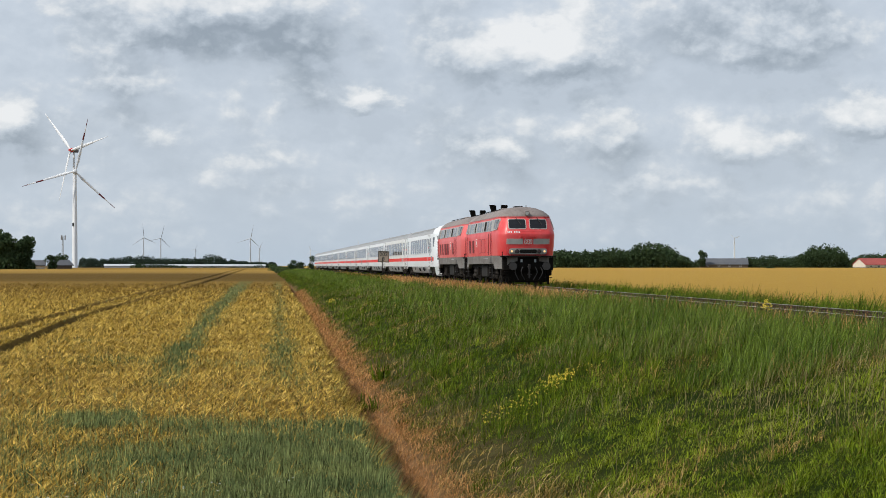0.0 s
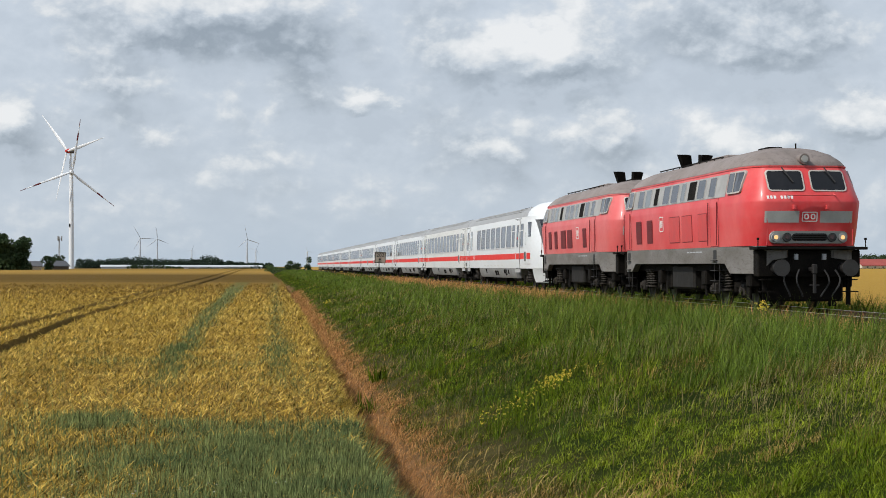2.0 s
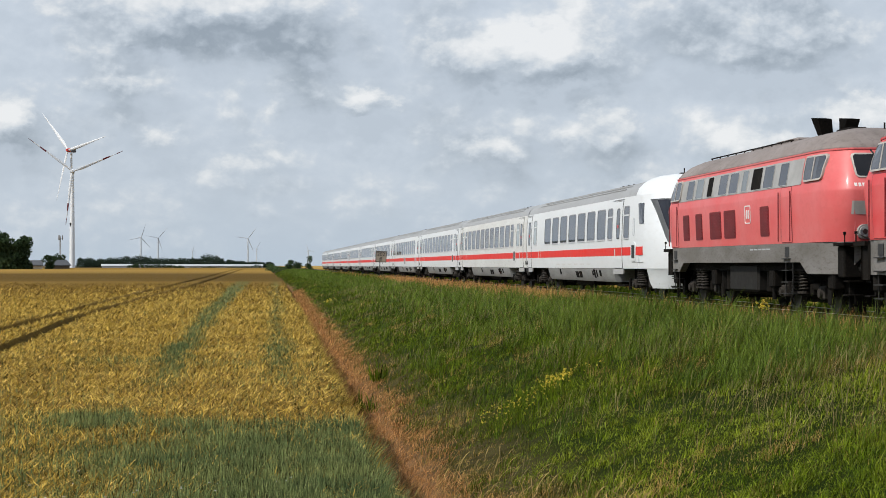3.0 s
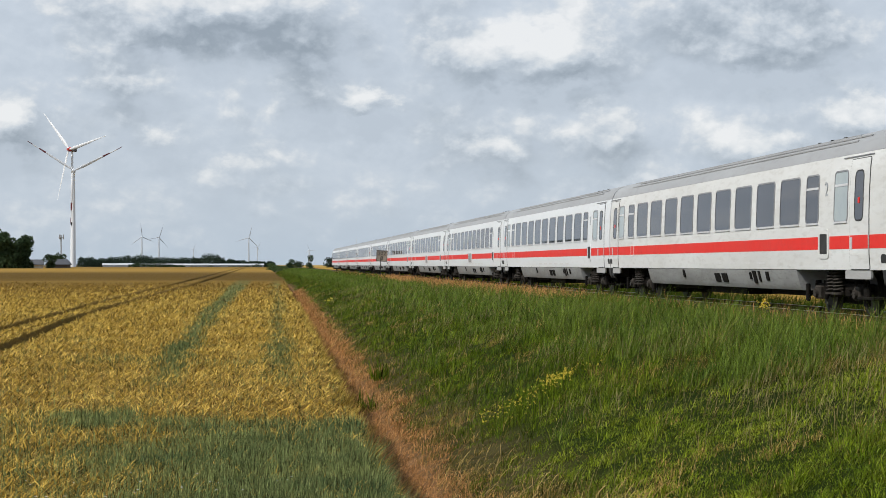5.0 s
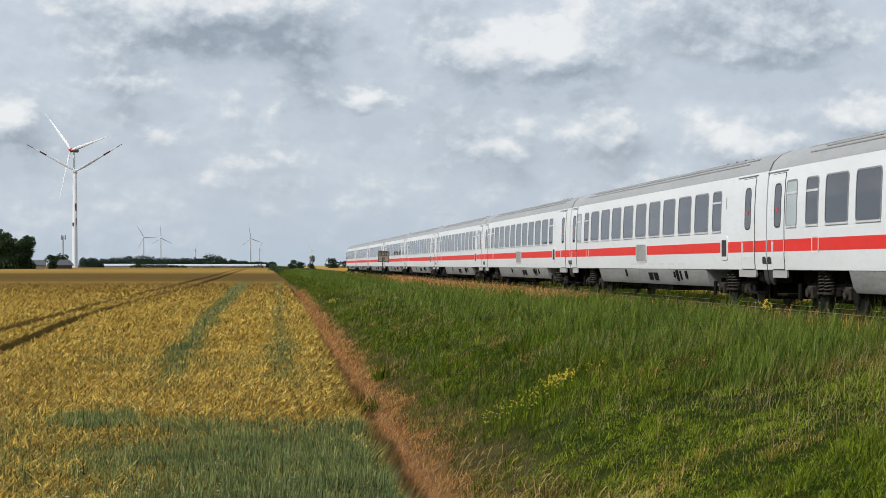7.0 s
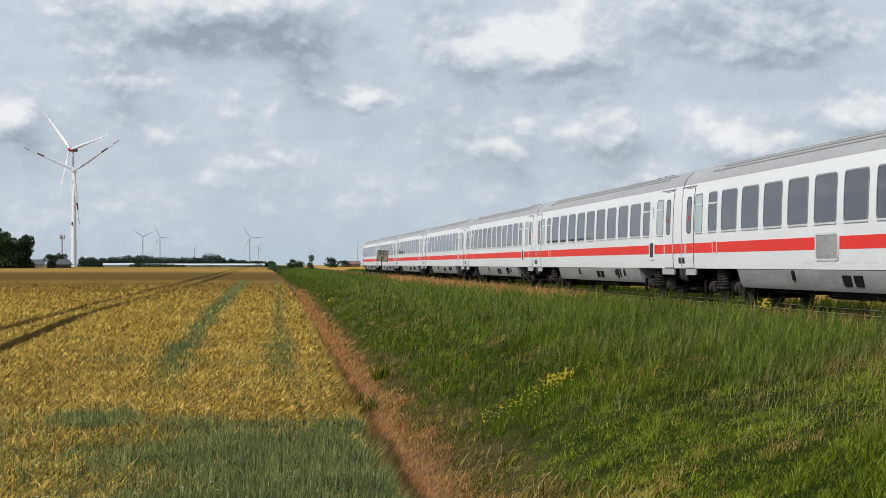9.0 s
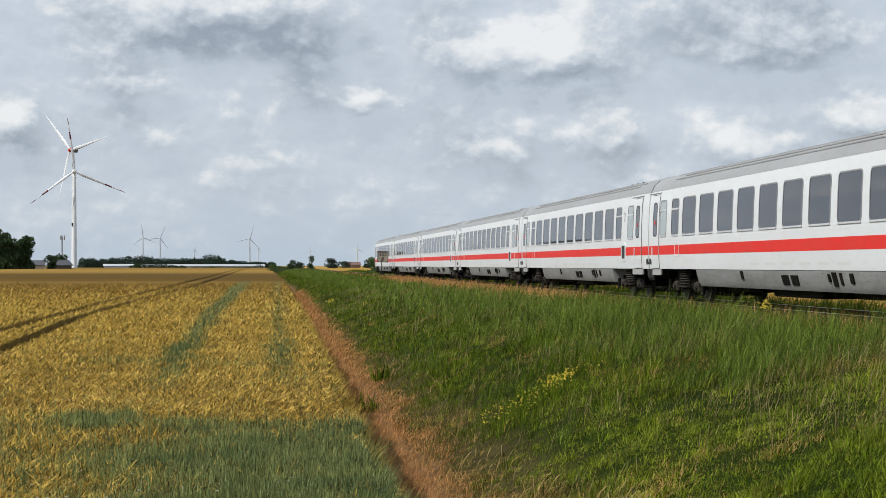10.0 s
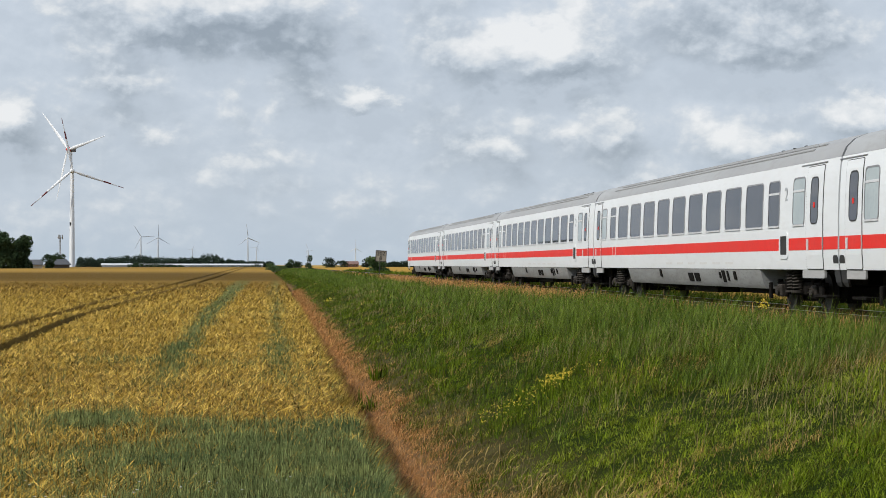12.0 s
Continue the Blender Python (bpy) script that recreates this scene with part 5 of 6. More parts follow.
def left_crop():
    ys = list(np.arange(8, 60, 0.5)) + list(np.arange(60, 220, 2.5)) + list(np.geomspace(220, 905, 24))
    u = [0, 0.10, 0.2] + list(np.arange(0.5, 14.6, 0.16)) + [16, 18, 24, 32, 45, 60, 90, 130, 200, 320]
    u = [-0.001] + u
    yy, uu = np.array(ys), np.array(u)
    x = crop_edge(yy)[:, None] - uu[None, :]
    y = np.repeat(yy[:, None], len(u), 1)
    z = crop_height(x, y)
    z[:, 0] = ground_z(x[:, 0], yy) - 0.05
    v = np.stack([x, y, z], -1).reshape(-1, 3)
    nx, ny = len(u), len(ys)
    i, j = np.meshgrid(np.arange(nx - 1), np.arange(ny - 1))
    a = (j * nx + i).ravel()
    tris = np.concatenate([np.stack([a, a + nx + 1, a + 1], -1), np.stack([a, a + nx, a + nx + 1], -1)])
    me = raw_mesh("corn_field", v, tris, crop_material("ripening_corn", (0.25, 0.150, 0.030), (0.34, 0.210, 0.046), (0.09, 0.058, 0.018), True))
    me.shade_smooth()
    for nm, vals in (("unripe", unripe(v[:, 0], v[:, 1])), ("wheel_track", tramlines(v[:, 0], v[:, 1]))):
        me.attributes.new(nm, "FLOAT", "POINT").data.foreach_set("value", np.clip(vals, 0, 1).astype(np.float32))
    tagged(new("corn_field", me), "ripening barley field with green strips and wheel tracks", "crop field", kind="stuff")


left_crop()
right = sheet("corn_field", list(np.geomspace(23, 700, 30)), list(np.linspace(-20, 200, 40)) + list(np.geomspace(210, 930, 20)),
              lambda x, y: ground_z(x, y) + 0.62 + 0.03 * bumps(x, y, 0.7, 9), crop_material("ripe_corn", (0.37, 0.225, 0.045), (0.43, 0.27, 0.058), (0.26, 0.155, 0.034), False))
tagged(right, "golden ripe corn field behind the railway", "crop field", kind="stuff")


def track():
    t = tagged(new("railway_track"), "single railway track with rusty rails on dark ballast", "railway track", kind="structure")
    bed = [(-1.95, -0.42), (-1.55, -0.20), (1.55, -0.20), (1.95, -0.42)]
    ys = np.arange(-40, 700, 1.0)
    x = np.linspace(-2.1, 2.1, 15)
    v = np.array([(TRACK_X + a, y, np.interp(a, [b[0] for b in bed], [b[1] for b in bed]) + 0.008 * math.sin(a * 17 + y * 5) + 0.008 * math.sin(y * 3.1)) for y in ys for a in x])
    n = len(x)
    i, j = np.meshgrid(np.arange(n - 1), np.arange(len(ys) - 1))
    a = (j * n + i).ravel()
    tris = np.concatenate([np.stack([a, a + 1, a + n + 1], -1), np.stack([a, a + n + 1, a + n], -1)])
    part("ballast", raw_mesh("ballast", v, tris, BALLAST), BALLAST, t, "dark brown stone ballast")
    prof = [(-0.062, -0.172), (0.062, -0.172), (0.062, -0.160), (0.012, -0.140), (0.010, -0.045), (0.034, -0.034), (0.034, -0.006), (-0.034, -0.006), (-0.034, -0.034), (-0.010, -0.045), (-0.012, -0.140), (-0.062, -0.160)]
    for s in (-0.7525, 0.7525):
        bm = prism([(TRACK_X + s + x, z) for x, z in prof], -40, 700)
        r = part("rail", bm, RAIL_RUST, t, "rusty steel rail with a bright worn head")
        part("rail_head", box_bm(TRACK_X + s - 0.030, TRACK_X + s + 0.030, -40, 700, -0.006, 0.0), RAIL_TOP, r)
    # far beyond the sleepers that can be told apart, the ballast alone
    me = data("sleeper", *sleeper_shape(), SLEEPER)
    for k in range(290):
        ob = new("sleeper", me)
        ob.parent, ob.location = t, (TRACK_X, 6 + k * 0.62, 0)


def sleeper_shape():
    bm = bmesh.new()
    add_box(bm, -1.28, 1.28, -0.13, 0.13, -0.30, -0.175, 0.02)
    for s in (-0.75, 0.75):
        for d in (-0.11, 0.11):
            add_box(bm, s + d - 0.04, s + d + 0.04, -0.07, 0.07, -0.176, -0.14)
    v = [tuple(a.co) for a in bm.verts]
    bm.verts.index_update()
    f = [tuple(a.index for a in p.verts) for p in bm.faces]
    bm.free()
    return v, f


track()

# ---- wind turbines ----
TURNING = []


def bearing(az, dist):
    return dist * math.sin(radians(az)), dist * math.cos(radians(az))


def blade_mesh(length, banded, material, wide):
    """A twisted, tapering blade along +Z; the red bands are a mesh of their own."""
    def loft(a, b, mt, puff):
        bm = bmesh.new()
        rings = []
        for k in range(7):
            f = a + (b - a) * k / 6
            c = np.interp(f, [0, 0.06, 0.2, 0.6, 1], [0.028, 0.03, 0.062, 0.034, 0.008]) * length * wide
            th = np.interp(f, [0, 0.06, 0.2, 1], [0.028, 0.026, 0.016, 0.003]) * length * wide
            tw = radians(np.interp(f, [0, 0.2, 1], [24, 16, 0]))
            ring_ = []
            for q in range(8):
                u = q / 8 * 2 * math.pi
                x, y = math.cos(u) * c / 2 * puff + c * 0.18, math.sin(u) * th / 2 * puff
                ring_.append(bm.verts.new((x * math.cos(tw) - y * math.sin(tw), x * math.sin(tw) + y * math.cos(tw), f * length)))
            rings.append(ring_)
        for p, q in zip(rings, rings[1:]):
            for i in range(8):
                bm.faces.new((p[i], p[(i + 1) % 8], q[(i + 1) % 8], q[i]))
        bm.faces.new(rings[0][::-1])
        bm.faces.new(rings[-1])
        me = bpy.data.meshes.new("blade")
        bm.to_mesh(me)
        bm.free()
        me.materials.append(mt)
        return finish(me, 60)
    bands = [loft(0.60, 0.74, BLADE_RED, 1.06), loft(0.88, 1.0, BLADE_RED, 1.08)] if banded else []
    return loft(0.02, 0.995, material, 1.0), bands


def turbine(label, az, dist, hub, length, yaw, angle, rate, banded=False, red_nacelle=False, base_d=3.4, mt=None, wide=1.0):
    mt = mt or TOWER
    x, y = bearing(az, dist)
    z0 = float(ground_z(x, y))
    t = thing("wind_turbine", label, "wind turbine", "wind turbines", pose(x, y, z0, 0, 0, -az + yaw))
    bm = bmesh.new()
    r0, r1 = base_d / 2, base_d * 0.27
    add_tube(bm, (0, 0, -0.5), (0, 0, (hub - z0) * 0.5), r0, (r0 + r1) / 2, 24)
    add_tube(bm, (0, 0, (hub - z0) * 0.5), (0, 0, hub - z0), (r0 + r1) / 2, r1, 24)
    part("tower", bm, mt, t, "slender tapering white tower", 40)
    if banded:
        part("tower_hatch", box_bm(-r0 * 0.93 - 0.1, -r0 * 0.5, -r0 * 0.72, -r0 * 0.2, 27.0, 29.0), UNDER, t)
    bm = bmesh.new()
    k = length / 34
    add_box(bm, -1.3 * k, 1.3 * k, -2.2 * k, 3.4 * k, hub - z0 - 1.3 * k, hub - z0 + 1.3 * k, 0.5 * k)
    part("nacelle", bm, NACELLE_DARK if red_nacelle else mt, t, "dark grey nacelle" if red_nacelle else "")
    rotor = part("rotor", add_tube(bmesh.new(), (0, -1.2 * k, 0), (0, 1.2 * k, 0), 0.7 * k, 1.25 * k * (1.25 if red_nacelle else 1), 16), HUB_RED if red_nacelle else mt, t, "red rotor hub" if red_nacelle else "three-bladed rotor", 40)
    rotor.location = (0, -3.2 * k, hub - z0)
    blade, bands = blade_mesh(length, banded, mt, wide)
    for q in range(3):
        b = part("blade", blade, mt, rotor)
        b.matrix_basis = Matrix.Rotation(radians(120 * q), 4, "Y")
        for band in bands:
            o = part("red_band", band, BLADE_RED, rotor)
            o.matrix_basis = Matrix.Rotation(radians(120 * q), 4, "Y")
    rotor.matrix_basis = pose(0, -3.2 * k, hub - z0, 0, angle, 0)
    if rate:
        TURNING.append((rotor, (0, -3.2 * k, hub - z0), angle, rate))
    return t


turbine("tall white wind turbine with red-banded blades turning", -6.32, 1090, 60.8, 34.2, 0, 13.0, -62.05, banded=True, wide=0.9)
turbine("wind turbine with a red hub and still blades", -6.36, 1420, 96.5, 43.5, -45, -43.0, 0.0, red_nacelle=True, base_d=3.0, wide=1.1)
SMALL_TURBINES = [  # bearing, distance, hub height, blade length, first angle, degrees a second
    (-4.06, 3300, 55, 27, -5, -72.3), (-3.49, 3400, 55.5, 27, 15, -71.2), (-0.47, 3300, 53.5, 28, 12, -71.6), (-2.33, 4300, 41, 15, 20, 0),
    (-0.17, 4300, 45, 18, 30, 0), (16.02, 3300, 54, 15, 70, 0), (1.58, 4200, 38, 16, -20, 0), (3.2, 3600, 36, 20, 0, 0)]
for az_, d_, h_, l_, a_, r_ in SMALL_TURBINES:
    turbine("distant wind turbine with turning blades, greyed by painted haze" if r_ else "faint wind turbine on the horizon, greyed by painted haze", az_, d_, h_, l_, 12, a_, r_, base_d=3.6, mt=TOWER_FAR if r_ else TOWER_FAINT, wide=1.0)

# ---- trees, woods, farms ----


def leaf_cloud(centres, radii, count, size, rng, flat=1.0):
    """Small leaf quads scattered through ellipsoids; returns verts and triangles."""
    c = np.repeat(np.asarray(centres, float), count, 0)
    r = np.repeat(np.asarray(radii, float), count, 0)
    n = len(c)
    d = rng.normal(size=(n, 3))
    d /= np.linalg.norm(d, axis=1)[:, None]
    p = c + d * r * (rng.uniform(0.35, 1.08, (n, 1)) ** 0.6)
    a = rng.normal(size=(n, 3))
    a /= np.linalg.norm(a, axis=1)[:, None]
    b = np.cross(a, rng.normal(size=(n, 3)))
    b /= np.linalg.norm(b, axis=1)[:, None]
    s = size * rng.uniform(0.6, 1.4, (n, 1))
    v = np.stack([p - a * s, p + b * s * 0.6, p + a * s, p - b * s * 0.6], 1).reshape(-1, 3)
    k = np.arange(n)[:, None] * 4
    t = np.concatenate([k + np.array([[0, 1, 2]]), k + np.array([[0, 2, 3]])])
    return v, t


def tree(name, label, az, dist, height, width, leaf, seed, lobes=9, count=170, bare=0.22):
    rng = np.random.RandomState(seed)
    x, y = bearing(az, dist)
    t = thing(name, label, "tree" if name == "tree" else "shrub", "", pose(x, y, float(ground_z(x, y)) - 0.05))
    bm = bmesh.new()
    add_tube(bm, (0, 0, 0), (0.02 * height, 0, height * 0.5), height * 0.035, height * 0.018, 8)
    for k in range(5):
        a = rng.uniform(0, 6.28)
        add_tube(bm, (0.01 * height, 0, height * (0.25 + 0.05 * k)), (math.cos(a) * width * 0.3, math.sin(a) * width * 0.3, height * (0.5 + 0.06 * k)), height * 0.014, height * 0.005, 6)
    part("trunk", bm, BARK, t)
    cs, rs = [], []
    for k in range(lobes):
        a, q = rng.uniform(0, 6.28), rng.uniform(0.1, 0.95)
        zz = rng.uniform(bare, 0.88)
        spread = math.sin(math.pi * min(1, max(0.12, (zz - bare * 0.6) / (1.02 - bare * 0.6)))) ** 0.6
        cs.append((math.cos(a) * q * width * 0.40 * spread, math.sin(a) * q * width * 0.40 * spread, zz * height))
        rr = rng.uniform(0.18, 0.28)
        rs.append((rr * width, rr * width, min(rr * height * 0.8, height * 0.98 - zz * height + 0.06 * height)))
    v, f = leaf_cloud(cs, rs, count, 0.045 * (height + width) / 2, rng)
    v[:, 2] = np.maximum(v[:, 2], 0.03 * height)
    part("crown", raw_mesh("crown", v, f, leaf), leaf, t)
    return t


def woods(label, az0, az1, dist, heights, leaf, seed, depth=40):
    """A belt of trees so far away that none can be told apart: heights is a list of (share, height) along it."""
    rng = np.random.RandomState(seed)
    cs, rs = [], []
    n = int((az1 - az0) * 26)
    for k in range(n):
        f = (k + rng.uniform(-0.3, 0.3)) / n
        h = float(np.interp(f, [p[0] for p in heights], [p[1] for p in heights])) * rng.uniform(0.72, 1.06)
        x, y = bearing(az0 + (az1 - az0) * f, dist + rng.uniform(0, depth))
        z = float(ground_z(x, y))
        w = rng.uniform(0.30, 0.5) * h
        for q in range(3):
            zz = (0.18, 0.48, 0.74)[q] * h
            cs.append((x + rng.uniform(-0.4, 0.4) * w, y + rng.uniform(-0.4, 0.4) * w, z + zz))
            rs.append((w * (1.15, 1.0, 0.72)[q], w, h * 0.27))
    v, f = leaf_cloud(cs, rs, 95, 0.055 * np.mean([h for _, h in heights]), rng)
    tagged(new("woods", raw_mesh("woods", v, f, leaf)), label, "woods", kind="stuff")


def house(label, az, dist, length, depth_, eaves, ridge, wall, roof, turn=0.0, windows=0, gate=False):
    """A long farm building with a pitched roof; its long side faces the railway."""
    x, y = bearing(az, dist)
    h = thing("farm_building", label, "building", "", pose(x, y, float(ground_z(x, y)), 0, 0, turn - az))
    bm = bmesh.new()
    o = [(-depth_ / 2, -0.2), (depth_ / 2, -0.2), (depth_ / 2, eaves), (0, ridge), (-depth_ / 2, eaves)]
    a = [bm.verts.new((-length / 2, yy, zz)) for yy, zz in o]
    b = [bm.verts.new((length / 2, yy, zz)) for yy, zz in o]
    bm.faces.new(a)
    bm.faces.new(b[::-1])
    for i in range(5):
        bm.faces.new((a[i], b[i], b[(i + 1) % 5], a[(i + 1) % 5]))
    part("wall", bm, wall, h)
    for s in (-1, 1):
        bm = bmesh.new()
        e = 0.5
        sl = (ridge - eaves) / (depth_ / 2)
        q = [(s * (depth_ / 2 + e), eaves - sl * e), (0, ridge), (0, ridge + 0.25), (s * (depth_ / 2 + e), eaves - sl * e + 0.25)]
        a = [bm.verts.new((-length / 2 - e, yy, zz + 0.03)) for yy, zz in q]
        b = [bm.verts.new((length / 2 + e, yy, zz + 0.03)) for yy, zz in q]
        bm.faces.new(a)
        bm.faces.new(b[::-1])
        for i in range(4):
            bm.faces.new((a[i], b[i], b[(i + 1) % 4], a[(i + 1) % 4]))
        part("roof", bm, roof, h)
    for k in range(windows):
        xx = -length / 2 + length * (k + 0.7) / (windows + 0.4)
        w = part("window", box_bm(xx - 0.7, xx + 0.7, -depth_ / 2 - 0.06, -depth_ / 2 + 0.1, eaves * 0.45, eaves * 0.8), TRIM, h)
        part("pane", box_bm(xx - 0.6, xx + 0.6, -depth_ / 2 - 0.08, -depth_ / 2, eaves * 0.49, eaves * 0.76), GLASS, w)
    return h


def mast(label, az, dist, height, head):
    x, y = bearing(az, dist)
    t = thing("lattice_mast", label, "mast", "", pose(x, y, float(ground_z(x, y)) - 0.2))
    bm = bmesh.new()
    for a in ((-0.5, -0.5), (0.5, -0.5), (0, 0.6)):
        add_tube(bm, (a[0], a[1], 0), (a[0] * 0.5, a[1] * 0.5, height), 0.13, 0.09, 6)
    for k in range(14):
        z0, z1 = height * k / 14, height * (k + 1) / 14
        add_tube(bm, (-0.5 + 0.25 * k / 14, -0.5, z0), (0.5 - 0.25 * k / 14, -0.5, z1), 0.06, seg=4)
        add_tube(bm, (0.5 - 0.25 * k / 14, -0.5, z0), (0, 0.6, z1), 0.06, seg=4)
    part("lattice", bm, SKIRT, t)
    if head:
        bm = bmesh.new()
        for k in range(3):
            a = k * 2.1
            add_box(bm, math.cos(a) * 1.2 - 0.3, math.cos(a) * 1.2 + 0.3, math.sin(a) * 1.2 - 0.2, math.sin(a) * 1.2 + 0.2, height - 2.2, height + 0.2, 0.1)
        add_tube(bm, (0, 0, height - 1.4), (0, 0, height - 1.2), 1.5, seg=12)
        part("antenna", bm, SKIRT, t)


# west of the line
tree("tree", "broad dark green tree beside a farm", -8.62, 690, 15.6, 13.5, LEAF, 11, 17, 300, 0.08)
tree("tree", "broad dark green tree beside a farm", -7.98, 700, 13.6, 11.0, LEAF, 12, 15, 300, 0.08)
tree("tree", "round dark green tree by a shed", -7.05, 705, 6.5, 8.0, LEAF, 13, 9, 170, 0.05)
tree("tree", "tree behind the farm sheds", -6.75, 800, 8.2, 6.5, LEAF, 14, 8, 150, 0.2)
house("low pale farm house between trees", -7.62, 720, 8, 6, 2.2, 4.0, PLASTER, TILE_GREY)
house("dark wooden barn with a grey roof", -6.80, 730, 7.5, 7, 2.2, 4.2, WOOD, TILE_GREY, 30)
mast("grey lattice mast with antennas", -6.72, 900, 17.8, True)
woods("belt of dark distant trees on the horizon", -6.1, 0.4, 1480, [(0, 9), (0.1, 8), (0.3, 10.5), (0.42, 9), (0.55, 8), (0.62, 9.5), (0.655, 14), (0.70, 10), (0.8, 6), (1, 4.5)], LEAF_HAZED, 21)
for a0_, a1_, h_ in ((-5.35, -4.35, 2.6), (-4.1, 0.02, 2.4)):
    xa, ya = bearing((a0_ + a1_) / 2, 1160)
    ln = radians(a1_ - a0_) * 1160
    house("long low greenhouse covered with pale foil", (a0_ + a1_) / 2, 1160, ln, 14, 1.5, h_, FOIL, FOIL)
woods("dark hedge before the greenhouses", -4.45, -2.6, 1000, [(0, 2.6), (0.2, 3.4), (0.6, 3.0), (1, 1.8)], LEAF, 22, 4)
woods("low dark hedge along the field's end", -2.4, 0.0, 960, [(0, 1.0), (0.24, 1.0), (0.27, 2.2), (0.3, 1.0), (0.85, 1.3), (0.93, 3.4), (1, 2.5)], LEAF, 23, 4)
tree("shrub", "green shrub at the end of the ditch", 0.35, 560, 3.6, 4.6, LEAF_LIGHT, 24, 9, 120, 0.05)
# along the line, far off
tree("tree", "small dark tree beside the railway", 0.98, 620, 3.4, 5.0, LEAF, 31, 18, 90, -0.05)
tree("tree", "small dark tree beside the railway", 1.22, 640, 2.7, 4.5, LEAF, 32, 18, 90, -0.05)
tree("tree", "dark ragged tree beside the railway", 1.64, 430, 3.7, 2.6, LEAF, 33, 16, 90, -0.05)
tree("tree", "round tree on the open field", 2.32, 820, 6.4, 8.0, LEAF_HAZED, 34, 18, 90, 0.0)
tree("tree", "tree by distant farm houses", 2.75, 900, 4.2, 7.5, LEAF_HAZED, 35, 16, 80, 0.0)
tree("tree", "tree by distant farm houses", 3.55, 900, 5.8, 7.0, LEAF_HAZED, 36, 16, 80, 0.0)
tree("tree", "tree by distant farm houses", 3.8, 900, 5.0, 8.0, LEAF_HAZED, 37, 16, 80, 0.0)
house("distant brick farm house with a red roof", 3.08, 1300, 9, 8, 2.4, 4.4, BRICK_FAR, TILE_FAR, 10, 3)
woods("far belt of trees behind the railway", 3.7, 9.0, 1350, [(0, 3.5), (0.2, 5), (0.5, 8), (1, 12)], LEAF_HAZED, 38)
# east of the line
woods("belt of dark trees behind the golden field", 9.4, 14.5, 1080, [(0, 12), (0.41, 12), (0.5, 14), (0.58, 11.5), (0.63, 13.5), (0.69, 17), (0.86, 17), (0.9, 9), (1, 6.5)], LEAF, 41, 30)
tree("tree", "dark tree at the end of a barn", 14.92, 1080, 11.5, 7.5, LEAF, 42, 10, 150, 0.1)
house("long grey barn among trees", 15.65, 1090, 30, 14, 2.6, 6.2, WOOD, TILE_GREY, 4, 4)
woods("low dark trees behind the grey barn", 14.3, 16.5, 1170, [(0, 5.5), (0.5, 6), (1, 6.5)], LEAF, 48, 20)
woods("belt of dark trees beside a barn", 16.2, 18.2, 1090, [(0, 6.5), (0.15, 7.5), (0.5, 9), (0.65, 7.5), (0.85, 8.5), (1, 9)], LEAF, 43, 30)
woods("tall dark group of trees behind the golden field", 18.1, 19.6, 1085, [(0, 9.5), (0.2, 11), (0.36, 14.5), (0.55, 15.5), (0.85, 15), (1, 8)], LEAF, 44, 20)
woods("low trees round a farm", 19.5, 25.5, 1130, [(0, 7), (0.08, 7.5), (0.12, 10), (0.25, 10), (0.6, 9), (1, 10)], LEAF, 45, 30)
tree("shrub", "round dark shrub at the field's edge", 17.2, 800, 3.8, 7.4, LEAF, 46, 10, 150, 0.02)
house("farm building with a red tiled roof and white gable", 21.15, 1010, 44, 13, 2.4, 5.9, PLASTER, TILE_RED, 35, 8)
woods("thin dark margin across the golden field", 18.9, 25, 930, [(0, 0.8), (0.3, 1.3), (0.7, 1.0), (1, 1.2)], LEAF, 47, 3)


def distance_board():
    """Dark framed board with kilometre figures on a post beside the track."""
    x, y = 11.35, 161.0
    z = float(ground_z(x, y))
    b = thing("distance_board", "weathered dark kilometre board on a steel post", "sign", "", pose(x, y, z, 0, 0, -3))
    part("post", add_tube(bmesh.new(), (0, 0, -0.3), (0, 0, 2.1), 0.045, seg=10), STEEL, b)
    part("board", box_bm(-0.50, 0.50, -0.03, 0.03, 1.77, 2.73, bevel=0.01, m=Matrix.Rotation(radians(3), 4, "Y")), BOARD, b, "tan board with a dark rim")
    for x0, x1, z0, z1 in ((-0.53, 0.53, 2.71, 2.79), (-0.53, 0.53, 1.71, 1.79), (-0.53, -0.46, 1.71, 2.79), (0.46, 0.53, 1.71, 2.79)):
        part("rim", box_bm(x0, x1, -0.05, 0.04, z0, z1, m=Matrix.Rotation(radians(3), 4, "Y")), WOOD, b)
    face = Matrix.Rotation(radians(90), 4, "X")
    words("202", 0.52, Matrix.Translation((0.12, -0.045, 2.47)) @ face, RUBBER, b, "kilometre_figures")
    words("8", 0.50, Matrix.Translation((0.1, -0.045, 2.03)) @ face, RUBBER, b, "hectometre_figure")


distance_board()
tree("shrub", "green shrub growing beyond the track", 3.93, 253.6, 3.2, 5.0, LEAF_LIGHT, 51, 14, 200, -0.1)

# ---- standing corn, grass, flowers ----


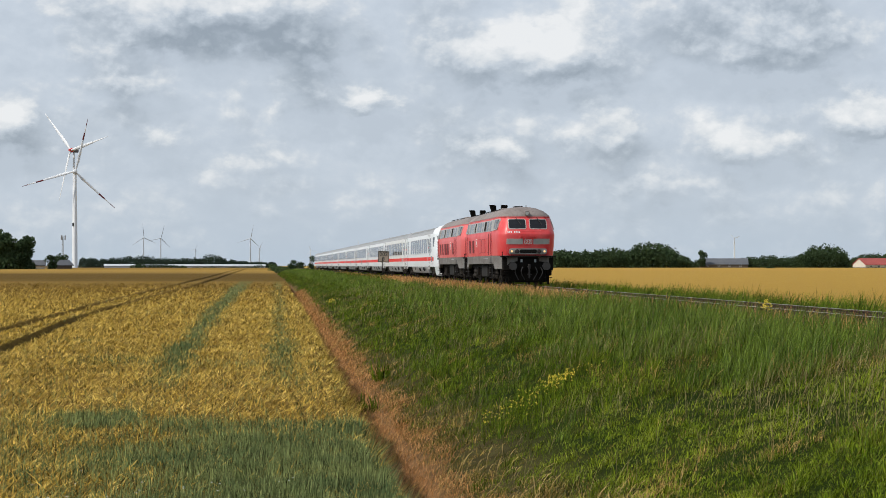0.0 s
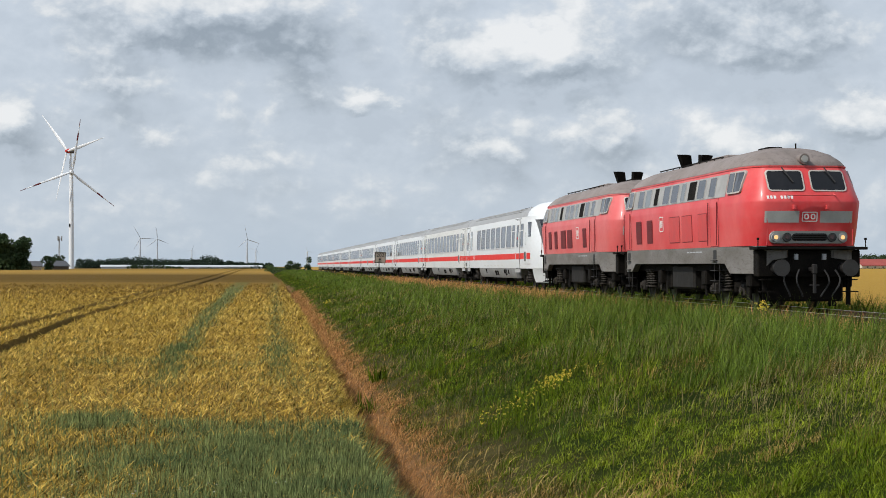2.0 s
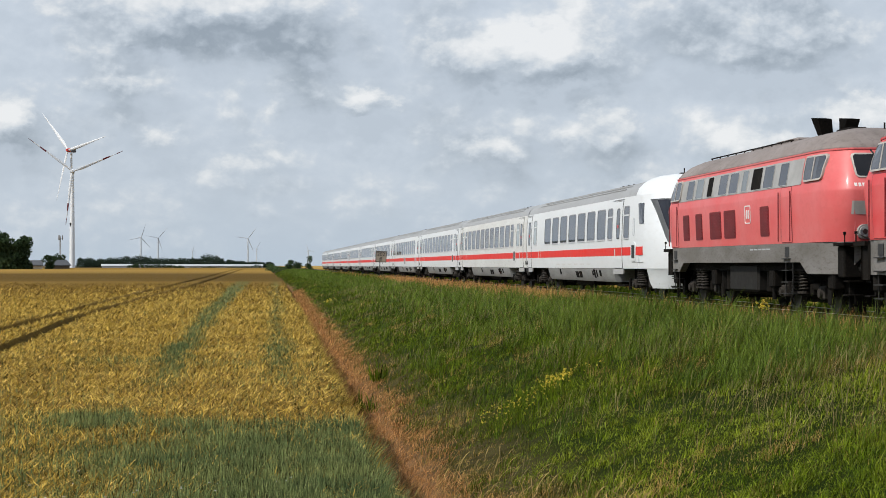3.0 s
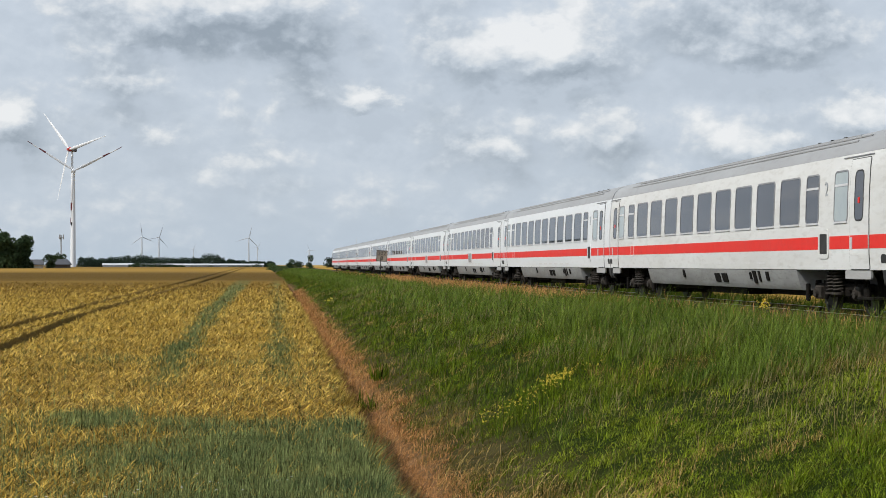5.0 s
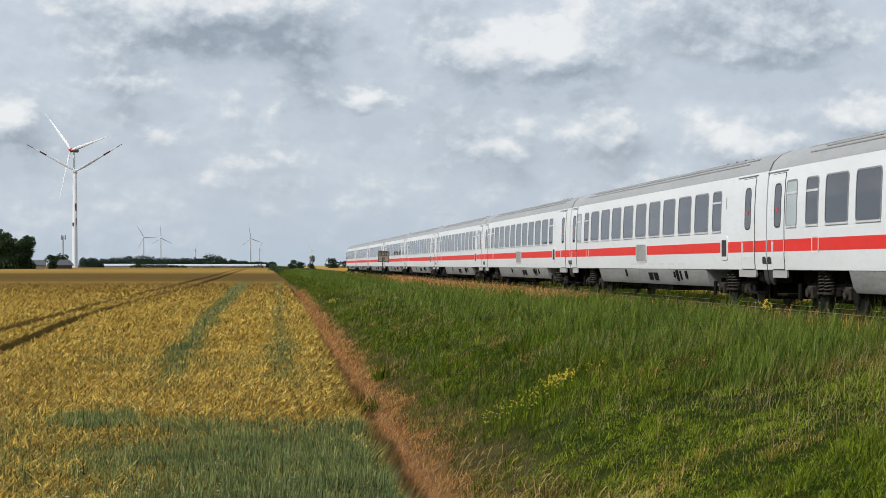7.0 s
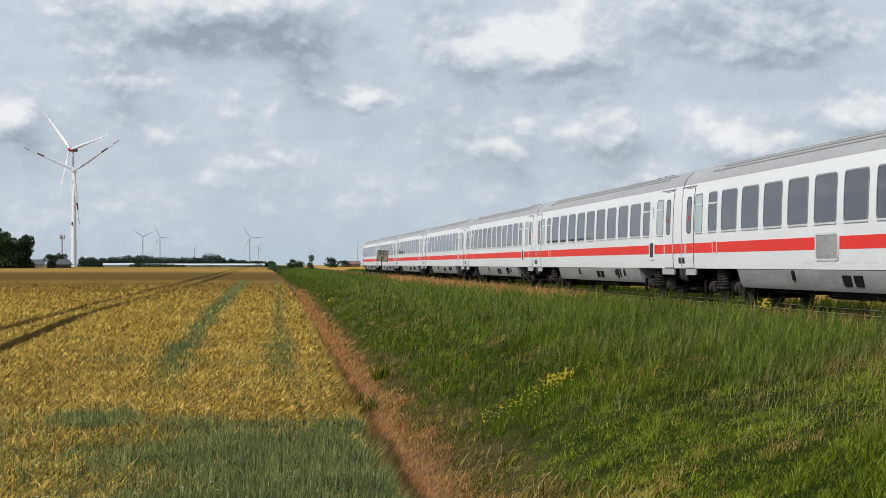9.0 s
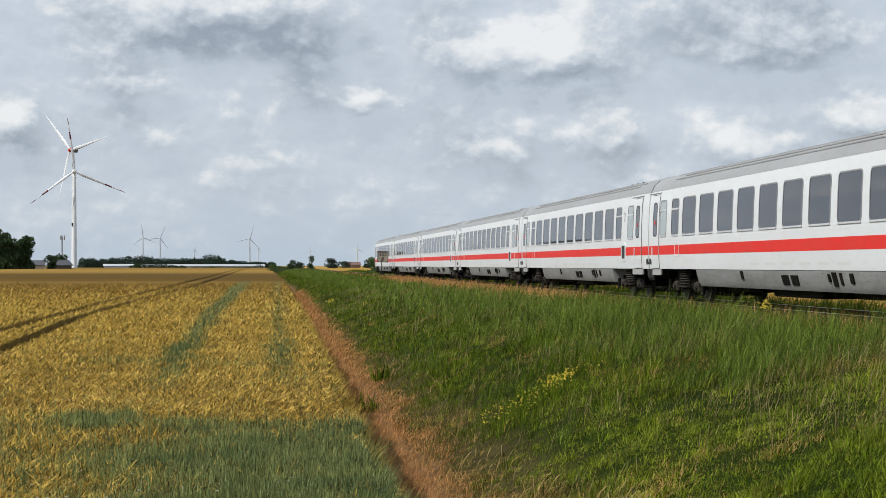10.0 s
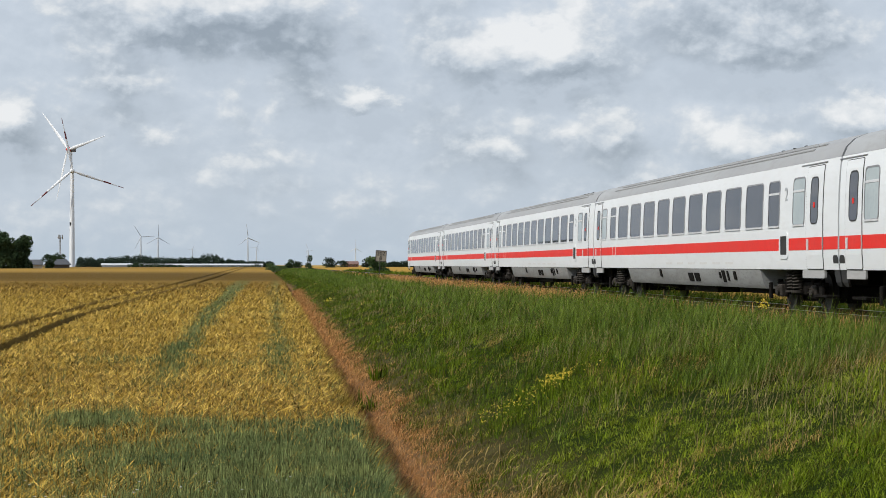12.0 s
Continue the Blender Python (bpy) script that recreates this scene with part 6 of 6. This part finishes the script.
def blades(p, length, width, az, tilt, bend, rng, prof=(1.0, 0.9, 0.6, 0.0), segs=3):
    """Curved ribbons rooted at p: az is the way they lean, tilt the lean at the root and bend what is added to the tip (radians)."""
    n = len(p)
    d = np.stack([np.cos(az), np.sin(az)], -1)
    twist = az + math.pi / 2 + rng.uniform(-0.9, 0.9, n)
    w = np.stack([np.cos(twist), np.sin(twist), np.zeros(n)], -1)
    pos, rows = p.copy(), []
    for k in range(segs + 1):
        half = (width * prof[k] / 2)[:, None]
        if k < segs or prof[-1] > 0:
            rows.append(np.stack([pos - w * half, pos + w * half], 1))
        else:
            rows.append(pos[:, None, :])
        a = tilt + bend * (k + 0.5) / segs
        step = (length / segs)[:, None]
        pos = pos + np.concatenate([d * np.sin(a)[:, None], np.cos(a)[:, None]], 1) * step
    v = np.concatenate(rows, 1)
    m = v.shape[1]
    base = (np.arange(n) * m)[:, None]
    t = []
    for k in range(segs):
        i = 2 * k
        if i + 3 < m:
            t += [base + np.array([[i, i + 1, i + 3]]), base + np.array([[i, i + 3, i + 2]])]
        else:
            t += [base + np.array([[i, i + 1, i + 2]])]
    return v.reshape(-1, 3), np.concatenate(t)


def joined(pieces):
    vs, ts, k = [], [], 0
    for v, t in pieces:
        vs.append(v)
        ts.append(t + k)
        k += len(v)
    return np.concatenate(vs), np.concatenate(ts)


def stuff(name, label, category, pieces, material):
    v, t = joined(pieces)
    return tagged(new(name, raw_mesh(name, v, t, material)), label, category, kind="stuff")


def scatter(n, y0, y1, power, left, right, rng):
    """Places whose density falls with distance."""
    u = rng.uniform(0, 1, n)
    e = 1 - power
    y = (y0 ** e + u * (y1 ** e - y0 ** e)) ** (1 / e)
    a, b = left(y), right(y)
    return a + rng.uniform(0, 1, n) * (b - a), y


def corn():
    rng = np.random.RandomState(7)
    view_left = lambda y: -0.165 * y - 0.8
    x, y = scatter(270000, 13.5, 215, 1.01, view_left, crop_edge, rng)
    keep = (tramlines(x, y) < np.clip(0.14 - y / 500, 0.01, 1)) & (rng.uniform(0, 1, len(x)) < np.clip((205 - y) / 165, 0, 1))
    x, y = x[keep], y[keep]
    g = unripe(x, y)
    mixed = rng.uniform(0, 1, len(x))
    ripe = mixed > np.clip(g, 0.03, 0.93)
    size = np.maximum(1.0, y / 30.0)
    z = crop_height(x, y)
    # farther ears take the colour of the painted cloud shadow
    brown = rng.uniform(0, 1, len(x)) < np.clip((y - 95 + 45 * bumps(x, y, 0.07, 78)) / 85, 0.04, 1)
    for pick, mt, nm, lb in ((ripe & ~brown, EAR, "ripe_barley", "golden nodding barley ears"), (ripe & brown, EAR_SHADED, "shaded_barley", "barley darkened by a painted cloud shadow in the far part of the field")):
        i = np.where(pick)[0]
        n = len(i)
        p = np.stack([x[i], y[i], z[i] - 0.10], -1)
        az = rng.normal(-0.35, 1.15, n) + math.pi * (rng.uniform(0, 1, n) < 0.22)
        s = size[i]
        v = blades(p, (0.20 + 0.09 * rng.uniform(0, 1, n)) * s ** 0.35, 0.0195 * s ** 0.72, az, rng.uniform(0.05, 0.5, n), rng.uniform(0.9, 2.3, n), rng, (0.4, 1.0, 0.0), 2)
        stuff(nm, lb, "crop", [v], mt)
    i = np.where(~ripe)[0]
    near = y[i] < 45
    pieces = []
    for rep in range(3):
        j = i if rep == 0 else i[near]
        n = len(j)
        q = np.stack([x[j] + rng.normal(0, 0.03, n), y[j] + rng.normal(0, 0.03, n), z[j] - 0.22], -1)
        s = size[j]
        pieces.append(blades(q, rng.uniform(0.24, 0.40, n), 0.0135 * s, rng.uniform(0, 6.28, n), rng.uniform(0, 0.25, n), rng.uniform(0, 0.9, n), rng, (0.8, 1.0, 0.0), 2))
    stuff("unripe_barley", "blue-green unripe barley stalks", "crop", pieces, STALK_GREEN)
    # edge of the field: standing straw seen from the ditch
    y = 12.5 * (110 / 12.5) ** rng.uniform(0, 1, 9000)
    x = crop_edge(y) + rng.normal(0.02, 0.05, len(y))
    n = len(y)
    h = rng.uniform(0.55, 0.92, n)
    p = np.stack([x, y, ground_z(x, y) - 0.02], -1)
    g = rng.uniform(0, 1, n) < unripe(x, y)
    s = np.maximum(1.0, y / 30)
    for sel, mt, nm, lb in ((~g, EAR, "straw_edge", "yellow straw along the field's edge"), (g, STALK_GREEN, "green_edge", "green stalks along the field's edge")):
        k = np.where(sel)[0]
        stuff(nm, lb, "crop", [blades(p[k], h[k], 0.012 * s[k], rng.uniform(-1.2, 1.2, len(k)), rng.uniform(0, 0.2, len(k)), rng.uniform(0.1, 1.2, len(k)), rng, (0.7, 0.8, 1.0, 0.0))], mt)
    # camomile at the very edge of the headland
    n = 40
    cx = rng.normal(0, 0.25, n) + rng.choice([-2.45, -1.75, -1.55, -0.9, -0.55, 0.2, -2.75], n)
    cy = rng.normal(0, 0.5, n) + rng.choice([14.4, 15.3, 14.2, 15.0, 16.6], n)
    pieces = []
    for rep in range(4):
        p = np.stack([cx, cy, crop_height(cx, cy) + 0.12], -1)
        pieces.append(blades(p, np.full(n, 0.015), np.full(n, 0.014), np.full(n, rep * 1.57), np.full(n, 1.3), np.zeros(n), rng, (0.4, 1, 1, 0)))
    stuff("camomile_flowers", "small white camomile flowers in the green corn", "flowers", pieces, FLOWER_WHITE)


def tufts(x, y, n, radius, rng):
    """n blades to each tuft; gives their places, the way they lean outwards and their tuft's number."""
    k = np.repeat(np.arange(len(x)), n)
    a = rng.uniform(0, 2 * math.pi, len(k))
    r = radius * np.sqrt(rng.uniform(0, 1, len(k))) * np.maximum(1.0, y[k] / 40)
    return x[k] + np.cos(a) * r, y[k] + np.sin(a) * r, a, k


def grass():
    rng = np.random.RandomState(8)
    right_edge = lambda y: np.minimum(11.75, 0.40 * y + 0.9)
    ditch = lambda y: 2.35 + DITCH_LEAN * np.clip(y, 0, 220)
    tx, ty = scatter(62000, 11.3, 520, 1.15, ditch, right_edge, rng)
    seen = ty > 6.6 * (0.75 - ground_z(tx, ty))      # nearer than this the bank lies under the tripod
    tx, ty = tx[seen], ty[seen]
    m = len(tx)
    some = lambda share: rng.uniform(0, 1, m) < share
    patch = bumps(tx, ty, 0.8, 81) + 0.6 * bumps(tx, ty, 2.6, 82)
    # the foot of the bank is thin and mixed, the slope soft and deep green, the crown tall and bluish, the near end a short bright sward
    foot = np.clip((4.0 + 0.5 * bumps(tx, ty, 1.1, 85) - tx) / 0.9, 0, 1)
    sward = np.clip((27.5 + 5.0 * bumps(tx, ty, 0.9, 86) - 0.35 * (tx - 6) - ty) / 3.0, 0, 1) * (1 - foot)
    crown = np.clip((tx - 5.6 - 0.9 * bumps(tx, ty, 0.6, 87)) / 2.2, 0, 1) * (1 - sward)
    hummock = bumps(tx, ty, 3.4, 92) + 0.7 * bumps(tx, ty, 7.0, 93)      # clumps about half a metre across
    tall = 0.17 + 0.05 * crown + 0.17 * np.clip(patch + 0.25, 0, 1) * (0.4 + crown) + 0.40 * hummock * (0.5 + 0.6 * crown)
    tall = tall * (1 - 0.35 * sward) * (1 - 0.30 * foot) * rng.lognormal(0, 0.28, m)
    tall = np.clip(tall, 0.07, 0.68)
    fringe = np.clip((tx - 9.7) / 1.0, 0, 1) * np.clip((ty - 55) / 15, 0, 1) * np.clip((175 - ty) / 40, 0.15, 1)
    dry = some(0.02 + 0.20 * foot + 0.22 * (patch - 0.3 * hummock < -0.36) + 0.75 * fringe + 0.35 * np.clip((20.5 - ty) / 2, 0, 1) * np.clip((5.2 - tx) / 1.5, 0, 1))
    gap = (hummock < -0.10) & some(0.50 * (1 - sward) * (1 - foot))      # tufts left out between the clumps let the shade-dark ground show
    olive = ~dry & some(0.85 * foot + 0.50 * np.clip(-(patch + hummock) * 2, 0, 1) * (1 - sward) + 0.08)
    blue = ~dry & ~olive & (bumps(tx, ty, 0.55, 83) + 0.5 * bumps(tx, ty, 2.2, 84) + 0.7 * hummock + 0.9 * (crown - 0.62) + rng.normal(0, 0.10, m) > 0.20)
    bright = ~dry & ~olive & ~blue & some(0.06 + 0.70 * sward + 0.32 * (bumps(tx, ty, 0.7, 88) + hummock > 0.3))
    deep = ~(dry | olive | blue | bright)
    x, y, az, k = tufts(tx, ty, 9, 0.105, rng)
    z = ground_z(x, y)
    s = np.maximum(1.0, y / 28.0) ** 0.85
    height = tall[k] * rng.uniform(0.45, 1.25, len(k)) * (1 - 0.35 * np.clip((y - 45) / 90, 0, 1))
    for pick, mt, nm, lb, wd, hh, droop in (
            (deep, GRASS, "bank_grass", "soft deep green grass on the railway bank", 0.0095, 1.0, 1.6),
            (bright, GRASS_BRIGHT, "sward", "short bright yellow-green grass at the foot of the bank", 0.0105, 0.85, 2.2),
            (olive, GRASS_OLIVE, "mixed_herbs", "olive herbs and thin grass beside the ditch", 0.011, 0.8, 2.2),
            (blue, GRASS_BLUE, "bank_reed_grass", "tall blue-green grass on the railway bank", 0.0105, 1.35, 1.1),
            (dry, GRASS_DRY, "dry_grass", "dry brownish grass among the green", 0.0070, 0.95, 1.4)):
        j = np.where((pick & ~gap)[k])[0]
        n = len(j)
        p = np.stack([x[j], y[j], z[j] - 0.03], -1)
        lean = np.where(rng.uniform(0, 1, n) < 0.55, az[j], rng.normal(0.3, 0.8, n))
        stuff(nm, lb, "grass", [blades(p, height[j] * hh, wd * s[j], lean, rng.uniform(0, 0.45, n), rng.uniform(0.2, droop, n), rng, (1.0, 0.75, 0.0), 2)], mt)
    # pale stems and seed heads standing over the slope
    x, y = scatter(12000, 17, 130, 1.04, lambda q: 3.2 + 0 * q, right_edge, rng)
    thick = bumps(x, y, 0.7, 89) + 0.5 * bumps(x, y, 2.0, 90) > rng.normal(0.08, 0.12, len(x))
    x, y = x[thick], y[thick]
    n = len(x)
    s = np.maximum(1.0, y / 30.0)
    p = np.stack([x, y, ground_z(x, y)], -1)
    stuff("flowering_grass", "thin pale and reddish seed stems over the bank", "grass", [blades(p, rng.uniform(0.25, 0.55, n), 0.0055 * s, rng.normal(0.3, 0.8, n), rng.uniform(0, 0.35, n), rng.uniform(0.1, 0.9, n), rng, (0.5, 0.5, 1.0, 0.0))], GRASS_SEED)
    # feathery reddish grass that fills the ditch
    x, y = scatter(60000, 11.3, 190, 0.90, lambda q: 1.0 + DITCH_LEAN * np.clip(q, 0, 220),
                   lambda q: 2.55 + 0.15 * np.sin(q * 0.7) + 0.12 * np.sin(q * 1.9) + 0.12 * np.clip((32 - q) / 10, 0, 1) + DITCH_LEAN * np.clip(q, 0, 220), rng)
    n = len(x)
    x = x + np.abs(rng.normal(0, 0.16, n))
    s = np.maximum(1.0, y / 24.0)
    p = np.stack([x, y, ground_z(x, y) - 0.02], -1)
    az = rng.normal(-0.4, 1.1, n)
    stuff("ditch_grass", "feathery reddish dry grass filling the ditch", "grass",
          [blades(p, rng.uniform(0.10, 0.34, n), 0.0068 * s, az, rng.uniform(0.1, 0.7, n), rng.uniform(0.6, 2.0, n), rng, (0.5, 1.0, 0.0), 2)], GRASS_RED)
    # tall seed stems with nodding heads at the foot of the bank
    cx = np.concatenate([rng.uniform(2.6, 4.3, 300), rng.uniform(2.4, 3.7, 160)])
    cy = np.concatenate([rng.uniform(16.2, 19.6, 300), rng.uniform(19, 25, 160)])
    n = len(cx)
    p = np.stack([cx, cy, ground_z(cx, cy)], -1)
    stuff("seed_stems", "tall pale seed stems of dry grass", "grass", [blades(p, rng.uniform(0.22, 0.46, n), np.full(n, 0.012), rng.normal(0.2, 0.8, n), rng.uniform(0, 0.3, n), rng.uniform(0.8, 2.3, n), rng, (0.25, 0.25, 0.6, 1.0, 0.0), 4)], GRASS_STRAW)
    # a few nettle-dark clumps in the ditch
    for cx, cy, k in ((3.15, 44.5, 61), (2.3, 38.0, 62)):
        n = 80 if k == 61 else 60
        p = np.stack([rng.normal(cx, 0.16, n), rng.normal(cy, 0.3, n), np.full(n, float(ground_z(cx, cy)))], -1)
        stuff("weed_clump", "dark green weeds in the ditch", "weeds", [blades(p, rng.uniform(0.3, 0.65, n), np.full(n, 0.03), rng.uniform(0, 6.28, n), rng.uniform(0, 0.5, n), rng.uniform(0.2, 1.2, n), rng)], GRASS)
    # grass along the ballast, thin and tall, and reeds behind the track
    x, y = scatter(24000, 24, 260, 0.7, lambda q: np.full_like(q, 10.9), lambda q: np.full_like(q, 11.95), rng)
    n = len(x)
    s = np.maximum(1.0, y / 28.0)
    p = np.stack([x, y, ground_z(x, y) - 0.03], -1)
    pick = rng.uniform(0, 1, n) < np.clip(0.18 + 0.52 * ((y > 60) & (y < 155)) - 0.3 * (y > 165), 0.1, 1)
    for sel, mt, nm, lb in ((~pick, GRASS, "verge_grass", "uneven green grass beside the ballast"), (pick, GRASS_RED, "verge_dry_grass", "reddish dry grass beside the ballast")):
        k = np.where(sel)[0]
        stuff(nm, lb, "grass", [blades(p[k], rng.uniform(0.2, 0.52, len(k)) * (1.25 if mt is GRASS_RED else 1.0), 0.010 * s[k], rng.normal(0.3, 1.2, len(k)), rng.uniform(0, 0.3, len(k)), rng.uniform(0.1, 1.0, len(k)), rng)], mt)
    x, y = scatter(46000, 26, 330, 0.7, lambda q: np.full_like(q, 15.8), lambda q: np.full_like(q, 20.0), rng)
    n = len(x)
    s = np.maximum(1.0, y / 34.0)
    tall = 0.48 + 0.38 * np.clip((x - 16.2) / 1.2, 0, 1) + 0.16 * bumps(x, y, 0.9, 91)
    p = np.stack([x, y, ground_z(x, y) - 0.03], -1)
    stuff("reed_grass", "tall green grass between track and field", "grass", [blades(p, tall * rng.uniform(0.7, 1.35, n), 0.016 * s, rng.normal(0.2, 1.2, n), rng.uniform(0, 0.4, n), rng.uniform(0.2, 1.7, n), rng, (1.0, 0.8, 0.0), 2)], GRASS)


def yellow_flowers(label, places, spread, n, stem, seed, head=0.022):
    """Loose heads of yellow flowers on thin stems."""
    rng = np.random.RandomState(seed)
    c = np.array(places)[rng.randint(0, len(places), n)]
    x, y = c[:, 0] + rng.normal(0, spread, n), c[:, 1] + rng.normal(0, spread * 1.5, n)
    z = ground_z(x, y)
    h = stem * rng.uniform(0.75, 1.12, n)
    f = thing("flowering_weed", label, "flowers", "yellow flowers")
    v, t = leaf_cloud(np.stack([x, y, z + h], -1), np.full((n, 3), head), 7, head * 0.55, rng)
    tagged(part("flower_heads", raw_mesh("flower_heads", v, t, FLOWER), FLOWER, f, "bright yellow flower heads"), kind="stuff")
    v, t = blades(np.stack([x, y, z - 0.02], -1), h, np.full(n, 0.008), rng.uniform(0, 6.28, n), np.zeros(n), np.zeros(n), rng)
    tagged(part("stalk", raw_mesh("stalk", v, t, GRASS), GRASS, f), kind="stuff")


corn()
grass()
yellow_flowers("cluster of small yellow flowers on the grassy bank", [(5.1, 29.5), (5.2, 29.7), (5.25, 29.9), (5.5, 30.0)], 0.09, 75, 0.42, 101, 0.020)
yellow_flowers("scattered small yellow flowers on the grassy bank", [(3.75, 27.2), (4.0, 27.8), (4.2, 28.0), (4.5, 28.3), (4.1, 27.5), (4.75, 28.9), (5.8, 30.2)], 0.24, 120, 0.42, 102, 0.015)
yellow_flowers("yellow tansy growing beside the ballast", [(11.35, 37.2), (11.5, 37.5), (11.45, 37.0)], 0.06, 24, 0.55, 103, 0.030)
yellow_flowers("yellow flowers at the far end of the bank", [(4.3, 108.0)], 0.18, 20, 0.5, 104, 0.04)


# ---- what moves ----
def motions():
    for ob, q in TRAIN:
        walk(ob, [(k * 0.5, pose(TRACK_X, train_y(k * 0.5) + q, 0)) for k in range(25)])
    for rotor, at, angle, rate in TURNING:
        walk(rotor, [(k * 0.5, pose(*at, 0, angle + rate * k * 0.5, 0)) for k in range(25)])


motions()
